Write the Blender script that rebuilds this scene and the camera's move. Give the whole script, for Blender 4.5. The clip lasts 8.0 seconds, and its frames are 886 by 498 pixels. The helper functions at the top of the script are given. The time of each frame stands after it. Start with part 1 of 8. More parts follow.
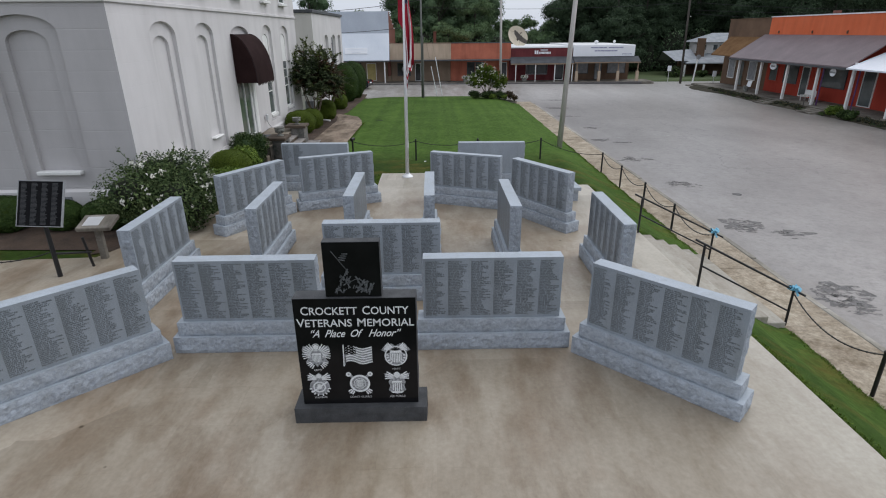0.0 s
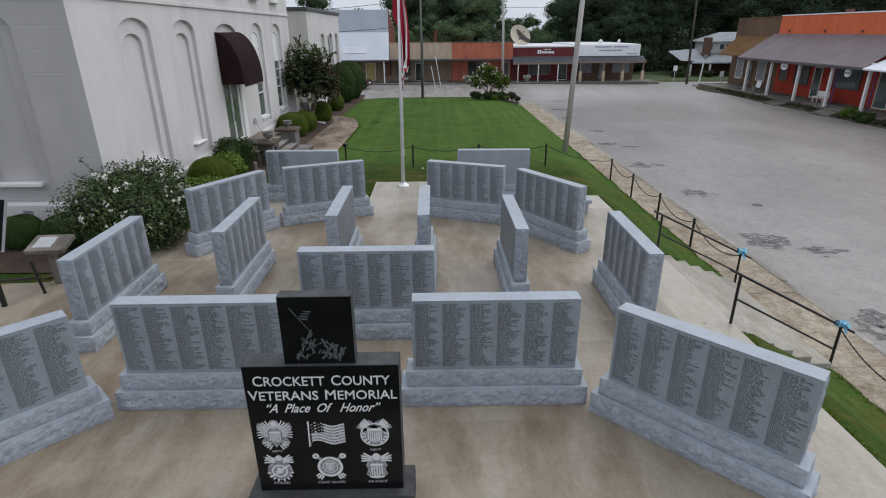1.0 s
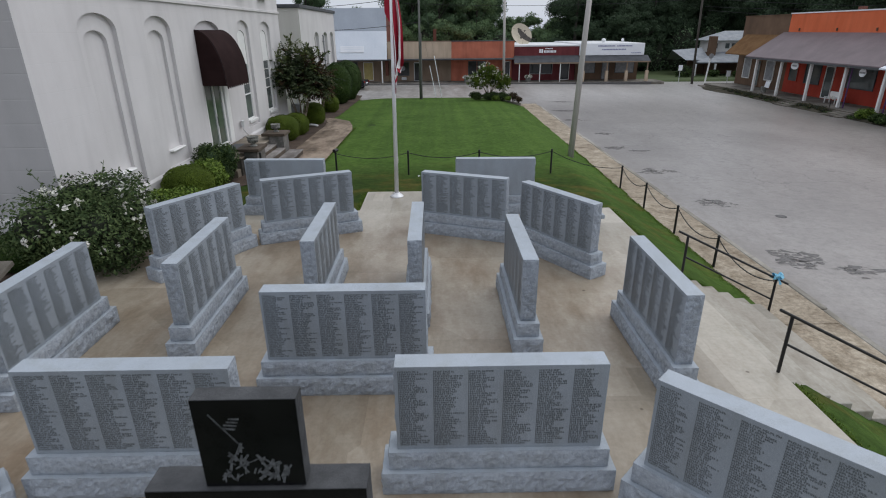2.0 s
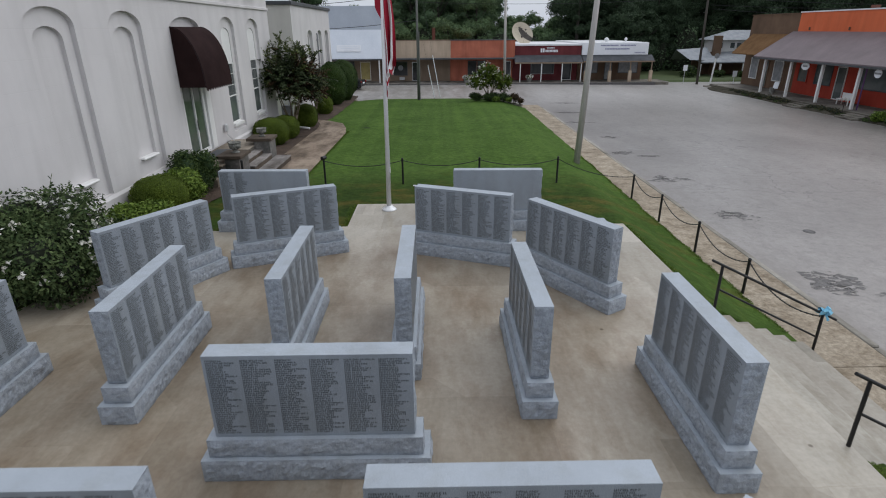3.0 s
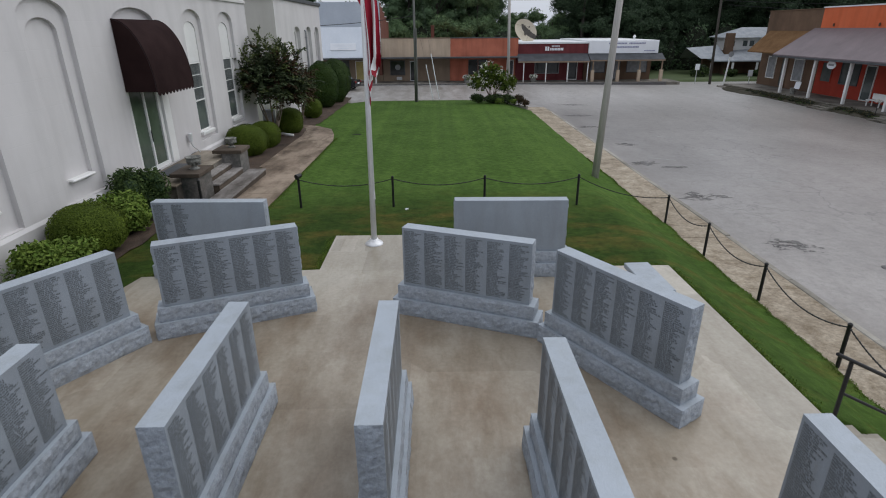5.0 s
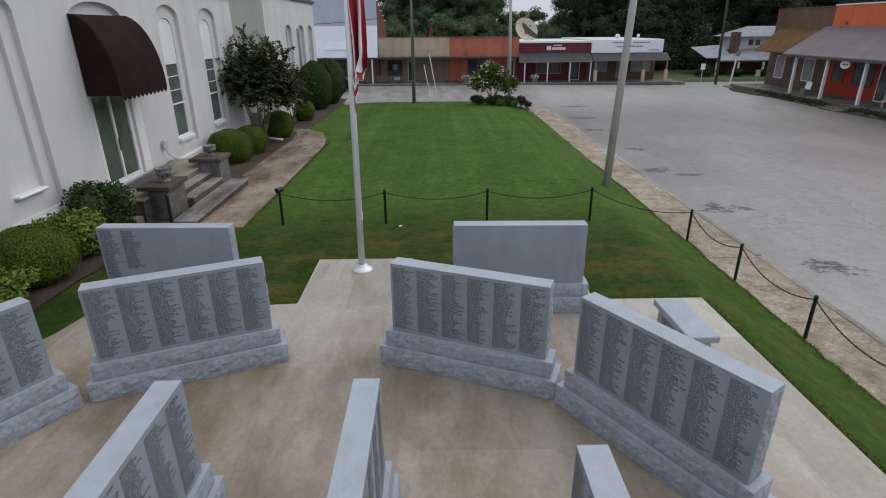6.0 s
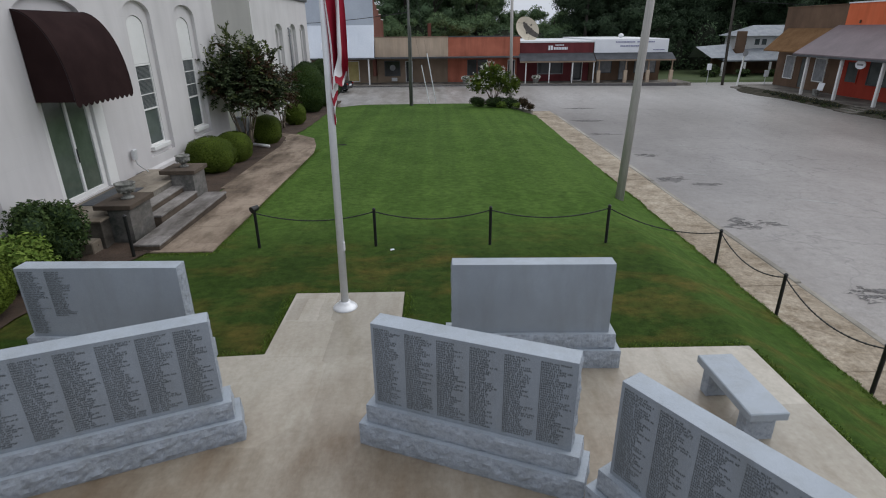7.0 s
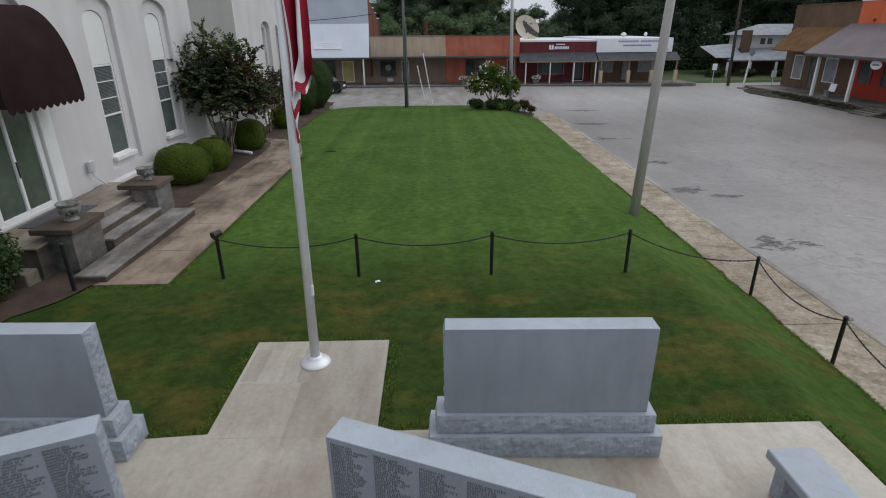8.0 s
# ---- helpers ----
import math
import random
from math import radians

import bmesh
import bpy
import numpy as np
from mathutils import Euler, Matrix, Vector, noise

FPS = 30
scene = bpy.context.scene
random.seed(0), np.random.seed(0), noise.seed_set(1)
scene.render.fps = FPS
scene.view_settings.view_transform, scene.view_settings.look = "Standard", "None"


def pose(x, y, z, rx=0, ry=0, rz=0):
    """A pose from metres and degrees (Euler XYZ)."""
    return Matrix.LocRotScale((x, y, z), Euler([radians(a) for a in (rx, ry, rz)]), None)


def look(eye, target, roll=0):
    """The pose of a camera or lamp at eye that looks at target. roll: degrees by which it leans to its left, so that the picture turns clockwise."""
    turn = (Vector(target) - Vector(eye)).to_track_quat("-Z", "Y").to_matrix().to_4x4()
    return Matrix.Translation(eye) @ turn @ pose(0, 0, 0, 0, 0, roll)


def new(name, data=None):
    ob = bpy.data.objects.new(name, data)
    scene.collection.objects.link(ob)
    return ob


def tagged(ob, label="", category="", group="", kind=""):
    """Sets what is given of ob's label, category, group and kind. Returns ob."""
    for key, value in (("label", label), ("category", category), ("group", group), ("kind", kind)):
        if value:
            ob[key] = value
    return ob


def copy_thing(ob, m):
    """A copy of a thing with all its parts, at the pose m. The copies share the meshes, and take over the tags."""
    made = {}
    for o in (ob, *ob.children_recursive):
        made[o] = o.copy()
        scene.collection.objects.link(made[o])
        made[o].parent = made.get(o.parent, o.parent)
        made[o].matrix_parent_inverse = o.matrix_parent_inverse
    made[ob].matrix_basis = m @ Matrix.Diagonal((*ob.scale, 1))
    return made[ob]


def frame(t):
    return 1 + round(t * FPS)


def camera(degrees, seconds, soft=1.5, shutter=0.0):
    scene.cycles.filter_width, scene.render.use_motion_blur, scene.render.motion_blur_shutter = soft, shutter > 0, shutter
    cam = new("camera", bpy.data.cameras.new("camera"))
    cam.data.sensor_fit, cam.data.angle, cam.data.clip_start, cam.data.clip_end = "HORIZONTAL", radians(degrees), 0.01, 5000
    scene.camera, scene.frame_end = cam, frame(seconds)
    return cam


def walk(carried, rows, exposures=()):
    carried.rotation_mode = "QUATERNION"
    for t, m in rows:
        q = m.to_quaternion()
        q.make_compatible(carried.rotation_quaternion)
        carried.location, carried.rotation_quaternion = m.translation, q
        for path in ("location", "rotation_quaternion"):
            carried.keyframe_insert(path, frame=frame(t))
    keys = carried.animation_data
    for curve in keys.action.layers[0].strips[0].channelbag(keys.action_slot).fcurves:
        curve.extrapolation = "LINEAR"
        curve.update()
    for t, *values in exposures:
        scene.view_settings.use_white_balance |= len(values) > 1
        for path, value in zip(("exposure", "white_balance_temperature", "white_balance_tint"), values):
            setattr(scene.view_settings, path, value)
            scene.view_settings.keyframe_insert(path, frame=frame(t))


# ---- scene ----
cam = camera(78.5, 8.0, 1.05, 0.25)
METRES, EYE, TILT, LEAN, TURN = 13.3, 5.07, 0.0, 0.0, -0.9
ROWS = [
    (0.0, 0.0, 0.0, 0.0, -0.17, -21.86, 0.43),
    (0.5, 0.004, 0.0568, -0.0001, -0.05, -21.9, 0.44),
    (1.0, 0.0081, 0.1149, -0.0028, -0.01, -21.93, 0.38),
    (1.5, 0.012, 0.1749, -0.0061, 0.02, -21.95, 0.45),
    (3.0, 0.0213, 0.359, -0.013, -0.02, -22.05, 0.32),
    (3.5, 0.0235, 0.4191, -0.0158, 0.0, -22.07, 0.38),
    (4.0, 0.0245, 0.4791, -0.0193, 0.03, -22.08, 0.39),
    (4.5, 0.0246, 0.54, -0.0227, 0.01, -22.11, 0.38),
    (6.0, 0.028, 0.7282, -0.032, -0.13, -22.17, 0.42),
    (6.5, 0.0295, 0.7937, -0.0347, -0.15, -22.17, 0.44),
    (7.0, 0.0318, 0.8596, -0.0368, -0.22, -22.17, 0.48),
    (7.5, 0.0349, 0.9276, -0.0391, -0.38, -22.21, 0.43),
    (8.0, 0.0391, 0.998, -0.0429, -0.4, -22.21, 0.45),
]
walk(cam, [(t, pose(0, 0, EYE, TILT, LEAN, TURN) @ pose(METRES * x, METRES * y, METRES * z, 90 + pitch, roll, yaw)) for t, x, y, z, yaw, pitch, roll in ROWS], [(0.0, 0.12), (1.0, 0.07), (3.0, -0.04), (4.0, -0.06), (6.5, -0.05), (8.0, -0.08)])

# ---- sky, sun, exposure: an overcast late morning ----
world = bpy.data.worlds.new("overcast_sky")
scene.world = world
world.use_nodes = True
wn = world.node_tree
wn.nodes.clear()
w_out = wn.nodes.new("ShaderNodeOutputWorld")
w_bg = wn.nodes.new("ShaderNodeBackground")
w_hsv = wn.nodes.new("ShaderNodeHueSaturation")
w_sky = wn.nodes.new("ShaderNodeTexSky")
w_sky.sky_type = "NISHITA"
w_sky.sun_disc = False
w_sky.sun_elevation = radians(50)
w_sky.sun_rotation = radians(72)
w_sky.air_density = 1.0
w_sky.dust_density = 1.5
w_hsv.inputs["Saturation"].default_value = 0.42
w_bg.inputs["Strength"].default_value = 0.132
wn.links.new(w_sky.outputs[0], w_hsv.inputs["Color"])
# an even cloud layer before the clear sky, brighter overhead than at the horizon
w_mix = wn.nodes.new("ShaderNodeMix")
w_mix.data_type = "RGBA"
w_mix.inputs[0].default_value = 0.75
w_geo = wn.nodes.new("ShaderNodeTexCoord")
w_sep = wn.nodes.new("ShaderNodeSeparateXYZ")
w_cloud = wn.nodes.new("ShaderNodeValToRGB")
w_cloud.color_ramp.elements[0].position = 0.0
w_cloud.color_ramp.elements[0].color = (0.565, 0.615, 0.725, 1)
w_cloud.color_ramp.elements[1].position = 0.9
w_cloud.color_ramp.elements[1].color = (0.885, 0.93, 1.03, 1)
w_gain = wn.nodes.new("ShaderNodeVectorMath")
w_gain.operation = "SCALE"
w_gain.inputs["Scale"].default_value = 8.2
wn.links.new(w_geo.outputs["Generated"], w_sep.inputs[0])
wn.links.new(w_sep.outputs[2], w_cloud.inputs[0])
wn.links.new(w_cloud.outputs[0], w_gain.inputs[0])
wn.links.new(w_gain.outputs[0], w_mix.inputs[7])
wn.links.new(w_hsv.outputs[0], w_mix.inputs[6])
wn.links.new(w_mix.outputs[2], w_bg.inputs["Color"])
wn.links.new(w_bg.outputs[0], w_out.inputs["Surface"])

sun_data = bpy.data.lights.new("sun", "SUN")
sun_data.energy = 1.0
sun_data.angle = radians(70)
sun_data.color = (1.0, 0.99, 0.98)
sun = new("sun", sun_data)
sun.matrix_world = look((12, 6, 16), (0, 0, 0))
scene.view_settings.exposure = 0.0


# ---- material helpers ----
def link(nt, a, b):
    nt.links.new(a, b)


def ramp(nt, fac, stops):
    n = nt.nodes.new("ShaderNodeValToRGB")
    e = n.color_ramp.elements
    while len(e) < len(stops):
        e.new(0.5)
    for el, (p, c) in zip(e, stops):
        el.position = p
        el.color = (*c, 1) if len(c) == 3 else c
    link(nt, fac, n.inputs[0])
    return n.outputs[0]


def noise_tex(nt, vec, scale, detail=4.0, rough=0.55, stretch=None):
    if stretch:
        m = nt.nodes.new("ShaderNodeMapping")
        m.inputs["Scale"].default_value = stretch
        link(nt, vec, m.inputs[0])
        vec = m.outputs[0]
    n = nt.nodes.new("ShaderNodeTexNoise")
    n.inputs["Scale"].default_value = scale
    n.inputs["Detail"].default_value = detail
    n.inputs["Roughness"].default_value = rough
    link(nt, vec, n.inputs["Vector"])
    return n.outputs["Fac"]


def mix(nt, a, b, fac, kind="MIX"):
    n = nt.nodes.new("ShaderNodeMix")
    n.data_type = "RGBA"
    n.blend_type = kind
    for sock, v in ((n.inputs[6], a), (n.inputs[7], b)):
        if isinstance(v, tuple):
            sock.default_value = (*v, 1)
        else:
            link(nt, v, sock)
    if isinstance(fac, float):
        n.inputs[0].default_value = fac
    else:
        link(nt, fac, n.inputs[0])
    return n.outputs[2]


def base_mat(name, rough=0.8, metal=0.0, spec=0.5):
    m = bpy.data.materials.new(name)
    m.use_nodes = True
    nt = m.node_tree
    b = nt.nodes["Principled BSDF"]
    b.inputs["Roughness"].default_value = rough
    b.inputs["Metallic"].default_value = metal
    b.inputs["Specular IOR Level"].default_value = spec
    pos = nt.nodes.new("ShaderNodeNewGeometry").outputs["Position"]
    return m, nt, b, pos


def bump(nt, b, height, strength, dist=0.01):
    n = nt.nodes.new("ShaderNodeBump")
    n.inputs["Strength"].default_value = strength
    n.inputs["Distance"].default_value = dist
    link(nt, height, n.inputs["Height"])
    link(nt, n.outputs[0], b.inputs["Normal"])


def surface(name, lo, hi, large=0.8, fine=30.0, rough=0.8, metal=0.0, relief=0.3, dist=0.006, grain=0.22, spec=0.5, stretch=None, per_piece=0.0):
    """Two-scale variation: large patches between lo and hi, and a fine grain over it."""
    m, nt, b, pos = base_mat(name, rough, metal, spec)
    big = noise_tex(nt, pos, large, 5.0, 0.6, stretch)
    col = ramp(nt, big, [(0.3, lo), (0.7, hi)])
    fin = noise_tex(nt, pos, fine, 6.0, 0.65, stretch)
    g = ramp(nt, fin, [(0.3, (1 - grain,) * 3), (0.7, (1 + grain * 0.4,) * 3)])
    col = mix(nt, col, g, 1.0, "MULTIPLY")
    if per_piece:
        oi = nt.nodes.new("ShaderNodeObjectInfo").outputs["Random"]
        v = ramp(nt, oi, [(0.0, (1 - per_piece,) * 3), (1.0, (1.0, 1.0, 1.0))])
        col = mix(nt, col, v, 1.0, "MULTIPLY")
    link(nt, col, b.inputs["Base Color"])
    bump(nt, b, fin, relief, dist)
    return m


def leafy(name, lo, hi, rough=0.55, trans=0.15):
    """Leaves: colour differs from leaf to leaf and from clump to clump."""
    m, nt, b, pos = base_mat(name, 0.7, 0.0, 0.14)
    isl = nt.nodes.new("ShaderNodeNewGeometry").outputs["Random Per Island"]
    c1 = ramp(nt, isl, [(0.0, lo), (1.0, hi)])
    big = noise_tex(nt, pos, 1.7, 3.0)
    c2 = ramp(nt, big, [(0.35, (0.7, 0.72, 0.7)), (0.7, (1.1, 1.1, 1.0))])
    col = mix(nt, c1, c2, 1.0, "MULTIPLY")
    link(nt, col, b.inputs["Base Color"])
    b.inputs["Subsurface Weight"].default_value = 0.0
    b.inputs["Transmission Weight"].default_value = 0.0
    return m


def granite(name, lo, hi, rough, facets=0.0):
    m, nt, b, pos = base_mat(name, rough, 0.0, 0.5)
    speck = noise_tex(nt, pos, 260.0, 3.0, 0.8)
    col = ramp(nt, speck, [(0.3, lo), (0.52, tuple((a + c) / 2 for a, c in zip(lo, hi))), (0.7, hi)])
    big = noise_tex(nt, pos, 1.3, 4.0)
    v = ramp(nt, big, [(0.3, (0.9, 0.9, 0.9)), (0.7, (1.06, 1.06, 1.06))])
    col = mix(nt, col, v, 1.0, "MULTIPLY")
    streak = noise_tex(nt, pos, 5.0, 5.0, 0.6, (1.0, 1.0, 0.18))
    s = ramp(nt, streak, [(0.3, (0.9, 0.89, 0.86)), (0.55, (1.0, 1.0, 1.0))])
    col = mix(nt, col, s, 1.0, "MULTIPLY")
    link(nt, col, b.inputs["Base Color"])
    if facets:
        chip = noise_tex(nt, pos, 17.0, 4.0, 0.6)
        chips = ramp(nt, chip, [(0.34, (0.8, 0.8, 0.81)), (0.48, (0.98, 0.98, 0.98)), (0.62, (1.08, 1.08, 1.08))])
        link(nt, mix(nt, col, chips, 1.0, "MULTIPLY"), b.inputs["Base Color"])
        bump(nt, b, chip, facets, 0.03)
    else:
        bump(nt, b, speck, 0.15, 0.002)
    return m


# ---- materials ----
M_TABLET = granite("grey_granite_steeled", (0.18, 0.21, 0.24), (0.40, 0.44, 0.487), 0.5)
# sawn tops: the same granite, with light from above put into its colour
M_TABLETTOP = granite("grey_granite_sawn_sky_lit", (0.235, 0.27, 0.31), (0.50, 0.55, 0.60), 0.55)
M_ROCK = granite("grey_granite_rock_pitched", (0.22, 0.25, 0.292), (0.51, 0.555, 0.61), 0.8, 0.6)
M_ROCKEND = granite("grey_granite_chipped_ends", (0.19, 0.218, 0.255), (0.46, 0.505, 0.56), 0.85, 1.0)
M_NAMES = surface("engraved_darkened_letters", (0.078, 0.092, 0.102), (0.116, 0.134, 0.146), 4, 60, 0.32)
M_BLACK = surface("polished_black_granite", (0.006, 0.006, 0.007), (0.012, 0.012, 0.013), 3, 200, 0.16, 0, 0.02, spec=0.2)
M_BLACKROCK = surface("rough_black_granite", (0.035, 0.037, 0.04), (0.075, 0.078, 0.082), 5, 60, 0.7, 0, 0.6, 0.01)
M_ETCH = surface("frosted_white_etching", (0.72, 0.73, 0.74), (0.88, 0.89, 0.9), 12, 90, 0.8)
M_ETCHGREY = surface("frosted_grey_etching", (0.014, 0.015, 0.017), (0.16, 0.168, 0.178), 30, 60, 0.8)
M_HALFTONE = surface("half_tone_etching", (0.06, 0.063, 0.068), (0.56, 0.57, 0.59), 38, 120, 0.8)
M_CAPTION = surface("small_frosted_caption", (0.45, 0.45, 0.45), (0.6, 0.6, 0.6), 22, 60, 0.8)


def concrete_mat(name, lo, hi, stain, amount, wet=0.55, bays=0.2, streaks=0.8, dry=None):
    m, nt, b, pos = base_mat(name, 0.6, 0.0, 0.5)
    a = noise_tex(nt, pos, 0.45, 6.0, 0.6)
    col = ramp(nt, a, [(0.32, lo), (0.68, hi)])
    st = noise_tex(nt, pos, 0.9, 9.0, 0.68, (1.0, 0.45, 1.0))
    k = ramp(nt, st, [(0.46, (0, 0, 0)), (0.52, (amount * 0.35,) * 3), (0.66, (amount,) * 3)])
    col = mix(nt, col, stain, k)
    if dry:
        # the outer margins have dried to a paler grey, with a ragged edge to the damp middle
        sp = nt.nodes.new("ShaderNodeSeparateXYZ")
        link(nt, pos, sp.inputs[0])
        ragged = noise_tex(nt, pos, 0.55, 6.0, 0.62)

        def margin(axis, a, c):
            add = nt.nodes.new("ShaderNodeMath")
            add.operation = "MULTIPLY_ADD"
            link(nt, ragged, add.inputs[0])
            add.inputs[1].default_value = 3.0
            link(nt, sp.outputs[axis], add.inputs[2])
            mr = nt.nodes.new("ShaderNodeMapRange")
            mr.inputs[1].default_value, mr.inputs[2].default_value = a + 1.5, c + 1.5
            link(nt, add.outputs[0], mr.inputs[0])
            return mr.outputs[0]
        top = nt.nodes.new("ShaderNodeMath")
        top.operation = "MAXIMUM"
        link(nt, margin(0, 3.5, 5.0), top.inputs[0])
        link(nt, margin(1, 16.4, 18.0), top.inputs[1])
        part_dry = nt.nodes.new("ShaderNodeMath")
        part_dry.operation = "MULTIPLY"
        part_dry.inputs[1].default_value = 0.68
        link(nt, top.outputs[0], part_dry.inputs[0])
        col = mix(nt, col, dry, part_dry.outputs[0])
    run = noise_tex(nt, pos, 3.2, 7.0, 0.7, (1.0, 0.28, 1.0))
    rn = ramp(nt, run, [(0.33, (streaks, streaks * 0.97, streaks * 0.92)), (0.5, (1.0, 1.0, 1.0)), (0.68, (1.10, 1.10, 1.11))])
    col = mix(nt, col, rn, 1.0, "MULTIPLY")
    f = noise_tex(nt, pos, 14.0, 8.0, 0.7)
    g = ramp(nt, f, [(0.28, (0.82, 0.81, 0.79)), (0.7, (1.06, 1.06, 1.06))])
    col = mix(nt, col, g, 1.0, "MULTIPLY")
    pour = nt.nodes.new("ShaderNodeTexVoronoi")
    pour.distance = "CHEBYCHEV"
    pour.inputs["Scale"].default_value = 0.42
    pour.inputs["Randomness"].default_value = 0.8
    link(nt, pos, pour.inputs["Vector"])
    pr = ramp(nt, pour.outputs["Color"], [(0.2, (0.82, 0.81, 0.79)), (0.8, (1.05, 1.05, 1.05))])
    col = mix(nt, col, pr, 1.0, "MULTIPLY")
    # bays of slightly different age, shown only here and there
    bay = nt.nodes.new("ShaderNodeTexBrick")
    bay.inputs["Color1"].default_value = (0.80, 0.78, 0.74, 1)
    bay.inputs["Color2"].default_value = (1.05, 1.05, 1.05, 1)
    bay.inputs["Mortar"].default_value = (0.78, 0.76, 0.72, 1)
    bay.inputs["Scale"].default_value = 1.0
    bay.inputs["Mortar Size"].default_value = 0.006
    bay.inputs["Brick Width"].default_value = 1.35
    bay.inputs["Row Height"].default_value = 0.85
    bent = nt.nodes.new("ShaderNodeVectorMath")
    bent.operation = "MULTIPLY_ADD"
    bn = nt.nodes.new("ShaderNodeTexNoise")
    bn.inputs["Scale"].default_value = 2.5
    bn.inputs["Detail"].default_value = 6.0
    link(nt, pos, bn.inputs["Vector"])
    link(nt, bn.outputs["Color"], bent.inputs[0])
    bent.inputs[1].default_value = (0.12, 0.12, 0.0)
    link(nt, pos, bent.inputs[2])
    link(nt, bent.outputs[0], bay.inputs["Vector"])
    bm_ = ramp(nt, noise_tex(nt, pos, 0.35, 4.0, 0.6), [(0.46, (0, 0, 0)), (0.58, (bays,) * 3)])
    col = mix(nt, col, mix(nt, (1.0, 1.0, 1.0), bay.outputs["Color"], bm_), 1.0, "MULTIPLY")
    spots = nt.nodes.new("ShaderNodeTexVoronoi")
    spots.inputs["Scale"].default_value = 0.9
    link(nt, pos, spots.inputs["Vector"])
    d = ramp(nt, spots.outputs["Distance"], [(0.0, (0.35, 0.32, 0.28)), (0.022, (0.45, 0.42, 0.38)), (0.032, (1, 1, 1))])
    col = mix(nt, col, d, 1.0, "MULTIPLY")
    link(nt, col, b.inputs["Base Color"])
    r = ramp(nt, a, [(0.3, (wet,) * 3), (0.7, (wet + 0.16,) * 3)])
    link(nt, r, b.inputs["Roughness"])
    bump(nt, b, f, 0.12, 0.004)
    return m


M_SLAB = concrete_mat("damp_tan_concrete", (0.318, 0.268, 0.203), (0.418, 0.373, 0.305), (0.215, 0.155, 0.10), 0.85, 0.33, 0.6, 0.85, (0.46, 0.435, 0.373))
M_PAD = concrete_mat("pale_concrete", (0.335, 0.312, 0.265), (0.43, 0.405, 0.35), (0.27, 0.235, 0.19), 0.5, 0.65)
M_WALK = concrete_mat("old_tan_pavement", (0.225, 0.168, 0.122), (0.41, 0.335, 0.262), (0.11, 0.078, 0.052), 1.0, 0.85, 0.3, 0.66)


def gravel_mat():
    """Exposed-aggregate paving: tan matrix with pale and brown stones."""
    m, nt, b, pos = base_mat("gravelly_tan_pavement", 0.85, 0.0, 0.4)
    a = noise_tex(nt, pos, 0.8, 6.0, 0.65)
    col = ramp(nt, a, [(0.3, (0.225, 0.18, 0.127)), (0.7, (0.42, 0.363, 0.28))])
    f = noise_tex(nt, pos, 11.0, 8.0, 0.85)
    g = ramp(nt, f, [(0.3, (0.55, 0.52, 0.48)), (0.5, (1.0, 1.0, 1.0)), (0.68, (1.55, 1.57, 1.6))])
    col = mix(nt, col, g, 1.0, "MULTIPLY")
    d = noise_tex(nt, pos, 2.4, 5.0, 0.7)
    k = ramp(nt, d, [(0.34, (0.62, 0.58, 0.52)), (0.55, (1, 1, 1))])
    col = mix(nt, col, k, 1.0, "MULTIPLY")
    link(nt, col, b.inputs["Base Color"])
    bump(nt, b, f, 0.6, 0.012)
    return m


M_GRAVELWALK = gravel_mat()
M_STEPS = concrete_mat("weathered_step_concrete", (0.14, 0.128, 0.108), (0.33, 0.31, 0.275), (0.075, 0.066, 0.053), 0.9, 0.8)
M_KERB = concrete_mat("kerb_concrete", (0.30, 0.28, 0.24), (0.42, 0.40, 0.36), (0.16, 0.15, 0.13), 0.7, 0.75)


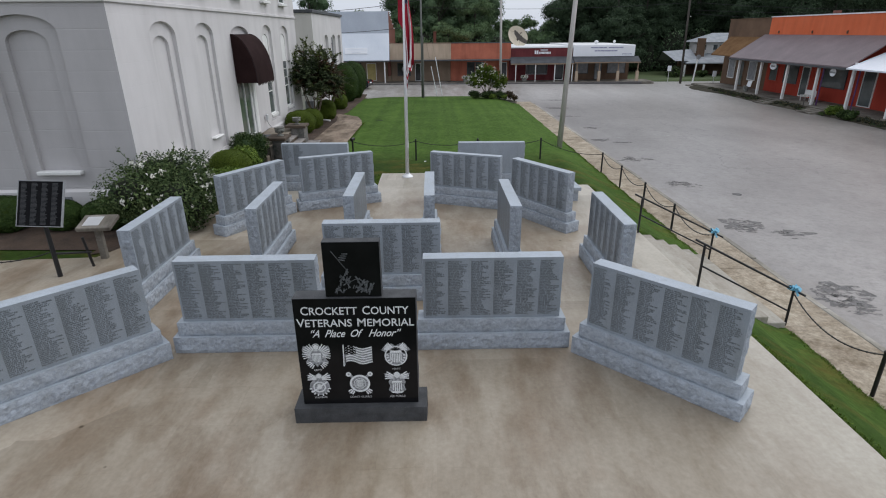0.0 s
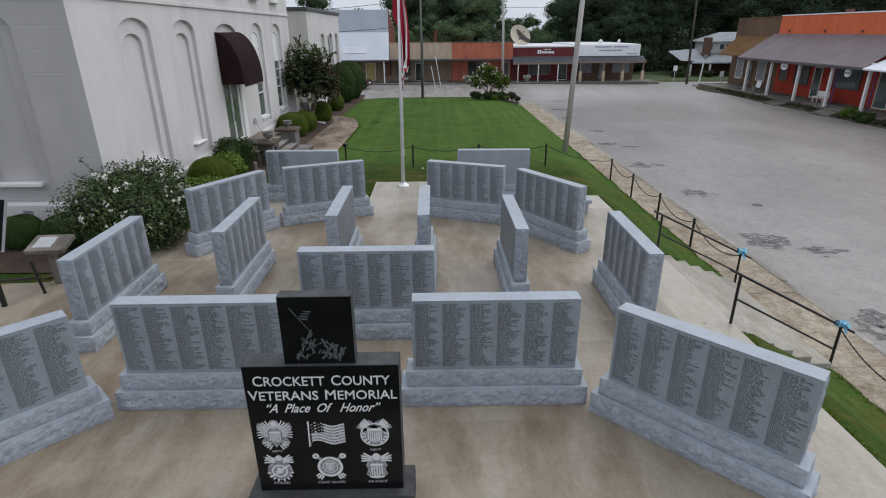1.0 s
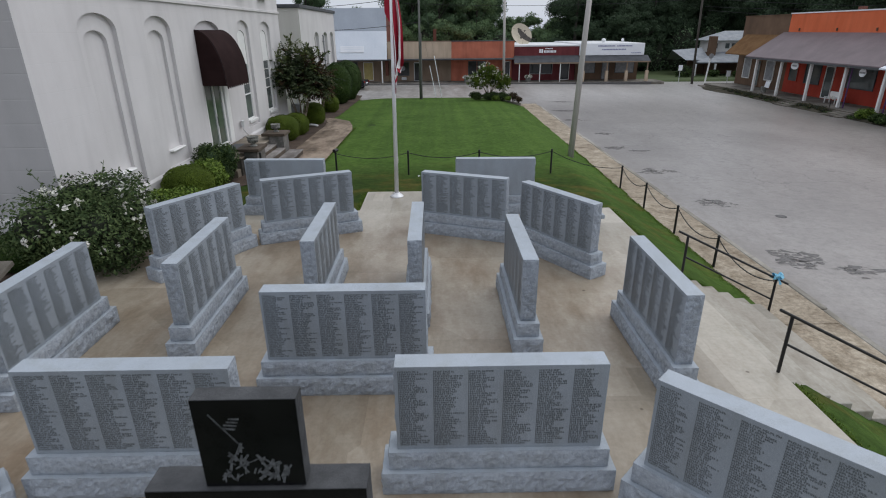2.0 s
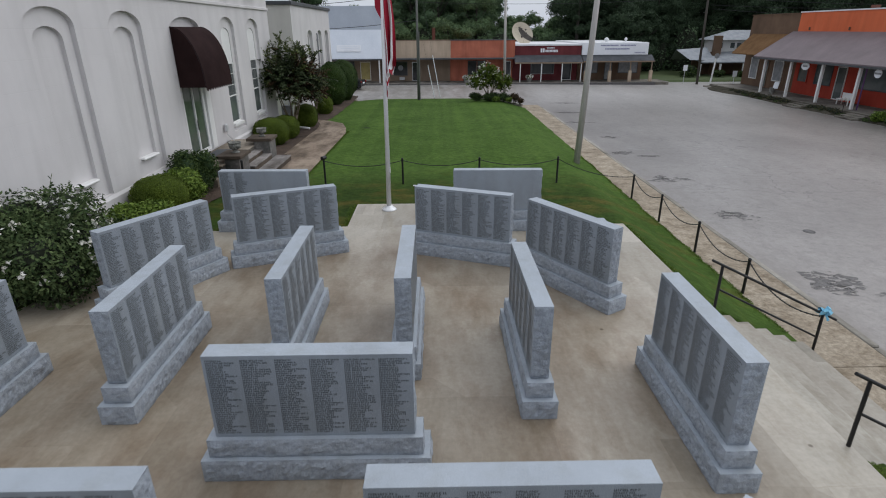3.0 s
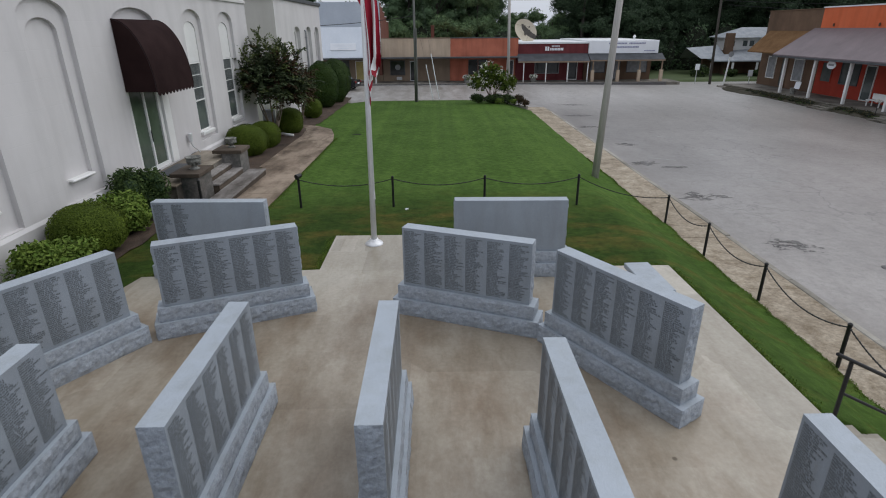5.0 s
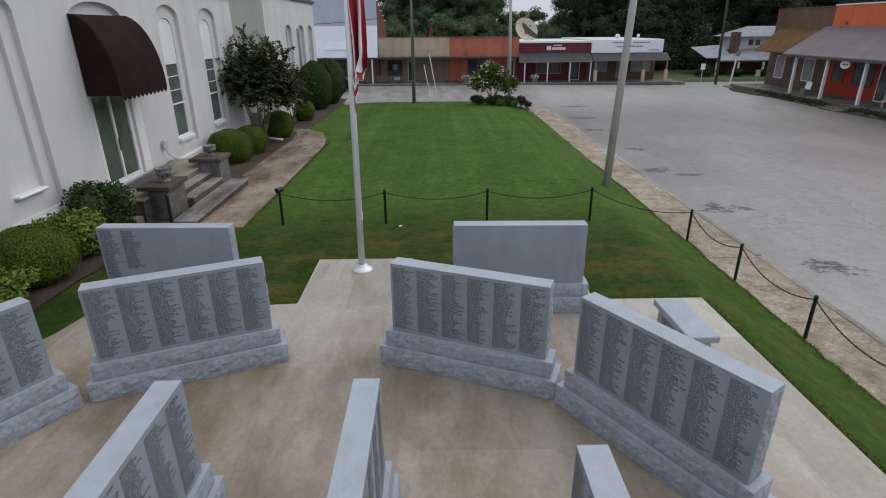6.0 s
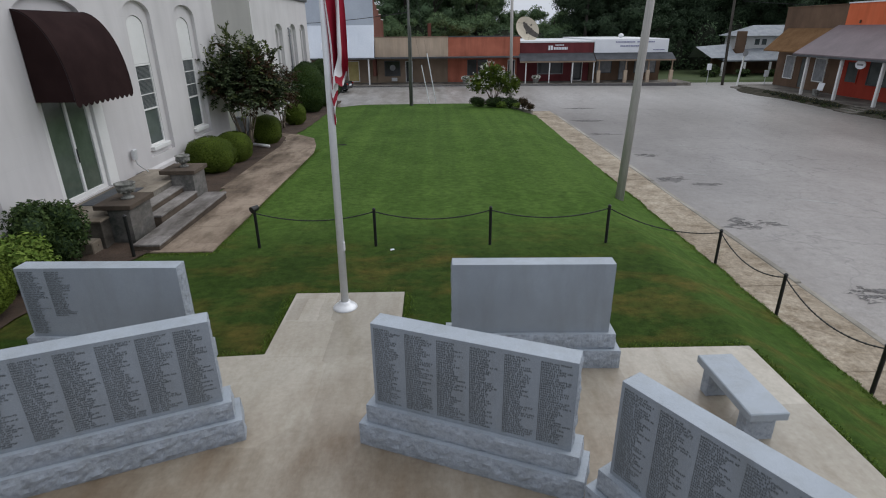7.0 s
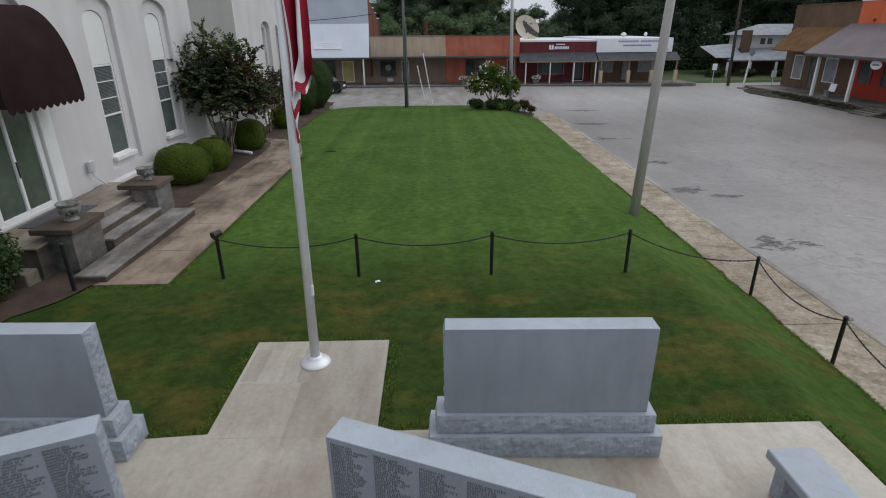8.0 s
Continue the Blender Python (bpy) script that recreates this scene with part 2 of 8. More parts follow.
def asphalt_mat():
    m, nt, b, pos = base_mat("old_grey_asphalt", 0.36, 0.0, 0.52)
    a = noise_tex(nt, pos, 0.16, 6.0, 0.6)
    col = ramp(nt, a, [(0.32, (0.198, 0.182, 0.170)), (0.68, (0.287, 0.267, 0.251))])
    # paler towards the cross street: grazing sheen and haze put into the colour
    across = nt.nodes.new("ShaderNodeSeparateXYZ")
    link(nt, pos, across.inputs[0])
    far_pale = nt.nodes.new("ShaderNodeMapRange")
    far_pale.inputs[1].default_value, far_pale.inputs[2].default_value = 46.0, 58.0
    link(nt, across.outputs[1], far_pale.inputs[0])
    col = mix(nt, col, (0.44, 0.425, 0.41), far_pale.outputs[0])
    streak = noise_tex(nt, pos, 0.5, 6.0, 0.65, (1.0, 0.16, 1.0))
    s = ramp(nt, streak, [(0.33, (0.86, 0.855, 0.85)), (0.66, (1.06, 1.06, 1.06))])
    blotch = noise_tex(nt, pos, 2.6, 9.0, 0.8)
    bl = ramp(nt, blotch, [(0.32, (0.64, 0.63, 0.62)), (0.46, (0.93, 0.93, 0.92)), (0.6, (1.07, 1.07, 1.07))])
    col = mix(nt, col, bl, 1.0, "MULTIPLY")
    col = mix(nt, col, s, 1.0, "MULTIPLY")
    f = noise_tex(nt, pos, 40.0, 6.0, 0.75)
    g = ramp(nt, f, [(0.3, (0.8, 0.8, 0.8)), (0.7, (1.1, 1.1, 1.1))])
    col = mix(nt, col, g, 1.0, "MULTIPLY")
    pits = ramp(nt, noise_tex(nt, pos, 7.0, 8.0, 0.85), [(0.36, (0.72, 0.71, 0.70)), (0.5, (1.0, 1.0, 1.0)), (0.66, (1.08, 1.08, 1.07))])
    col = mix(nt, col, pits, 1.0, "MULTIPLY")
    vor = nt.nodes.new("ShaderNodeTexVoronoi")
    vor.feature = "DISTANCE_TO_EDGE"
    vor.inputs["Scale"].default_value = 0.42
    wob = nt.nodes.new("ShaderNodeVectorMath")
    wob.operation = "MULTIPLY_ADD"
    nz = nt.nodes.new("ShaderNodeTexNoise")
    nz.inputs["Scale"].default_value = 0.7
    nz.inputs["Detail"].default_value = 5.0
    link(nt, pos, nz.inputs["Vector"])
    link(nt, nz.outputs["Color"], wob.inputs[0])
    wob.inputs[1].default_value = (2.2, 2.2, 2.2)
    link(nt, pos, wob.inputs[2])
    link(nt, wob.outputs[0], vor.inputs["Vector"])
    c = ramp(nt, vor.outputs["Distance"], [(0.0, (0.5, 0.5, 0.5)), (0.018, (1, 1, 1))])
    msk = noise_tex(nt, pos, 0.09, 3.0)
    mk = ramp(nt, msk, [(0.45, (0, 0, 0)), (0.6, (1, 1, 1))])
    c = mix(nt, (1.0, 1.0, 1.0), c, mk)
    col = mix(nt, col, c, 1.0, "MULTIPLY")
    # grit and dirt swept into the gutter, with a ragged edge
    sep = nt.nodes.new("ShaderNodeSeparateXYZ")
    link(nt, pos, sep.inputs[0])
    gut = nt.nodes.new("ShaderNodeMapRange")
    gut.inputs[1].default_value, gut.inputs[2].default_value = 8.8, 10.6
    gut.inputs[3].default_value, gut.inputs[4].default_value = 0.85, 0.0
    link(nt, sep.outputs[0], gut.inputs[0])
    gn = ramp(nt, noise_tex(nt, pos, 1.3, 8.0, 0.75, (1.0, 0.35, 1.0)), [(0.4, (0, 0, 0)), (0.62, (1, 1, 1))])
    gm = nt.nodes.new("ShaderNodeMath")
    gm.operation = "MULTIPLY"
    link(nt, gut.outputs[0], gm.inputs[0])
    link(nt, gn, gm.inputs[1])
    col = mix(nt, col, (0.17, 0.15, 0.13), gm.outputs[0])
    link(nt, col, b.inputs["Base Color"])
    bump(nt, b, f, 0.3, 0.006)
    return m


M_ROAD = asphalt_mat()


def crumbled_mat(name, lo, hi, cover, size):
    """Broken tar: a surface that has worn through in many small places."""
    m = surface(name, lo, hi, 7, 30, 0.8, 0, 0.8, 0.02, 0.45)
    nt = m.node_tree
    b = nt.nodes["Principled BSDF"]
    pos = nt.nodes.new("ShaderNodeNewGeometry").outputs["Position"]
    worn = noise_tex(nt, pos, size, 8.0, 0.72, (0.7, 1.4, 1.0))
    link(nt, ramp(nt, worn, [(1 - cover - 0.03, (0, 0, 0)), (1 - cover + 0.03, (1, 1, 1))]), b.inputs["Alpha"])
    return m


M_PATCH = surface("dark_tar", (0.065, 0.063, 0.062), (0.18, 0.172, 0.17), 7, 30, 0.8, 0, 0.8, 0.02, 0.45)
M_CRUMBLED = crumbled_mat("dark_crumbled_tar", (0.085, 0.08, 0.076), (0.18, 0.171, 0.163), 0.44, 4.5)
M_LINE = surface("worn_white_line", (0.28, 0.28, 0.27), (0.5, 0.5, 0.48), 6, 40, 0.8)


def turf_mat(name, dark, light, dry):
    m, nt, b, pos = base_mat(name, 0.95, 0.0, 0.08)
    a = noise_tex(nt, pos, 0.5, 5.0, 0.6)
    col = ramp(nt, a, [(0.3, dark), (0.7, light)])
    stripe = noise_tex(nt, pos, 1.1, 2.0, 0.5, (1.0, 0.03, 1.0))
    s = ramp(nt, stripe, [(0.38, (0.88, 0.9, 0.85)), (0.62, (1.07, 1.07, 1.0))])
    col = mix(nt, col, s, 1.0, "MULTIPLY")
    d = noise_tex(nt, pos, 0.75, 5.0, 0.65, (0.7, 1.3, 1.0))
    k = ramp(nt, d, [(0.50, (0, 0, 0)), (0.70, (0.75, 0.75, 0.75))])
    near = nt.nodes.new("ShaderNodeSeparateXYZ")
    link(nt, pos, near.inputs[0])
    mr = nt.nodes.new("ShaderNodeMapRange")
    mr.inputs[1].default_value, mr.inputs[2].default_value = 22.0, 25.5
    mr.inputs[3].default_value, mr.inputs[4].default_value = 1.0, 0.0
    link(nt, near.outputs[1], mr.inputs[0])
    mm = nt.nodes.new("ShaderNodeMath")
    mm.operation = "MULTIPLY"
    link(nt, k, mm.inputs[0])
    link(nt, mr.outputs[0], mm.inputs[1])
    # the older sod behind the memorial is a duller, browner grass; the bank towards the street is not
    bank = nt.nodes.new("ShaderNodeMapRange")
    bank.inputs[1].default_value, bank.inputs[2].default_value = 4.8, 6.0
    bank.inputs[3].default_value, bank.inputs[4].default_value = 1.0, 0.35
    link(nt, near.outputs[0], bank.inputs[0])
    sod = nt.nodes.new("ShaderNodeMath")
    sod.operation = "MULTIPLY"
    link(nt, mr.outputs[0], sod.inputs[0])
    link(nt, bank.outputs[0], sod.inputs[1])
    old = mix(nt, (1.0, 1.0, 1.0), (0.52, 0.51, 0.50), sod.outputs[0])
    col = mix(nt, col, old, 1.0, "MULTIPLY")
    col = mix(nt, col, dry, mm.outputs[0])
    # mowing lanes along the lawn
    lane = nt.nodes.new("ShaderNodeTexWave")
    lane.bands_direction = "X"
    lane.wave_profile = "SIN"
    lane.inputs["Scale"].default_value = 0.42
    lane.inputs["Distortion"].default_value = 0.6
    lane.inputs["Detail"].default_value = 2.0
    link(nt, pos, lane.inputs["Vector"])
    ln = ramp(nt, lane.outputs["Fac"], [(0.2, (0.965, 0.97, 0.96)), (0.8, (1.03, 1.03, 1.02))])
    col = mix(nt, col, ln, 1.0, "MULTIPLY")
    f = noise_tex(nt, pos, 45.0, 6.0, 0.8)
    g = ramp(nt, f, [(0.3, (0.66, 0.68, 0.6)), (0.7, (1.25, 1.22, 1.15))])
    col = mix(nt, col, g, 1.0, "MULTIPLY")
    clump = noise_tex(nt, pos, 5.0, 5.0, 0.7)
    cg = ramp(nt, clump, [(0.3, (0.60, 0.63, 0.58)), (0.7, (1.22, 1.19, 1.14))])
    col = mix(nt, col, cg, 1.0, "MULTIPLY")
    link(nt, col, b.inputs["Base Color"])
    bump(nt, b, mix(nt, f, clump, 0.5), 0.7, 0.045)
    return m


M_TURF = turf_mat("mown_turf", (0.058, 0.112, 0.024), (0.086, 0.15, 0.038), (0.13, 0.10, 0.03))
M_BLADE = leafy("grass_blades", (0.085, 0.14, 0.022), (0.15, 0.22, 0.04))
M_FIELD = surface("rough_grass", (0.045, 0.075, 0.02), (0.08, 0.11, 0.035), 0.2, 8, 0.9)
M_MULCH = surface("bark_mulch", (0.042, 0.027, 0.018), (0.105, 0.068, 0.045), 1.5, 35, 0.95, 0, 1.0, 0.03, 0.5)


def painted_wall(name, lo, hi, course, dirt=0.12):
    m, nt, b, pos = base_mat(name, 0.8, 0.0, 0.15)
    a = noise_tex(nt, pos, 0.5, 5.0, 0.6)
    col = ramp(nt, a, [(0.3, lo), (0.7, hi)])
    st = noise_tex(nt, pos, 1.6, 6.0, 0.6, (1.0, 1.0, 0.12))
    s = ramp(nt, st, [(0.3, (1 - dirt,) * 3), (0.6, (1, 1, 1))])
    col = mix(nt, col, s, 1.0, "MULTIPLY")
    link(nt, col, b.inputs["Base Color"])
    sep = nt.nodes.new("ShaderNodeSeparateXYZ")
    link(nt, pos, sep.inputs[0])
    add = nt.nodes.new("ShaderNodeMath")
    add.operation = "ADD"
    link(nt, sep.outputs[0], add.inputs[0])
    link(nt, sep.outputs[1], add.inputs[1])
    comb = nt.nodes.new("ShaderNodeCombineXYZ")
    link(nt, add.outputs[0], comb.inputs[0])
    link(nt, sep.outputs[2], comb.inputs[1])
    br = nt.nodes.new("ShaderNodeTexBrick")
    br.inputs["Color1"].default_value = br.inputs["Color2"].default_value = (1, 1, 1, 1)
    br.inputs["Mortar"].default_value = (0, 0, 0, 1)
    br.inputs["Scale"].default_value = 1.0
    br.inputs["Brick Width"].default_value = course[0]
    br.inputs["Row Height"].default_value = course[1]
    br.inputs["Mortar Size"].default_value = course[2]
    br.inputs["Mortar Smooth"].default_value = 0.6
    link(nt, comb.outputs[0], br.inputs["Vector"])
    f = noise_tex(nt, pos, 35.0, 5.0, 0.7)
    h = mix(nt, br.outputs["Color"], ramp(nt, f, [(0.3, (0.3, 0.3, 0.3)), (0.7, (1, 1, 1))]), 0.25)
    bump(nt, b, h, course[3], 0.012)
    return m


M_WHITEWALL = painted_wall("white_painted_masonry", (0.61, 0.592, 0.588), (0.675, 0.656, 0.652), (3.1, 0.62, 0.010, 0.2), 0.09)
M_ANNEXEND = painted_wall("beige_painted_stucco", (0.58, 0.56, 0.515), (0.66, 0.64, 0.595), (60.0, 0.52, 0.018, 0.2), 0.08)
# end wall: greyer than the front, the shade of this side put into its paint
M_ENDWALL = painted_wall("coursed_stucco_side_shade", (0.44, 0.425, 0.425), (0.50, 0.485, 0.485), (60.0, 0.52, 0.018, 0.35), 0.08)
M_WHITETRIM = surface("white_gloss_trim", (0.74, 0.74, 0.72), (0.82, 0.82, 0.80), 1.5, 30, 0.5, 0, 0.1, grain=0.06)
M_DARKTRIM = surface("dark_grey_coping", (0.05, 0.055, 0.06), (0.09, 0.095, 0.10), 2, 30, 0.6)
M_CANVAS = surface("dark_brown_canvas", (0.020, 0.0100, 0.0100), (0.033, 0.018, 0.0175), 1.2, 60, 0.9, 0, 0.3, grain=0.12, spec=0.08)
M_GLASS = surface("dark_window_glass", (0.065, 0.08, 0.08), (0.14, 0.16, 0.158), 0.7, 3, 0.06, 0, 0.0, grain=0.06)
M_DOORGLASS = surface("green_tinted_door_glass", (0.05, 0.072, 0.052), (0.12, 0.15, 0.12), 1.1, 5, 0.08, 0, 0.0, grain=0.06)
M_SHOPGLASS = surface("dim_shop_glass", (0.012, 0.014, 0.016), (0.045, 0.05, 0.053), 0.9, 4, 0.08, 0, 0.0, grain=0.06)
M_BLIND = surface("grey_window_blind", (0.22, 0.23, 0.24), (0.34, 0.35, 0.36), 3, 50, 0.7)
M_ALU = surface("pale_aluminium", (0.55, 0.56, 0.57), (0.66, 0.67, 0.68), 2, 40, 0.4, 0.3, 0.05, grain=0.06)
M_POLE = surface("satin_white_pole", (0.72, 0.73, 0.74), (0.82, 0.83, 0.84), 1.5, 30, 0.35, 0.2, 0.05, grain=0.06)
M_BLACKIRON = surface("black_painted_iron", (0.010, 0.010, 0.011), (0.022, 0.022, 0.023), 4, 60, 0.45, 0.2, 0.2)
M_WOODPOLE = surface("weathered_grey_pole", (0.40, 0.38, 0.357), (0.53, 0.505, 0.48), 2.0, 30, 0.85, 0, 0.4, 0.01, 0.2, 0.3, (1, 1, 0.06))
M_DARKPOLE = surface("dark_creosote_pole", (0.045, 0.04, 0.034), (0.11, 0.10, 0.085), 2.0, 30, 0.85, 0, 0.5, 0.01, 0.35, 0.3, (1, 1, 0.06))
def stripes_mat():
    """Alternate red and white, by the stripe number carried on the cloth."""
    m, nt, b, pos = base_mat("red_and_white_flag_cloth", 0.8, 0.0, 0.3)
    at = nt.nodes.new("ShaderNodeAttribute")
    at.attribute_name = "stripe"
    saw = nt.nodes.new("ShaderNodeMath")
    saw.operation = "PINGPONG"
    saw.inputs[1].default_value = 1.0
    link(nt, at.outputs["Fac"], saw.inputs[0])
    red = ramp(nt, noise_tex(nt, pos, 2.0), [(0.3, (0.25, 0.008, 0.022)), (0.7, (0.35, 0.012, 0.034))])
    white = ramp(nt, noise_tex(nt, pos, 3.0), [(0.3, (0.66, 0.65, 0.65)), (0.7, (0.76, 0.75, 0.75))])
    edge = ramp(nt, saw.outputs[0], [(0.49, (0, 0, 0)), (0.51, (1, 1, 1))])
    link(nt, mix(nt, white, red, edge), b.inputs["Base Color"])
    bump(nt, b, noise_tex(nt, pos, 80.0), 0.2, 0.002)
    return m


M_STRIPES = stripes_mat()
M_WHITECLOTH = surface("white_flag_cloth", (0.68, 0.67, 0.66), (0.78, 0.77, 0.76), 2, 80, 0.8, grain=0.06)
M_BLUE = surface("navy_flag_cloth", (0.012, 0.016, 0.05), (0.02, 0.028, 0.085), 2, 80, 0.8)
M_BOW = surface("pale_blue_ribbon", (0.16, 0.47, 0.66), (0.25, 0.58, 0.75), 9, 80, 0.45)
M_BOX = leafy("boxwood_leaves", (0.07, 0.106, 0.013), (0.122, 0.168, 0.023))
M_LIGHTLEAF = leafy("light_green_leaves", (0.07, 0.125, 0.018), (0.18, 0.25, 0.05))
M_DARKLEAF = leafy("dark_green_leaves", (0.02, 0.042, 0.014), (0.072, 0.11, 0.034))
M_BUSHLEAF = leafy("olive_green_leaves", (0.028, 0.054, 0.019), (0.115, 0.155, 0.065))
M_MYRTLE = leafy("crape_myrtle_leaves", (0.036, 0.057, 0.028), (0.088, 0.112, 0.054))
M_RUSSET = leafy("russet_leaves", (0.04, 0.03, 0.017), (0.105, 0.06, 0.034))
M_HEDGE = leafy("hedge_leaves", (0.022, 0.048, 0.012), (0.06, 0.10, 0.026))
M_WOODS = leafy("woodland_leaves", (0.078, 0.125, 0.068), (0.105, 0.162, 0.087))
M_WOODS_B = leafy("woodland_leaves_lighter", (0.105, 0.165, 0.08), (0.14, 0.21, 0.10))
# for solid crown cores: the shade between leaves, put into the colour
M_SHADE = surface("dark_inner_shade", (0.008, 0.012, 0.005), (0.018, 0.024, 0.010), 4, 30, 0.95)
M_BARK = surface("tan_smooth_bark", (0.15, 0.12, 0.09), (0.28, 0.23, 0.17), 4, 40, 0.85, 0, 0.5, 0.01, 0.35, 0.3, (1, 1, 0.2))
M_DARKBARK = surface("dark_bark", (0.03, 0.025, 0.02), (0.07, 0.06, 0.05), 3, 20, 0.9, 0, 0.8, 0.02)
M_FLOWER = leafy("white_blossom", (0.62, 0.60, 0.58), (0.85, 0.83, 0.80))
M_ORANGE = painted_wall("orange_painted_brick", (0.64, 0.145, 0.06), (0.72, 0.18, 0.082), (0.22, 0.075, 0.008, 0.4))
M_REDPAINT = painted_wall("red_painted_brick", (0.41, 0.055, 0.036), (0.49, 0.078, 0.048), (0.22, 0.075, 0.008, 0.4))
M_BROWNBRICK = painted_wall("brown_brick", (0.125, 0.082, 0.056), (0.195, 0.125, 0.083), (0.22, 0.075, 0.008, 0.5))
M_OLDBRICK = painted_wall("dull_red_brick", (0.13, 0.055, 0.042), (0.19, 0.082, 0.062), (0.22, 0.075, 0.008, 0.5))
M_REDBRICK = painted_wall("red_brick", (0.42, 0.135, 0.085), (0.58, 0.20, 0.128), (0.22, 0.075, 0.008, 0.5), 0.32)
M_DRYHEDGE = leafy("half_dead_hedge_leaves", (0.04, 0.04, 0.02), (0.115, 0.10, 0.05))
# the woodland leaves again, darker: shade put into their colour
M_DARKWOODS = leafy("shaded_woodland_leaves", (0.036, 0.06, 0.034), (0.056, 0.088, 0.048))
M_DARKWOODCORE = surface("dark_inner_foliage_shade", (0.018, 0.03, 0.017), (0.034, 0.053, 0.029), 1.5, 12, 0.95, spec=0.1)
M_MAROON = painted_wall("maroon_siding", (0.135, 0.034, 0.037), (0.195, 0.052, 0.056), (8.0, 0.3, 0.01, 0.4), 0.25)
M_TAN = painted_wall("tan_stucco_band", (0.49, 0.385, 0.285), (0.60, 0.48, 0.365), (4.0, 2.5, 0.02, 0.2), 0.25)
M_TANDARK = painted_wall("dark_tan_shop_wall", (0.22, 0.165, 0.12), (0.30, 0.228, 0.165), (2.0, 0.3, 0.01, 0.2))
M_ROOFMAUVE = surface("mauve_brown_metal_roof", (0.145, 0.112, 0.118), (0.20, 0.158, 0.165), 0.7, 20, 0.6)
M_ROOFTAN = surface("tan_shingle", (0.155, 0.086, 0.040), (0.235, 0.136, 0.068), 1.2, 14, 0.95, 0, 0.6, spec=0.1)
M_ROOFGREY = surface("charcoal_shingle", (0.055, 0.06, 0.065), (0.095, 0.10, 0.11), 1.2, 14, 0.9, 0, 0.6)
M_METALROOF = surface("pale_metal_roof", (0.69, 0.74, 0.80), (0.79, 0.83, 0.88), 0.5, 10, 0.45, 0.2, 0.05, grain=0.06)
M_HOUSEROOF = surface("dull_grey_metal_roof", (0.24, 0.262, 0.285), (0.36, 0.385, 0.41), 1.6, 10, 0.7, 0.1, 0.05, grain=0.1)
M_SIDING = surface("blue_grey_metal_siding", (0.46, 0.505, 0.575), (0.55, 0.60, 0.665), 0.5, 10, 0.55, 0.1, 0.05, grain=0.06)
M_WHITEROOF = surface("white_roof_membrane", (0.66, 0.67, 0.68), (0.8, 0.81, 0.82), 0.7, 10, 0.6, grain=0.06)
M_SIGN = surface("white_sign_board", (0.82, 0.84, 0.87), (0.88, 0.90, 0.93), 1, 30, 0.5, 0, 0.02, grain=0.06)
M_SIGNINK = surface("grey_blue_sign_ink", (0.24, 0.25, 0.40), (0.32, 0.33, 0.47), 3, 30, 0.7)
M_DISH = surface("cream_dish_mesh", (0.48, 0.43, 0.33), (0.58, 0.52, 0.41), 1.5, 20, 0.7)
M_DISHDARK = surface("dark_dish_shade_and_struts", (0.05, 0.045, 0.04), (0.09, 0.08, 0.07), 2, 20, 0.8)
M_PURPLE = surface("purple_paint", (0.08, 0.03, 0.11), (0.12, 0.045, 0.16), 2, 30, 0.7)
M_CREAMDOOR = surface("yellowed_door_paint", (0.42, 0.34, 0.12), (0.55, 0.46, 0.18), 2, 20, 0.6)
M_CARPAINT = surface("dark_car_paint", (0.012, 0.014, 0.018), (0.02, 0.023, 0.028), 2, 60, 0.2, 0.3, 0.0)
M_RUBBER = surface("black_rubber", (0.012, 0.012, 0.012), (0.025, 0.025, 0.025), 4, 50, 0.85)
M_TAILLIGHT = surface("red_lamp_glass", (0.25, 0.01, 0.01), (0.35, 0.02, 0.02), 4, 50, 0.2)
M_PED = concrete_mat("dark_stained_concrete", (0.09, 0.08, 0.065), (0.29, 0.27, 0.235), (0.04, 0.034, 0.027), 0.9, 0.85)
M_PANEL = surface("matt_black_panel", (0.006, 0.006, 0.007), (0.011, 0.011, 0.012), 3, 40, 0.7, 0, 0.1, spec=0.06)
M_PANELBARS = surface("dim_grey_print", (0.03, 0.031, 0.034), (0.05, 0.052, 0.056), 5, 60, 0.7)
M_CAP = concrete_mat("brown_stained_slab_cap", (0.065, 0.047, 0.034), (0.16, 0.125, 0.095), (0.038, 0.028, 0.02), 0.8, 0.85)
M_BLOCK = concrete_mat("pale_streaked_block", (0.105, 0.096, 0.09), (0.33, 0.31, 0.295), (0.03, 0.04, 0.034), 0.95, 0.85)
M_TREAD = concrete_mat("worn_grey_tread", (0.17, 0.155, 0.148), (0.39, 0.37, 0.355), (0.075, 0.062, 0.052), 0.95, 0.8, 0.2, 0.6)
M_LANDING = concrete_mat("tan_landing_concrete", (0.22, 0.19, 0.15), (0.36, 0.32, 0.265), (0.13, 0.10, 0.07), 0.8, 0.8)
M_PATCHLIGHT = crumbled_mat("worn_tar_rim", (0.115, 0.11, 0.106), (0.205, 0.196, 0.19), 0.5, 3.0)
M_STONEURN = surface("grey_cast_stone", (0.07, 0.07, 0.062), (0.34, 0.34, 0.31), 9, 30, 0.9, 0, 0.7)
M_WET = surface("dark_damp_moss", (0.03, 0.03, 0.02), (0.10, 0.09, 0.07), 1.2, 12, 0.95, 0, 0.8, spec=0.1)
M_WOODCORE = surface("dim_inner_foliage_shade", (0.06, 0.098, 0.053), (0.09, 0.14, 0.074), 1.5, 12, 0.95, spec=0.1)
M_PIPEGREY = surface("grey_green_weathered_timber", (0.11, 0.115, 0.105), (0.2, 0.205, 0.19), 2.0, 30, 0.85, 0, 0.4, 0.01, 0.3, 0.3, (1, 1, 0.06))
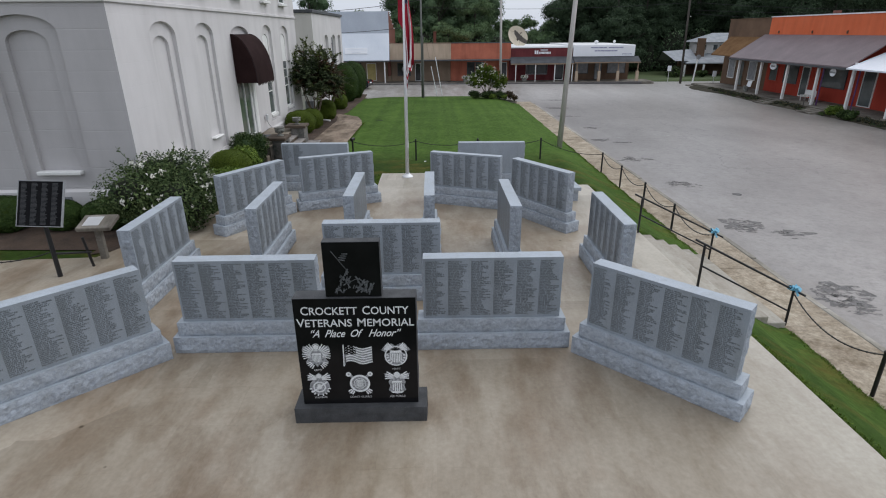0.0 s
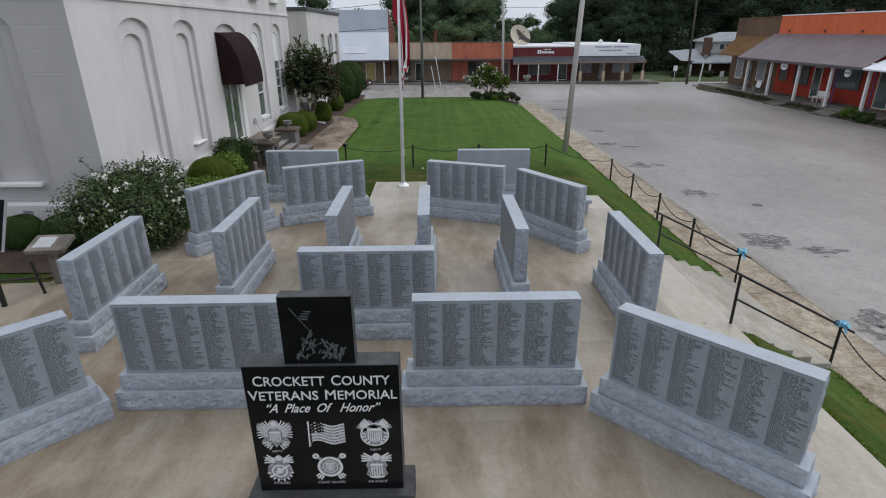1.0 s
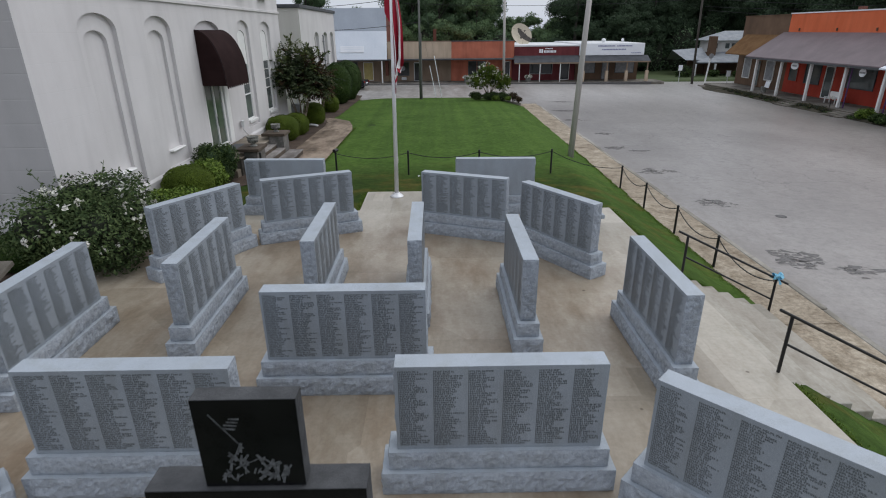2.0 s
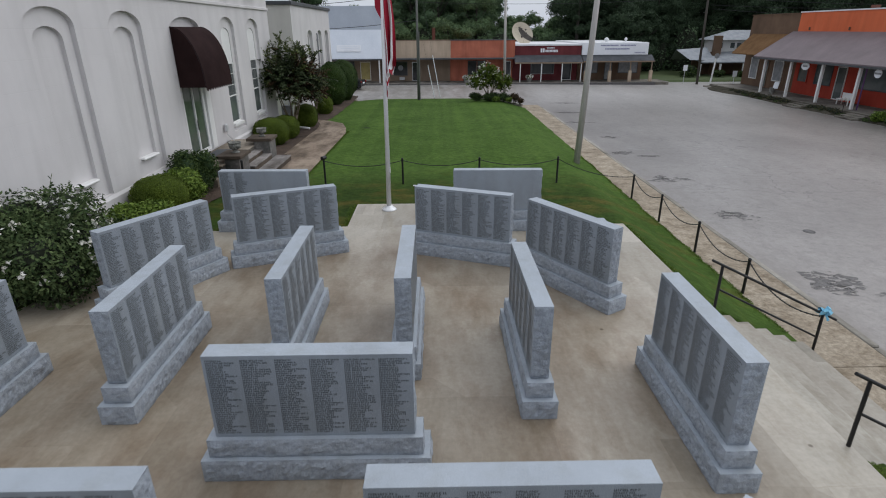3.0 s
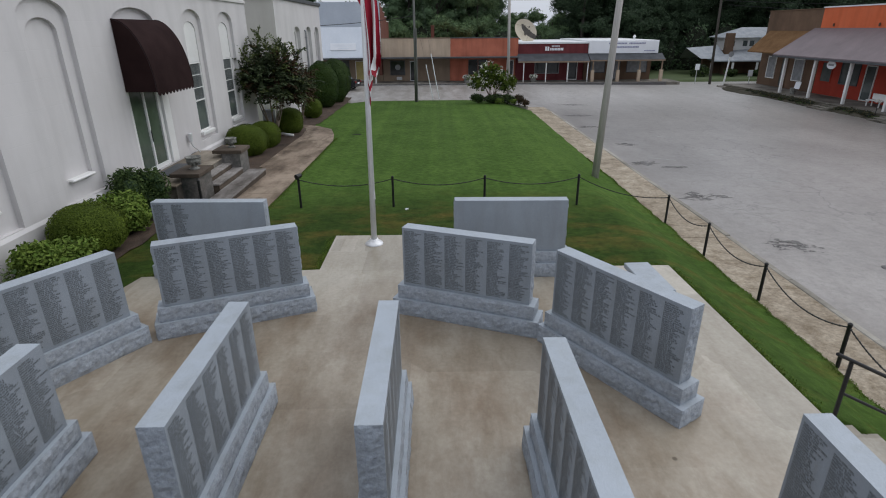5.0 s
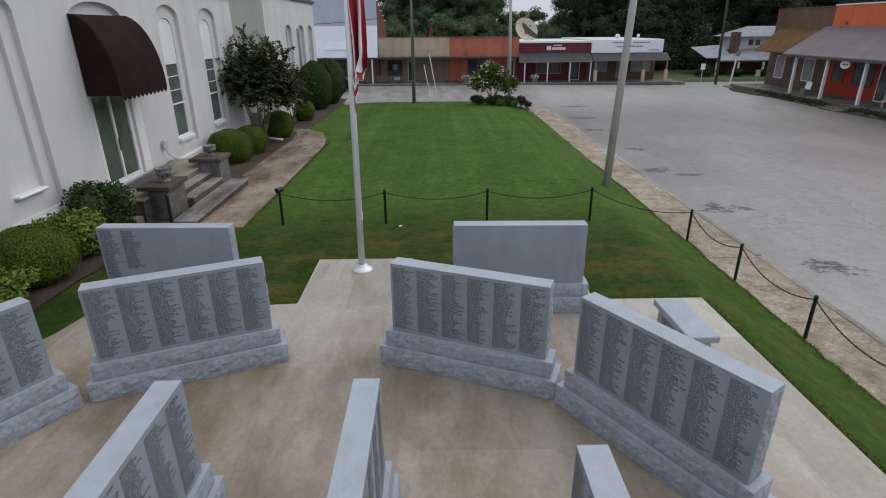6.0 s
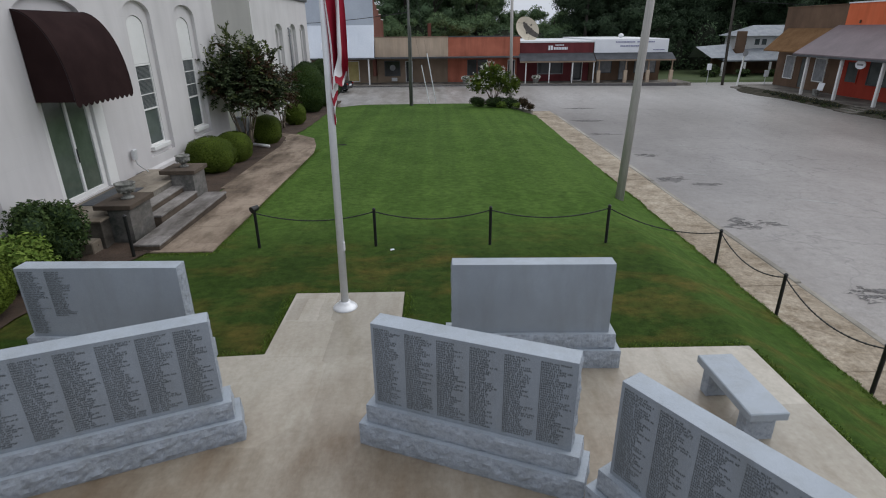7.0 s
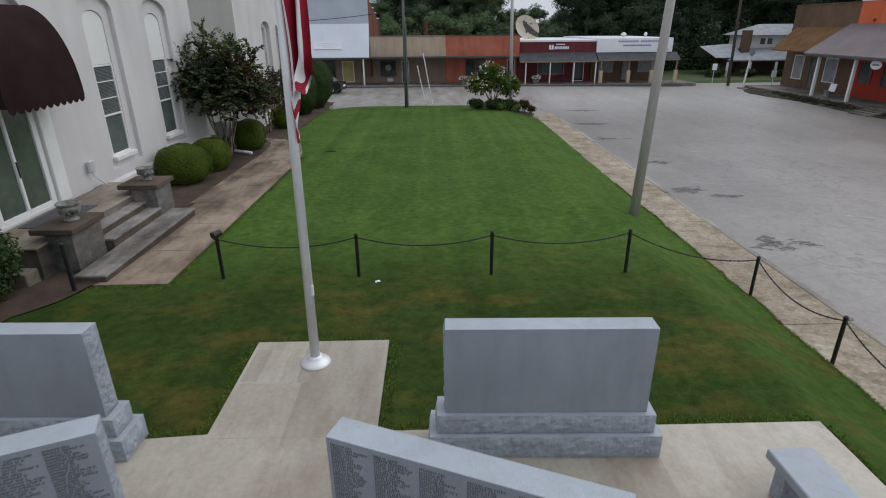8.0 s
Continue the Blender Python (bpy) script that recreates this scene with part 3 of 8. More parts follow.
M_MYRTLE_B = leafy("young_crape_myrtle_leaves", (0.065, 0.09, 0.03), (0.18, 0.21, 0.08))
M_BOXCORE = surface("boxwood_inner_shade", (0.03, 0.05, 0.008), (0.055, 0.085, 0.014), 6, 60, 0.95, spec=0.1)


# ---- mesh helpers ----
class Build:
    """Collects vertices and faces for one mesh."""

    def __init__(self, m=None):
        self.v, self.f, self.mi, self.m, self.slot = [], [], [], m or Matrix(), 0

    def add(self, pts, faces):
        o = len(self.v)
        self.v += [tuple(self.m @ Vector(p)) for p in pts]
        self.f += [tuple(i + o for i in f) for f in faces]
        self.mi += [self.slot] * len(faces)
        return self

    def poly(self, *pts):
        return self.add(pts, [tuple(range(len(pts)))])

    def box(self, x0, x1, y0, y1, z0, z1, c=0.0):
        if c <= 0:
            p = [(x, y, z) for z in (z0, z1) for y in (y0, y1) for x in (x0, x1)]
            return self.add(p, [(0, 2, 3, 1), (4, 5, 7, 6), (0, 1, 5, 4), (1, 3, 7, 5), (3, 2, 6, 7), (2, 0, 4, 6)])
        X, Y, Z = (x0, x1), (y0, y1), (z0, z1)
        p, idx = [], {}
        for i in (0, 1):
            for j in (0, 1):
                for k in (0, 1):
                    sx, sy, sz = (c if i == 0 else -c), (c if j == 0 else -c), (c if k == 0 else -c)
                    for a in range(3):
                        idx[i, j, k, a] = len(p)
                        p.append((X[i] + (sx if a != 0 else 0), Y[j] + (sy if a != 1 else 0), Z[k] + (sz if a != 2 else 0)))
        F = []

        def q(*keys):
            F.append(tuple(idx[k] for k in keys))
        for s in (0, 1):
            q((s, 0, 0, 0), (s, 1, 0, 0), (s, 1, 1, 0), (s, 0, 1, 0))
            q((0, s, 0, 1), (1, s, 0, 1), (1, s, 1, 1), (0, s, 1, 1))
            q((0, 0, s, 2), (1, 0, s, 2), (1, 1, s, 2), (0, 1, s, 2))
        for s in (0, 1):
            for t in (0, 1):
                q((0, s, t, 1), (1, s, t, 1), (1, s, t, 2), (0, s, t, 2))
                q((s, 0, t, 0), (s, 1, t, 0), (s, 1, t, 2), (s, 0, t, 2))
                q((s, t, 0, 0), (s, t, 1, 0), (s, t, 1, 1), (s, t, 0, 1))
                for u in (0, 1):
                    q((s, t, u, 0), (s, t, u, 1), (s, t, u, 2))
        return self.add(p, F)

    def cyl(self, a, b, r0, r1=None, n=10, caps=True):
        a, b = Vector(a), Vector(b)
        r1 = r0 if r1 is None else r1
        d = (b - a).normalized()
        u = d.orthogonal().normalized()
        w = d.cross(u)
        ring = [(math.cos(2 * math.pi * i / n), math.sin(2 * math.pi * i / n)) for i in range(n)]
        p = [tuple(a + (u * c + w * s) * r0) for c, s in ring] + [tuple(b + (u * c + w * s) * r1) for c, s in ring]
        F = [(i, (i + 1) % n, n + (i + 1) % n, n + i) for i in range(n)]
        if caps:
            F += [tuple(range(n - 1, -1, -1)), tuple(range(n, 2 * n))]
        return self.add(p, F)

    def tube(self, pts, r, n=6):
        """One continuous round tube along a line of points."""
        P = [Vector(p) for p in pts]
        u = (P[1] - P[0]).orthogonal().normalized()
        p, F = [], []
        for i, c in enumerate(P):
            d = (P[min(i + 1, len(P) - 1)] - P[max(i - 1, 0)]).normalized()
            u = (u - d * u.dot(d)).normalized()
            w = d.cross(u)
            p += [tuple(c + (u * math.cos(2 * math.pi * k / n) + w * math.sin(2 * math.pi * k / n)) * r) for k in range(n)]
        for i in range(len(P) - 1):
            F += [(i * n + k, i * n + (k + 1) % n, (i + 1) * n + (k + 1) % n, (i + 1) * n + k) for k in range(n)]
        F += [tuple(range(n - 1, -1, -1)), tuple(range((len(P) - 1) * n, len(P) * n))]
        return self.add(p, F)

    def lathe(self, prof, c=(0, 0, 0), n=20):
        p, F = [], []
        for r, z in prof:
            p += [(c[0] + r * math.cos(2 * math.pi * i / n), c[1] + r * math.sin(2 * math.pi * i / n), c[2] + z) for i in range(n)]
        for k in range(len(prof) - 1):
            F += [(k * n + i, k * n + (i + 1) % n, (k + 1) * n + (i + 1) % n, (k + 1) * n + i) for i in range(n)]
        F += [tuple(range(n - 1, -1, -1)), tuple((len(prof) - 1) * n + i for i in range(n))]
        return self.add(p, F)

    def prism(self, outline, h, axis="z", at=0.0):
        """Extrudes a 2D outline by h along an axis."""
        def p3(a, b, c):
            return {"z": (a, b, c), "y": (a, c, b), "x": (c, a, b)}[axis]
        n = len(outline)
        p = [p3(a, b, at) for a, b in outline] + [p3(a, b, at + h) for a, b in outline]
        F = [tuple(range(n - 1, -1, -1)), tuple(range(n, 2 * n))] + [(i, (i + 1) % n, n + (i + 1) % n, n + i) for i in range(n)]
        return self.add(p, F)

    def ball(self, c, r, n=10, m=7, jitter=0.0, seed=0):
        rnd = random.Random(seed)
        p, F = [], []
        for k in range(m + 1):
            th = math.pi * k / m
            for i in range(n):
                ph = 2 * math.pi * i / n
                s = 1 + jitter * (rnd.random() - 0.5)
                p.append((c[0] + r[0] * s * math.sin(th) * math.cos(ph), c[1] + r[1] * s * math.sin(th) * math.sin(ph), c[2] + r[2] * s * math.cos(th)))
        for k in range(m):
            F += [(k * n + i, (k + 1) * n + i, (k + 1) * n + (i + 1) % n, k * n + (i + 1) % n) for i in range(n)]
        return self.add(p, F)

    def rough(self, x0, x1, y0, y1, z0, z1, amp, seed, sides="xXyY", cell=0.042):
        """A stone block with rock-pitched sides: the faces bulge unevenly between sawn arrises."""
        rnd = Vector((seed * 3.7, seed * 1.3, seed * 2.1))

        def face(o, u, w, nrm, bulge):
            nu, nw = max(2, round(u.length / cell)), max(2, round(w.length / cell))
            pts, F = [], []
            for j in range(nw + 1):
                for i in range(nu + 1):
                    q = o + u * (i / nu) + w * (j / nw)
                    if bulge:
                        e = min(1.0, 4.5 * min(i / nu * u.length, (1 - i / nu) * u.length, j / nw * w.length, (1 - j / nw) * w.length) / max(0.12, min(u.length, w.length)))
                        k = noise.noise(q * 6.0 + rnd) * 0.75 + noise.noise(q * 15.0 + rnd) * 0.7
                        q = q + nrm * amp * (0.55 + k) * e
                        if e == 0 and 0 < i < nu:
                            q = q + nrm * amp * 0.35 * noise.noise(q * 21.0 + rnd)
                    pts.append(tuple(q))
            for j in range(nw):
                for i in range(nu):
                    a = j * (nu + 1) + i
                    F.append((a, a + 1, a + nu + 2, a + nu + 1))
            self.add(pts, F)
        V = Vector
        X, Y, Z = V((x1 - x0, 0, 0)), V((0, y1 - y0, 0)), V((0, 0, z1 - z0))
        face(V((x0, y0, z0)), X, Z, V((0, -1, 0)), "y" in sides)
        face(V((x1, y1, z0)), -X, Z, V((0, 1, 0)), "Y" in sides)
        face(V((x0, y1, z0)), -Y, Z, V((-1, 0, 0)), "x" in sides)
        face(V((x1, y0, z0)), Y, Z, V((1, 0, 0)), "X" in sides)
        self.poly((x0, y0, z1), (x1, y0, z1), (x1, y1, z1), (x0, y1, z1))
        return self.poly((x0, y1, z0), (x1, y1, z0), (x1, y0, z0), (x0, y0, z0))

    def mesh(self, name, mats, smooth=False, weld=False):
        me = bpy.data.meshes.new(name)
        if weld:
            seen, remap, vs = {}, [], []
            for p in self.v:
                key = tuple(round(c, 4) for c in p)
                if key not in seen:
                    seen[key] = len(vs)
                    vs.append(p)
                remap.append(seen[key])
            keep = [(k, tuple(dict.fromkeys(remap[i] for i in f))) for k, f in enumerate(self.f)]
            keep = [(k, f) for k, f in keep if len(f) > 2]
            self.mi = [self.mi[k] for k, f in keep]
            self.v, self.f = vs, [f for k, f in keep]
        me.from_pydata(self.v, [], self.f)
        for mt in mats if isinstance(mats, (list, tuple)) else [mats]:
            me.materials.append(mt)
        if any(self.mi):
            me.polygons.foreach_set("material_index", self.mi)
        if smooth:
            me.polygons.foreach_set("use_smooth", [True] * len(self.f))
        me.update()
        return me


def part(name, b, material, parent=None, label="", smooth=False, at=None, weld=True):
    ob = new(name, b.mesh(name, material, smooth, weld))
    if parent is not None:
        ob.parent = parent
    if at is not None:
        ob.matrix_basis = at
    return tagged(ob, label)


def thing(name, m, label, category, group="", kind=""):
    ob = new(name)
    ob.matrix_basis = m
    return tagged(ob, label, category, group, kind)


def smooth01(t):
    t = max(0.0, min(1.0, t))
    return t * t * (3 - 2 * t)


def leaf_mesh(name, blobs, count, size, mats, seed, shell=0.35, core=0.8, flat=0.0, core_slot=True, long=1.0, face=0.8, power=0.0):
    """A crown of many small leaves over ellipsoids (centre, radii); solid dark cores stand for the shade inside."""
    rs = np.random.RandomState(seed)
    vol = np.array([b[1][0] * b[1][1] + b[1][1] * b[1][2] + b[1][0] * b[1][2] for b in blobs])
    pick = rs.choice(len(blobs), count, p=vol / vol.sum())
    C = np.array([b[0] for b in blobs], float)[pick]
    R = np.array([b[1] for b in blobs], float)[pick]
    d = rs.normal(size=(count, 3))
    d /= np.linalg.norm(d, axis=1)[:, None]
    rad = 1 - shell * rs.random_sample(count) ** 1.6 + (0.05 if not power else 0.012) * rs.normal(size=count)
    if power:
        rad *= (np.abs(d) ** power).sum(1) ** (-1.0 / power)
        rad *= 1 + 0.03 * np.sin(d[:, 0] * 5 + seed) * np.sin(d[:, 1] * 6 + 2 * seed) + 0.02 * np.sin(d[:, 2] * 9 + d[:, 0] * 7)
    P = C + d * R * rad[:, None]
    nrm = d * face + rs.normal(size=(count, 3)) * 0.6
    nrm[:, 2] += 0.35 + flat
    nrm /= np.linalg.norm(nrm, axis=1)[:, None]
    u = np.cross(nrm, rs.normal(size=(count, 3)))
    u /= np.linalg.norm(u, axis=1)[:, None]
    w = np.cross(nrm, u)
    s = size * (0.6 + 0.8 * rs.random_sample(count))[:, None]
    q = np.stack([P - u * s * long, P - w * s * 0.5 + nrm * s * 0.12, P + u * s * long, P + w * s * 0.5 + nrm * s * 0.12], axis=1).reshape(-1, 3)
    idx = np.arange(count * 4).reshape(-1, 4)
    faces = idx.tolist()
    verts = q.tolist()
    mi = [0] * count
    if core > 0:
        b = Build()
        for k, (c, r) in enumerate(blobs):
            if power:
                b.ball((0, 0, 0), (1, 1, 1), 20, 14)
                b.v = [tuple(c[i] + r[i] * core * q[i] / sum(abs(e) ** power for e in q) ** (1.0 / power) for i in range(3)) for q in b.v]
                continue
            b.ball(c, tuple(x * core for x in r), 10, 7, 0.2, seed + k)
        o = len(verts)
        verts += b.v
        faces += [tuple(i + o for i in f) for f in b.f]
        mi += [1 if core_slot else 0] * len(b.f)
    me = bpy.data.meshes.new(name)
    me.from_pydata(verts, [], faces)
    for mt in mats:
        me.materials.append(mt)
    me.polygons.foreach_set("material_index", mi)
    me.update()
    return me


# ---- heights of the ground ----


def slab_z(y):
    return 0.0155 * (20.2 - y)


def lawn_z(x, y):
    base = slab_z(max(2.0, y)) - 0.035 if y < 20.2 else -0.035 - 0.0150 * (y - 20.2)
    s = smooth01((x - 5.3) / 2.0)
    if x > 5.35 and 9.85 < y < 13.4:
        return -1.05
    return base * (1 - s) - 0.722 * s + 0.012 * noise.noise(Vector((x * 0.7, y * 0.7, 0)))


def turf_wobble(y):
    return 0.07 * noise.noise(Vector((0.0, y * 0.9, 3.0))) + 0.05 * noise.noise(Vector((0.0, y * 3.1, 7.0)))


def road_z(x):
    return -0.88 - 0.011 * max(0.0, x - 8.8)


# ---- the ground, road and pavements ----
def far_edge(x):
    """The rounded far end of the lawn."""
    e = 51.9
    if x > 2.5:
        e -= 4.6 * ((x - 2.5) / 4.8) ** 2.4
    if x < -3.5:
        e -= 1.7 * (min(2.5, -3.5 - x) / 2.5) ** 2
        e += 4.6 * smooth01((-6.0 - x) / 0.8)
    return e


def make_ground():
    b = Build()
    xs = [-600, -60, 36, 60, 600]
    ys = [-400, 20, 71.8, 72.6, 130, 900]
    z = [-1.35, -1.35, -1.35, -0.92, -0.7, -0.5]
    p = [(x, y, h) for y, h in zip(ys, z) for x in xs]
    n = len(xs)
    b.add(p, [(j * n + i, j * n + i + 1, (j + 1) * n + i + 1, (j + 1) * n + i) for j in range(len(ys) - 1) for i in range(n - 1)])
    tagged(part("ground", b, M_FIELD), "rough green grass field reaching the horizon", "ground", "", "structure")

    b = Build()
    xs = [-70, -20, 8.8, 14, 22, 29.4, 60, 110]
    ys = [-70, -20, 4, 16, 30, 45, 60, 71.9]
    p = [(x, y, road_z(min(x, 30))) for y in ys for x in xs]
    n = len(xs)
    b.add(p, [(j * n + i, j * n + i + 1, (j + 1) * n + i + 1, (j + 1) * n + i) for j in range(len(ys) - 1) for i in range(n - 1)])
    tagged(part("road", b, M_ROAD), "old pale grey asphalt street with cracks", "road", "", "structure")

    # lawn: a fine sheet with an uneven mown edge along the pavement
    b = Build()
    xs = [-24 + 0.6 * i for i in range(29)] + [-6.6 + 0.3 * i for i in range(45)] + [6.75, 6.95, 7.1, 7.22, 7.30, 7.33]
    nv = 240
    p = []
    for j in range(nv + 1):
        for i, x in enumerate(xs):
            y = -12 + (far_edge(x) + 12) * j / nv
            xx = x
            if x > 6.7:
                xx = x + turf_wobble(y)
            p.append((xx, y, lawn_z(x, y) - (0.11 if x > 7.32 else 0.0)))
    n = len(xs)
    b.add(p, [(j * n + i, j * n + i + 1, (j + 1) * n + i + 1, (j + 1) * n + i) for j in range(nv) for i in range(n - 1)])
    rim = [(nv * n + i) for i in range(n)]
    o = len(b.v)
    b.add([(b.v[i][0], b.v[i][1] + 0.02, -1.3) for i in rim], [])
    b.f += [(rim[i], rim[i + 1], o + i + 1, o + i) for i in range(n - 1)]
    b.mi += [0] * (n - 1)
    tagged(part("lawn", b, M_TURF, None, "", True), "dense mown green lawn with drier patches behind the memorial", "lawn", "", "structure")


def strip(name, pts, width, z_top, z_bot, mat, parent=None):
    """A kerb or band of stone along a line in plan, with square section; width to its right."""
    b = Build()
    L, R = [], []
    for i, (x, y) in enumerate(pts):
        a, c = Vector(pts[max(0, i - 1)]), Vector(pts[min(len(pts) - 1, i + 1)])
        d = (c - a).normalized()
        L.append((x, y))
        R.append((x + d.y * width, y - d.x * width))
    for i in range(len(pts) - 1):
        q = [L[i], L[i + 1], R[i + 1], R[i]]
        b.add([(x, y, z_bot) for x, y in q] + [(x, y, z_top) for x, y in q],
              [(4, 7, 6, 5), (0, 1, 5, 4), (1, 2, 6, 5), (2, 3, 7, 6), (3, 0, 4, 7)])
    return part(name, b, mat, parent)


def make_pavements():
    # memorial slab, poured in one field with a joint before the flagpole pad
    b = Build()
    prof = [(-9.6, 4.4), (5.4, 4.4), (5.4, 18.48), (0.02, 18.48), (0.02, 18.40), (-2.0, 18.40), (-2.0, 18.48), (-5.6, 18.2), (-5.75, 17.5), (-6.65, 15.6), (-7.2, 14.5), (-7.9, 12.6), (-8.1, 12.1), (-14.0, 11.75), (-14.0, 9.3), (-9.6, 9.0)]
    n = len(prof)
    b.add([(x, y, slab_z(y)) for x, y in prof] + [(x, y, slab_z(y) - 0.35) for x, y in prof],
          [tuple(range(n))] + [(i, n + i, n + (i + 1) % n, (i + 1) % n) for i in range(n)])
    slab = tagged(part("memorial_pavement", b, M_SLAB), "damp tan concrete plaza slab with brown stains", "pavement", "", "structure")
    b = Build()
    b.add([(x, y, slab_z(y) - d) for d in (0.0, 0.3) for x, y in ((-2.0, 18.402), (0.02, 18.402), (0.02, 20.58), (-2.0, 20.58))],
          [(0, 1, 2, 3), (0, 4, 5, 1), (1, 5, 6, 2), (2, 6, 7, 3), (3, 7, 4, 0)])
    tagged(part("flagpole_pavement", b, M_SLAB), "pale concrete pad under the flagpole", "pavement", "", "structure")

    # roadside pavement, in bays with open joints, and its kerb
    y = -30.0
    walkway = thing("pavement", Matrix(), "old tan gravelly concrete roadside pavement with worn bays", "pavement", "", "structure")
    k = 0
    while y < 47.5:
        L = 3.05 + 0.2 * math.sin(k * 1.7)
        b = Build()
        b.box(7.15, 8.62, y + 0.005, y + L - 0.005, -1.1, -0.748 + 0.004 * math.sin(k * 2.3), 0.008)
        part("paving_slab", b, M_GRAVELWALK, walkway)
        y += L
        k += 1
    kerb = thing("kerb", Matrix(), "worn concrete kerb along the street", "kerb", "", "structure")
    for k in range(27):
        b = Build()
        b.box(8.63, 8.80, -30 + 2.9 * k + 0.01, -30 + 2.9 * (k + 1) - 0.01, -1.2, -0.735 - 0.01 * ((k * 7) % 3), 0.02)
        part("kerb_stone", b, M_KERB, kerb)
    pts = []
    for i in range(40):
        x = 7.1 - 14.9 * i / 39
        pts.append((x, far_edge(min(7.0, max(-6.8, x))) + 0.05))
    rail = strip("end_kerb", pts, 0.16, -0.52, -1.2, M_KERB)
    tagged(rail, "low concrete kerb round the lawn end", "kerb", "", "structure")

    # broad stair from the slab down to the pavement: seven treads between the two handrails
    stair = thing("stair", Matrix(), "broad pale concrete stair down to the street pavement", "stair", "", "structure")
    top = slab_z(11.6)
    for i in range(5):
        b = Build()
        z1 = top - (i + 1) * (top + 0.745) / 6
        b.box(5.402 + 0.37 * i, 5.40 + 0.37 * (i + 1) + (0.0 if i < 4 else 0.02), 9.75, 13.5, -1.1, z1, 0.012)
        part("tread", b, M_PAD, stair)

    # entry walk beside the lawn, and the mulch beds
    walkway = thing("entry_walk", Matrix(), "narrow tan concrete walk between lawn and planting bed", "path", "", "structure")
    ys = [22.82, 24.6, 26.5, 28.4, 30.3, 32.2, 34.1, 35.9]
    for a, c in zip(ys[:-1], ys[1:]):
        b = Build()
        xl = -6.1 if a < 28 else -6.25
        p = []
        for yy in (a + 0.008, c - 0.008):
            xr = -4.42 - (0.25 if yy > 35 else 0)
            p += [(xl, yy), (xr, yy)]
        q = [p[0], p[1], p[3], p[2]]
        b.add([(x, yy, lawn_z(0, yy) + 0.035) for x, yy in q] + [(x, yy, lawn_z(0, yy) - 0.2) for x, yy in q],
              [(0, 1, 2, 3), (0, 4, 5, 1), (1, 5, 6, 2), (2, 6, 7, 3), (3, 7, 4, 0)])
        part("paving_slab", b, M_WALK, walkway)
    b = Build()
    q = [(-6.25, 35.9), (-4.67, 35.9), (-5.1, 37.6), (-6.1, 38.8), (-7.4, 39.4), (-6.5, 37.9)]
    b.add([(x, yy, lawn_z(0, yy) + 0.035) for x, yy in q] + [(x, yy, lawn_z(0, yy) - 0.2) for x, yy in q],
          [tuple(range(6))] + [(i, 6 + i, 6 + (i + 1) % 6, (i + 1) % 6) for i in range(6)])
    part("paving_slab", b, M_WALK, walkway)

    def bed(name, outline, label):
        bb = bmesh.new()
        vs = [bb.verts.new((x, y, 0)) for x, y in outline]
        bb.faces.new(vs)
        bmesh.ops.triangulate(bb, faces=bb.faces[:])
        bmesh.ops.subdivide_edges(bb, edges=bb.edges[:], cuts=5, use_grid_fill=True)
        bmesh.ops.triangulate(bb, faces=bb.faces[:])
        for v in bb.verts:
            x, y = v.co.x, v.co.y
            v.co.x += 0.12 * noise.noise(Vector((x * 1.3, y * 1.3, 1)))
            v.co.z = lawn_z(min(x, 4), y) + 0.028 + 0.03 * noise.noise(Vector((x * 3, y * 3, 5)))
        me = bpy.data.meshes.new(name)
        bb.to_mesh(me)
        bb.free()
        me.materials.append(M_MULCH)
        tagged(new(name, me), label, "planting bed", "", "structure")
    bed("mulch_bed", [(-8.4, 12.3), (-7.9, 12.6), (-7.35, 14.6), (-7.15, 15.7), (-6.7, 17.6), (-6.62, 20.2), (-6.5, 21.6), (-5.9, 22.45), (-5.72, 22.98), (-6.4, 23.5), (-8.4, 23.5)], "brown bark mulch bed along the white building")
    bed("mulch_bed", [(-14.5, 12.9), (-8.3, 12.6), (-8.2, 15.4), (-14.5, 15.4)], "brown bark mulch bed under the end wall")
    bed("mulch_bed", [(-8.4, 27.3), (-6.13, 27.3), (-6.2, 35.6), (-6.25, 36.6), (-6.6, 38.2), (-8.4, 38.6)], "brown bark mulch bed with clipped shrubs")
    bed("mulch_bed", [(-8.6, 39.5), (-6.3, 39.0), (-6.12, 40.5), (-6.15, 45.0), (-6.15, 50.4), (-6.35, 54.6), (-8.6, 55.0)], "brown bark mulch bed under tall hedges")


make_ground()
make_pavements()


# ---- the memorial ----
def column_mesh(rows, cut, seed, z_top):
    """One column of short engraved strokes, unreadable names with a ragged edge."""
    rnd = random.Random(seed)
    b = Build()
    for r in range(cut):
        z = z_top - 0.0275 * (r + 0.5)
        x, end = 0.0, 0.165 + 0.16 * rnd.random() ** 1.5
        word = rnd.randint(4, 8)
        while x < end:
            w = 0.011 + 0.006 * rnd.random()
            b.poly((x, -0.0015, z - 0.0108), (x + 0.0075, -0.0015, z - 0.0108), (x + 0.0075, -0.0015, z + 0.0108), (x, -0.0015, z + 0.0108))
            for k in range(rnd.randint(1, 2)):
                zz = z + rnd.choice((-0.0075, 0.0, 0.0075))
                b.poly((x + 0.0075, -0.0015, zz - 0.004), (x + w, -0.0015, zz - 0.004), (x + w, -0.0015, zz + 0.004), (x + 0.0075, -0.0015, zz + 0.004))
            x += w + 0.0034
            word -= 1
            if word == 0:
                x += 0.010
                word = rnd.randint(2, 7)
    return b.mesh("name_column", [M_NAMES])


T_LEN, T_DEP, B2_H, B1_H, T_H = 2.215, 0.24, 0.30, 0.24, 1.052


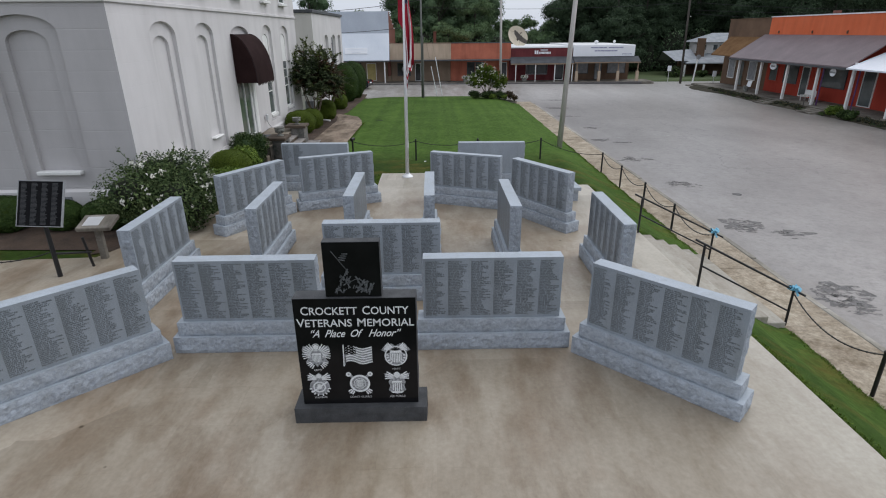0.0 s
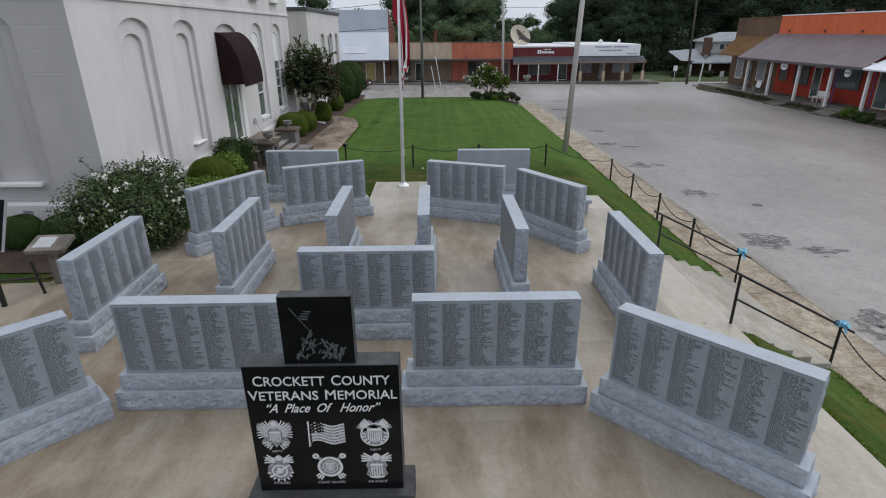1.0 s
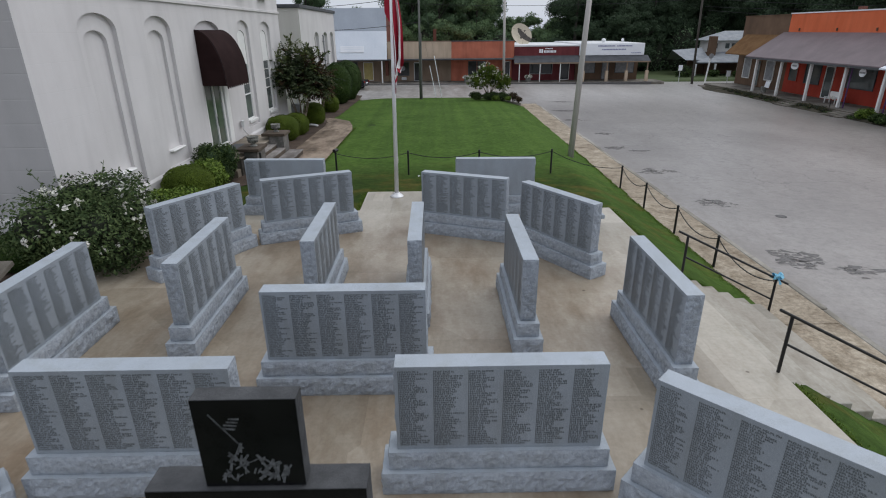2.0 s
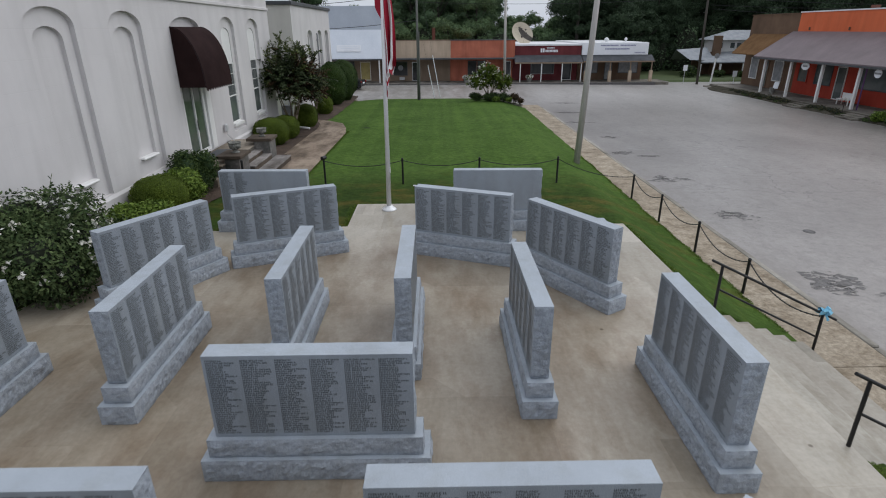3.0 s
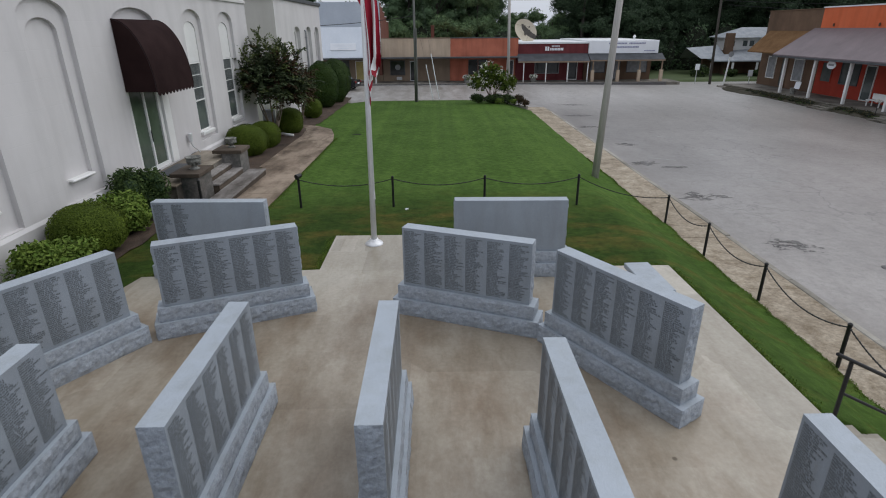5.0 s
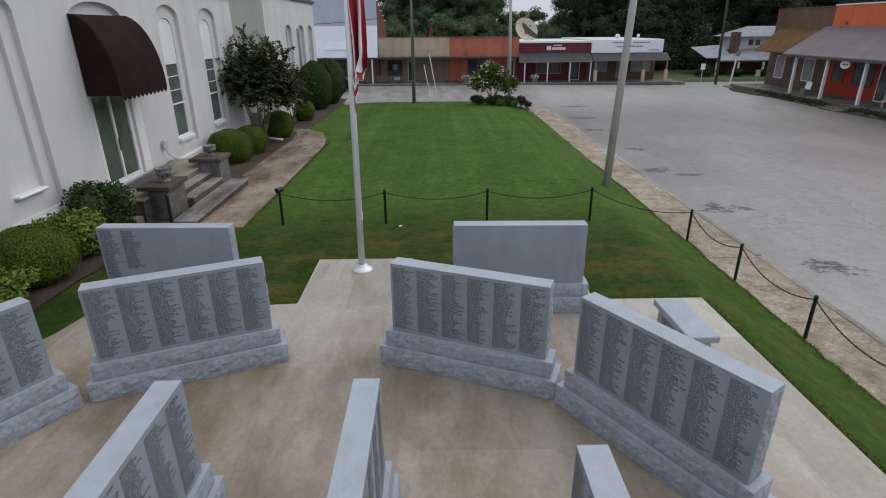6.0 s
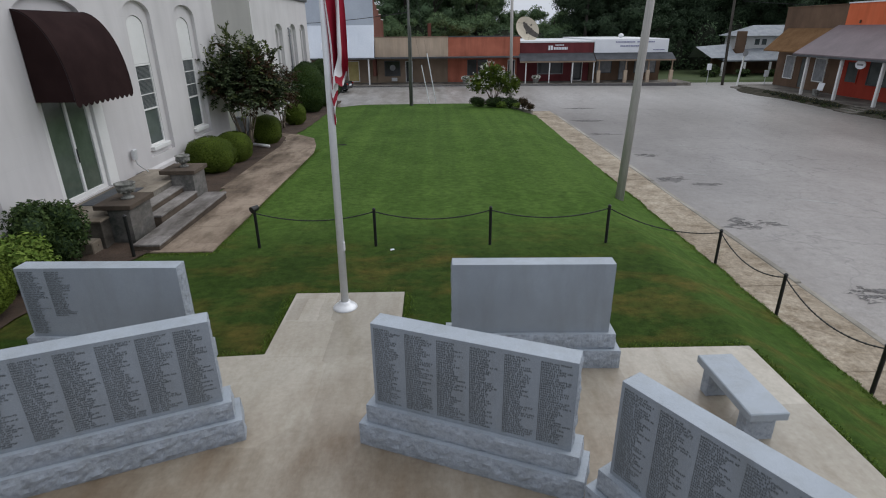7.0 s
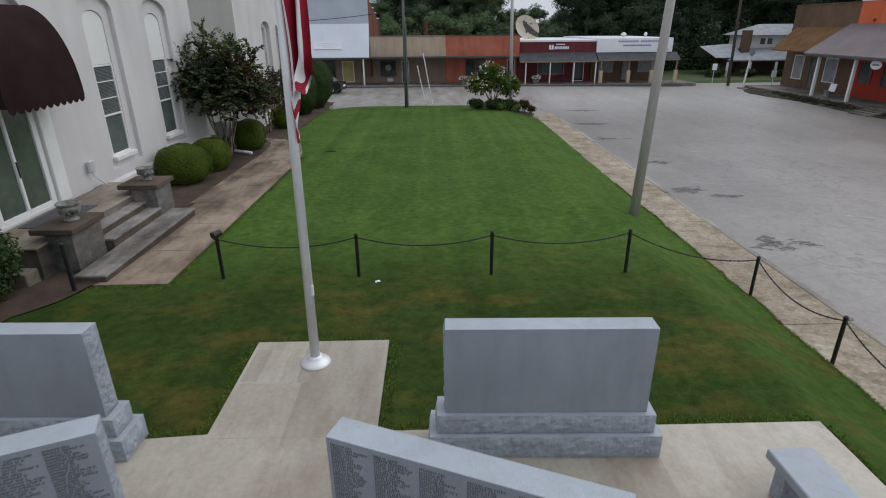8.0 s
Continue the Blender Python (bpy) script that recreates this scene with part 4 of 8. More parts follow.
def tablet(x, y, turn, seed, cols=(0, 1, 2, 3, 4, 5), back=False, label="grey granite name tablet on a two-course rock-faced base"):
    root = thing("memorial_tablet", pose(x, y, slab_z(y) - 0.01, 0, 0, turn), label, "memorial wall", "memorial tablets")
    L, D = T_LEN, T_DEP
    b = Build().rough(-L / 2 - 0.172, L / 2 + 0.172, -D / 2 - 0.112, D / 2 + 0.112, 0, B2_H, 0.027, seed)
    b.mi[-2] = 1
    part("lower_base", b, [M_ROCK, M_TABLETTOP], root, "rock-pitched granite base course")
    b = Build().rough(-L / 2 - 0.093, L / 2 + 0.093, -D / 2 - 0.054, D / 2 + 0.054, B2_H + 0.004, B2_H + B1_H, 0.022, seed + 31)
    b.mi[-2] = 1
    part("upper_base", b, [M_ROCK, M_TABLETTOP], root, "rock-pitched granite base course")
    z0 = B2_H + B1_H + 0.004
    b = Build().rough(-L / 2, L / 2, -D / 2, D / 2, z0, z0 + T_H, 0.022, seed + 57, "xX", 0.03)
    for k, f in enumerate(b.f):
        if abs(sum(b.v[i][0] for i in f)) / len(f) > L / 2 - 0.012:
            b.mi[k] = 2
    b.mi[-2] = 1
    tab = part("tablet", b, [M_TABLET, M_TABLETTOP, M_ROCKEND], root, "steeled grey granite slab with rough ends")
    rows = int((T_H - 0.08) / 0.0275)
    for side in ([0, 180] if back else [0]):
        for c in cols:
            cut = rows if len(cols) == 6 or c == 0 else int(rows * 0.72)
            ob = new("name_column", column_mesh(rows, cut, seed * 20 + c + side, z0 + T_H - 0.045))
            ob.parent = tab
            ob.matrix_basis = pose(0, 0, 0, 0, 0, side) @ pose(-L / 2 + 0.035 + c * (L - 0.03) / 6.0, -D / 2, 0)
            ob["label"] = "engraved column of small dark names"
            ob["kind"] = "stuff"
    return root


tablet(-3.0, 7.95, 0, 1)
tablet(0.91, 7.93, 0, 2)
tablet(3.26, 6.815, -45, 3)
tablet(-5.32, 6.815, 45, 4)
tablet(-1.01, 9.75, 0, 5)
tablet(-5.70, 10.53, 90, 6)
tablet(3.62, 10.50, -90, 7)
tablet(-3.79, 11.81, 90, 8, back=True)
tablet(1.69, 11.79, -90, 9, back=True)
tablet(-1.915, 12.72, 90, 10, back=True)
tablet(-0.115, 12.70, 90, 11, back=True)
tablet(-2.955, 16.335, 21.9, 12)
tablet(0.965, 16.235, -22.0, 13)
tablet(-5.0, 14.63, 58, 14)
tablet(2.946, 14.53, -57.3, 15)
tablet(-4.0, 18.32, -1.5, 16, (0, 1), False, "grey granite tablet with two engraved columns, mostly blank")
tablet(1.945, 18.21, -1.5, 17, (), False, "blank grey granite tablet on a two-course rock-faced base")


def text_mesh(body, size, shear=0.0, width=None, spacing=1.0, depth=0.0015, bold=0.0, capitals=False):
    c = bpy.data.curves.new("lettering", "FONT")
    c.body, c.size, c.shear, c.extrude, c.align_x, c.space_character = body, size, shear, depth, "CENTER", spacing
    c.offset = bold
    if capitals:                            # large initials over smaller capitals
        c.small_caps_scale = 0.91
        for f in c.body_format:
            f.use_small_caps = True
    c.resolution_u = 3
    ob = bpy.data.objects.new("lettering", c)
    scene.collection.objects.link(ob)
    bpy.context.view_layer.update()
    me = bpy.data.meshes.new_from_object(ob.evaluated_get(bpy.context.evaluated_depsgraph_get()))
    bpy.data.objects.remove(ob)
    if width:
        xs = [v.co.x for v in me.vertices]
        k = width / (max(xs) - min(xs))
        mid = (max(xs) + min(xs)) / 2
        for v in me.vertices:
            v.co.x = (v.co.x - mid) * k
    me.materials.clear()
    me.materials.append(M_ETCH)
    return me


def blob(b, ex, ez, s, half, d=0.0):
    """A closed outline, mirrored about its upright axis: right-hand points from top to bottom."""
    right = [(ex + x * s, d, ez + z * s) for x, z in half]
    left = [(ex - x * s, d, ez + z * s) for x, z in reversed(half) if x > 0]
    b.poly(*(right + left))


def feathers(b, ex, ez, s, a0, a1, r0, r1, n, w):
    """Two fans of narrow strokes, one each side."""
    for sg in (-1, 1):
        for k in range(n):
            a = math.radians(a0 + (a1 - a0) * k / (n - 1))
            p, q = (r0 * math.cos(a), r0 * math.sin(a)), (r1 * math.cos(a), r1 * math.sin(a))
            ox, oz = -math.sin(a) * w, math.cos(a) * w
            b.poly(*[(ex + sg * x * s, -0.001, ez + z * s) for x, z in ((p[0] - ox, p[1] - oz), (q[0] - ox, q[1] - oz), (q[0] + ox, q[1] + oz), (p[0] + ox, p[1] + oz))])


def shield(b, ex, ez, s, stripes=7, top=0.42):
    """A striped shield under a plain band."""
    for k in range(stripes):
        x = (k - (stripes - 1) / 2) / stripes * 0.9
        low = -0.55 * math.sqrt(max(0.08, 1 - (x / 0.52) ** 2))
        b.poly(*[(ex + u * s, -0.002, ez + v * s) for u, v in ((x - 0.04, low), (x + 0.04, low), (x + 0.04, top - 0.16), (x - 0.04, top - 0.16))])
    b.poly(*[(ex + u * s, -0.002, ez + v * s) for u, v in ((-0.46, top - 0.12), (0.46, top - 0.12), (0.42, top + 0.08), (-0.42, top + 0.08))])


def disc(b, ex, ez, r0, r1, n=20, squash=1.0):
    d = 0.0 if b.slot else -0.0015
    for i in range(n):
        a0, a1 = 2 * math.pi * i / n, 2 * math.pi * (i + 1) / n
        b.poly((ex + r0 * math.cos(a0), d, ez + squash * r0 * math.sin(a0)), (ex + r1 * math.cos(a0), d, ez + squash * r1 * math.sin(a0)),
               (ex + r1 * math.cos(a1), d, ez + squash * r1 * math.sin(a1)), (ex + r0 * math.cos(a1), d, ez + squash * r0 * math.sin(a1)))


def black_monument():
    cx, y0 = -1.015, 6.0
    zb = slab_z(6.0) - 0.005
    root = thing("memorial_sign_stone", pose(cx, y0, zb), "polished black granite sign stone with white etched lettering and emblems", "memorial stone")
    b = Build().rough(-0.875, 0.875, -0.10, 0.34, 0, 0.235, 0.012, 71, "xXyY")
    part("base", b, M_BLACKROCK, root, "rough dark granite base")
    w0, w1 = 0.765, 0.765
    z0, z1 = 0.239, 1.81
    b = Build().rough(-w0, w0, 0.003, 0.235, z0, z1, 0.012, 72, "xXY")
    body = part("sign_slab", b, M_BLACKROCK, root)
    b = Build().poly((-w0 + 0.004, 0.0, z0 + 0.003), (w0 - 0.004, 0.0, z0 + 0.003), (w1 - 0.004, 0.0, z1 - 0.004), (-w1 + 0.004, 0.0, z1 - 0.004))
    part("polished_face", b, M_BLACK, body, "mirror-polished black face")
    b = Build().rough(-0.345, 0.345, 0.038, 0.175, z1 + 0.004, z1 + 0.73, 0.008, 73, "xXY")
    cap = part("top_slab", b, M_BLACKROCK, root)
    b = Build().poly((-0.342, 0.035, z1 + 0.007), (0.342, 0.035, z1 + 0.007), (0.342, 0.035, z1 + 0.727), (-0.342, 0.035, z1 + 0.727))
    part("polished_face", b, M_BLACK, cap, "mirror-polished black face")

    def put(name, me, x, y, z, parent, label=""):
        ob = new(name, me)
        ob.parent = parent
        ob.matrix_basis = pose(x, y, z, 90, 0, 0)
        return tagged(ob, label)

    def put_line(words, size, shear, width, gap, bold, z, label, capitals=False):
        """One line of etched words, each a part of its own, spread over a given width."""
        meshes = [text_mesh(w, size, shear, None, 1.0, 0.001, bold, capitals) for w in words]
        spans = [(min(v.co.x for v in me.vertices), max(v.co.x for v in me.vertices)) for me in meshes]
        k = (width - gap * (len(words) - 1)) / sum(c - a for a, c in spans)
        x = -width / 2
        for me, (a, c) in zip(meshes, spans):
            for v in me.vertices:
                v.co.x = (v.co.x - a) * k
            put("lettering", me, x, -0.002, z, body, label)
            x += (c - a) * k + gap
    put_line(("Crockett", "County"), 0.165, 0, 1.345, 0.066, 0.0012, 1.585, "white etched capitals", True)
    put_line(("Veterans", "Memorial"), 0.165, 0, 1.475, 0.07, 0.0012, 1.415, "white etched capitals", True)
    put_line(("\u201cA", "Place", "Of", "Honor\u201d"), 0.15, 0.5, 1.14, 0.066, 0.0016, 1.265, "white etched slanted lettering")
    rows = ((0.985, (-0.53, 0.0, 0.49)), (0.555, (-0.53, 0.0, 0.49)))
    k = 0
    for zz, xs in rows:
        for ex in xs:
            b = Build(pose(0, -0.002, 0))
            b.slot = 1
            if k == 1:                      # waving flag on a staff, its canton dotted with stars
                for i in range(13):
                    b.slot = 0 if i % 2 == 0 else 1
                    for j in range(10):
                        xa, xb = ex - 0.165 + 0.035 * j, ex - 0.165 + 0.035 * (j + 1)
                        sa, sb = 0.02 * math.sin(j * 0.75) - 0.003 * j, 0.02 * math.sin((j + 1) * 0.75) - 0.003 * (j + 1)
                        za = zz - 0.095 + 0.0185 * i
                        if i > 5 and j < 4:
                            if (i + j) % 2:
                                b.poly((xa + 0.006, 0, za + sa), (xb - 0.006, 0, za + sb), (xb - 0.006, 0, za + sb + 0.010), (xa + 0.006, 0, za + sa + 0.010))
                            continue
                        b.poly((xa, 0, za + sa), (xb, 0, za + sb), (xb, 0, za + sb + 0.0165), (xa, 0, za + sa + 0.0165))
                b.slot = 0
                b.poly((ex - 0.195, 0, zz - 0.16), (ex - 0.180, 0, zz - 0.16), (ex - 0.172, 0, zz + 0.165), (ex - 0.187, 0, zz + 0.165))
                b.slot = 1
                for q in range(3):
                    b.poly((ex - 0.182 + 0.008 * q, -0.001, zz - 0.15 + 0.03 * q), (ex - 0.165 + 0.008 * q, -0.001, zz - 0.14 + 0.03 * q), (ex - 0.160, -0.001, zz + 0.02), (ex - 0.175, -0.001, zz + 0.02))
            elif k == 0:                    # eagle with raised wings behind a shield
                blob(b, ex, zz, 0.185, [(0, 0.62), (0.2, 0.5), (0.34, 0.72), (0.86, 0.84), (0.98, 0.5), (0.78, 0.12), (0.56, -0.1), (0.8, -0.5), (0.5, -0.78), (0.22, -0.6), (0, -0.9)])
                b.slot = 0
                feathers(b, ex, zz + 0.02, 0.185, 62, -18, 0.42, 0.98, 8, 0.035)
                feathers(b, ex, zz - 0.06, 0.185, -20, -60, 0.45, 0.8, 4, 0.04)
                shield(b, ex, zz - 0.02, 0.13)
                disc(b, ex, zz + 0.135, 0.0, 0.036, 14)
                disc(b, ex, zz + 0.135, 0.042, 0.052, 14)
            elif k == 2:                    # shield in a scrolled frame under spread wings
                disc(b, ex, zz - 0.015, 0.0, 0.145, 26)
                blob(b, ex, zz, 0.185, [(0, 0.72), (0.3, 0.92), (0.7, 0.84), (1.02, 0.4), (0.82, 0.32), (0.7, 0.1), (0, 0.3)])
                b.slot = 0
                disc(b, ex, zz - 0.015, 0.132, 0.148, 26)
                feathers(b, ex, zz + 0.07, 0.185, 48, 5, 0.15, 0.82, 6, 0.04)
                shield(b, ex, zz - 0.02, 0.17)
                feathers(b, ex, zz - 0.02, 0.185, 10, -55, 0.52, 0.68, 4, 0.05)
            elif k == 5:                    # wings over a tall shield
                blob(b, ex, zz, 0.185, [(0, 0.92), (0.3, 0.75), (0.92, 0.82), (0.72, 0.42), (0.5, 0.3), (0.62, 0.1), (0.5, -0.25), (0.62, -0.62), (0.3, -0.84), (0, -0.95)])
                b.slot = 0
                feathers(b, ex, zz + 0.085, 0.185, 34, -6, 0.18, 0.86, 4, 0.045)
                disc(b, ex, zz + 0.125, 0.0, 0.04, 12, 1.2)
                shield(b, ex, zz - 0.055, 0.15, 5, 0.5)
                b.poly((ex - 0.09, -0.0015, zz - 0.135), (ex + 0.09, -0.0015, zz - 0.135), (ex + 0.06, -0.0015, zz - 0.16), (ex - 0.06, -0.0015, zz - 0.16))
            elif k == 3:                    # spread wings over a globe with an anchor behind it
                blob(b, ex, zz, 0.185, [(0, 0.95), (0.25, 0.74), (0.85, 0.8), (0.62, 0.48), (0.42, 0.36), (0.66, 0.1), (0.72, -0.3), (0.5, -0.72), (0, -0.95)])
                b.slot = 0
                feathers(b, ex, zz + 0.075, 0.185, 38, -2, 0.2, 0.82, 4, 0.045)
                disc(b, ex, zz + 0.125, 0.0, 0.034, 12)
                disc(b, ex - 0.005, zz - 0.045, 0.066, 0.084, 22)
                blob(b, ex - 0.01, zz - 0.045, 0.05, [(0, 0.9), (0.5, 0.7), (0.35, 0.2), (0.8, -0.1), (0.3, -0.8), (0, -0.5)], -0.0015)
                feathers(b, ex, zz - 0.05, 0.185, -10, -75, 0.58, 0.76, 4, 0.05)
                b.poly((ex - 0.115, -0.0025, zz - 0.12), (ex + 0.10, -0.0025, zz + 0.045), (ex + 0.115, -0.0025, zz + 0.03), (ex - 0.10, -0.0025, zz - 0.135))
            else:                           # ringed shield before crossed anchors
                disc(b, ex, zz, 0.0, 0.135, 26)
                for sx in (-1, 1):
                    e = -0.0005 if sx > 0 else -0.0008
                    b.poly((ex - sx * 0.155, e, zz - 0.15), (ex - sx * 0.125, e, zz - 0.165), (ex + sx * 0.155, e, zz + 0.145), (ex + sx * 0.125, e, zz + 0.165))
                b.slot = 0
                disc(b, ex, zz, 0.108, 0.134, 26)
                disc(b, ex, zz, 0.072, 0.080, 22)
                shield(b, ex, zz, 0.10)
                for sx in (-1, 1):
                    disc(b, ex + sx * 0.14, zz + 0.145, 0.014, 0.036, 10)
                feathers(b, ex, zz, 0.185, -38, -58, 0.78, 1.08, 3, 0.05)
            b.slot = 0
            part("emblem", b, [M_ETCH, M_HALFTONE], body, "white and grey etched emblem")
            word = ("ARMY", "", "NAVY", "MARINES", "COAST GUARD", "AIR FORCE")[k]
            if word:
                me = text_mesh(word, 0.042, 0, None, 1.0, 0.0008)
                me.materials[0] = M_CAPTION
                put("caption", me, ex, -0.002, zz - 0.225, body, "tiny etched capitals")
            k += 1
    # dim etched picture on the upper slab: a heap of plain shapes with a slanting staff and cloth
    b = Build(pose(0, 0.0335, z1))
    rnd = random.Random(5)
    for i in range(60):                     # a ragged heap, rising to the left of the middle
        ex = -0.20 + 0.44 * rnd.random()
        peak = 0.10 + (0.26 * (ex + 0.20) / 0.10 if ex < -0.10 else 0.26 - 0.62 * (ex + 0.10))
        ez = 0.08 + max(0.03, peak - 0.08) * rnd.random()
        a, L, w = rnd.uniform(0.3, 2.4), 0.02 + 0.035 * rnd.random(), 0.006 + 0.009 * rnd.random()
        dx, dz = math.cos(a) * L, math.sin(a) * L
        nx, nz = -math.sin(a) * w, math.cos(a) * w
        d = -0.00005 * i
        b.poly((ex - dx - nx, d, ez - dz - nz), (ex + dx - nx * 0.4, d, ez + dz - nz * 0.4), (ex + dx + nx, d, ez + dz + nz), (ex - dx + nx * 0.6, d, ez - dz + nz * 0.6))
    b.poly((-0.045, 0, 0.33), (-0.037, 0, 0.335), (-0.235, 0, 0.62), (-0.243, 0, 0.615))
    for i in range(4):
        b.poly((-0.17 + 0.02 * i, 0, 0.50 + 0.024 * i), (-0.075 + 0.012 * i, 0, 0.485 + 0.028 * i), (-0.075 + 0.012 * i, 0, 0.50 + 0.028 * i), (-0.17 + 0.02 * i, 0, 0.514 + 0.024 * i))
    part("etched_picture", b, M_ETCHGREY, cap, "dim grey etched picture")


black_monument()


def flagpole():
    px, py = -1.0, 19.98
    z = slab_z(py)
    root = thing("flagpole", pose(px, py, z), "tall white flagpole with a limp striped flag", "flagpole")
    b = Build().lathe([(0.215, 0.0), (0.215, 0.018), (0.19, 0.045), (0.15, 0.075), (0.105, 0.10), (0.1, 0.13)], n=28)
    part("base_collar", b, M_POLE, root, "flared metal collar", True)
    b = Build()
    b.cyl((0, 0, 0.1), (0.08, 0, 7.7), 0.068, 0.045, 18)
    b.ball((0.08, 0, 7.78), (0.08, 0.08, 0.08), 12, 8)
    part("pole", b, M_POLE, root, "", True)
    b = Build()
    b.tube([(0.075, -0.02, 1.15), (0.062, -0.02, 4.0), (0.055, -0.01, 7.6)], 0.006)
    b.box(0.05, 0.085, -0.05, 0.0, 1.1, 1.26, 0.006)
    part("halyard", b, M_WHITECLOTH, root)
    # limp cloth: the fly hangs down in deep folds beside the pole, its hem rising away from it
    nu, nv = 76, 130
    b = Build()
    pts, F, mi = [], [], []
    for j in range(nv + 1):
        t = j / nv
        for i in range(nu + 1):
            u = i / nu
            bot = 3.20 + 0.50 * smooth01((u - 0.36) / 0.2) + 0.16 * u + 0.04 * math.sin(u * 23)
            topz = 7.35 - 0.95 * u * (1 - 0.35 * u)
            zz = topz + (bot - topz) * t
            wide = 0.15 + 0.17 * smooth01(t / 0.85)
            if t > 0.86:
                wide *= 1.0 - 0.25 * smooth01((t - 0.86) / 0.14)
            fold = u + 0.10 * math.sin(math.pi * u) * math.sin(4.5 * t + 0.5) + 0.05 * math.sin(2 * math.pi * u) * math.sin(11 * t)
            xx = 0.055 + wide * fold + 0.014 * math.sin(t * 9.0 + u * 3)
            yy = 0.075 * math.sin(u * 13.0 + 2.6 * t) * (0.5 + 0.5 * t) - 0.03 + 0.04 * math.sin(t * 8 + u * 5)
            curl = smooth01((t - 0.80) / 0.2)
            xx += 0.035 * curl * math.sin(u * 9 + t * 26)
            yy -= 0.08 * curl * math.sin(u * 7 - t * 21)
            # high up, a loose fold of the hoist edge has blown round behind the pole
            loose = smooth01((zz - 5.0) / 0.5) * (1 - smooth01(u / 0.16))
            pts.append((xx - 0.21 * loose, yy + 0.13 * loose + 0.10 * smooth01((zz - 5.0) / 0.5) * (1 - smooth01((u - 0.1) / 0.12)), zz))
    for j in range(nv):
        for i in range(nu):
            a = j * (nu + 1) + i
            F.append((a, a + 1, a + nu + 2, a + nu + 1))
            mi.append(1 if j / nv < 0.30 and i / nu < 0.6 else 0)
    b.add(pts, F)
    b.mi = mi
    flag = part("flag", b, [M_STRIPES, M_BLUE], root, "limp red and white striped flag", True, None, False)
    # how many stripes in from the hoist each point lies; towards the hem the folds turn them across the cloth
    across = []
    for j in range(nv + 1):
        for i in range(nu + 1):
            t, u = j / nv, i / nu
            k = float(np.interp(u, (0.0, 0.13, 0.17, 0.19, 0.23, 0.54, 0.78, 1.0), (0.75, 0.6, 0.4, 0.4, 0.55, 1.5, 2.5, 3.35))) + 0.3 * math.sin(5 * t + 1) * u * (1 - u)
            k += 5.5 * smooth01((t - 0.80) / 0.2) * (1 - smooth01((u - 0.36) / 0.2)) * (1 - 0.9 * u) + 1.1 * smooth01((t - 0.95) / 0.03) * smooth01((u - 0.55) / 0.1)
            across.append(k)
    flag.data.attributes.new("stripe", "FLOAT", "POINT").data.foreach_set("value", across)


flagpole()


def bench():
    root = thing("bench", pose(4.34, 16.92, slab_z(16.9), 0, 0, 92), "pale grey granite bench with a thick seat slab", "bench")
    part("seat", Build().box(-0.61, 0.61, -0.235, 0.235, 0.36, 0.47, 0.012), M_TABLETTOP, root)
    for sx in (-1, 1):
        part("leg", Build().rough(sx * 0.42 - 0.075, sx * 0.42 + 0.075, -0.18, 0.18, 0, 0.356, 0.01, 90 + sx), M_ROCK, root)


bench()


# ---- chain fence and handrails ----
def sag(a, b, drop, n=10):
    a, b = Vector(a), Vector(b)
    return [a.lerp(b, i / n) - Vector((0, 0, drop * 4 * (i / n) * (1 - i / n))) for i in range(n + 1)]


def chain_fence(name, posts, label, drop=0.26, tall=0.88, r=0.034, bare=()):
    root = thing(name, Matrix(), label, "fence", "chain fences")
    for k, (x, y, z) in enumerate(posts):
        if k in bare:
            continue
        b = Build()
        b.cyl((x, y, z - 0.1), (x, y, z + tall), r, r, 12)
        b.lathe([(r + 0.006, 0), (r + 0.008, 0.02), (r * 0.6, 0.045), (0.006, 0.05)], (x, y, z + tall), 12)
        part("post", b, M_BLACKIRON, root, "", False)
    for p, q in zip(posts[:-1], posts[1:]):
        b = Build()
        pts = sag((p[0], p[1], p[2] + tall - 0.04), (q[0], q[1], q[2] + tall - 0.04), drop * (Vector(p) - Vector(q)).length / 2.7, 30)
        for i, (a, c) in enumerate(zip(pts[:-1], pts[1:])):
            b.cyl(a, c, 0.012, 0.012, 5)
            mid, d = a.lerp(c, 0.5), (c - a).normalized()
            e = Vector((0, 0, 1)) if i % 2 else d.cross(Vector((0, 0, 1)))
            b.cyl(mid - e * 0.018, mid + e * 0.018, 0.012, 0.012, 5)
        part("chain", b, M_BLACKIRON, root)
    return root


def gz(x, y):
    return max(lawn_z(x, y), -0.75)


chain_fence("iron_post", [(-6.05, 22.6, gz(-6, 22.6))], "single black iron post beside the entry steps", tall=0.95, r=0.038)
chain_fence("chain_fence", [(x, 23.1, gz(x, 23.1)) for x in (-3.44, -0.76, 1.88, 4.58)] + [(7.34, 23.25, -0.77)],
            "black iron posts with a slack chain across the lawn", 0.2)
chain_fence("chain_fence", [(7.34, 23.25 - 0.001, -0.77), (7.36, 20.78, -0.77), (7.37, 18.27, -0.78), (7.37, 15.8, -0.8), (7.38, 13.38, -0.84)],
            "black iron posts with a slack chain beside the street", 0.3, bare=(0, 4))
chain_fence("chain_fence", [(7.38, 9.89, -0.84), (7.40, 7.5, -0.77), (7.4, 5.0, -0.77), (7.4, 2.5, -0.77)],
            "black iron posts with a slack chain beside the street", 0.35, bare=(0,))
chain_fence("chain_fence", [(-8.24, 11.0, slab_z(11.0) - 0.25), (-10.9, 10.5, slab_z(10.5)), (-13.6, 10.3, slab_z(10.3))],
            "black iron posts with a slack chain by the plaza edge", 0.28, bare=(0,))


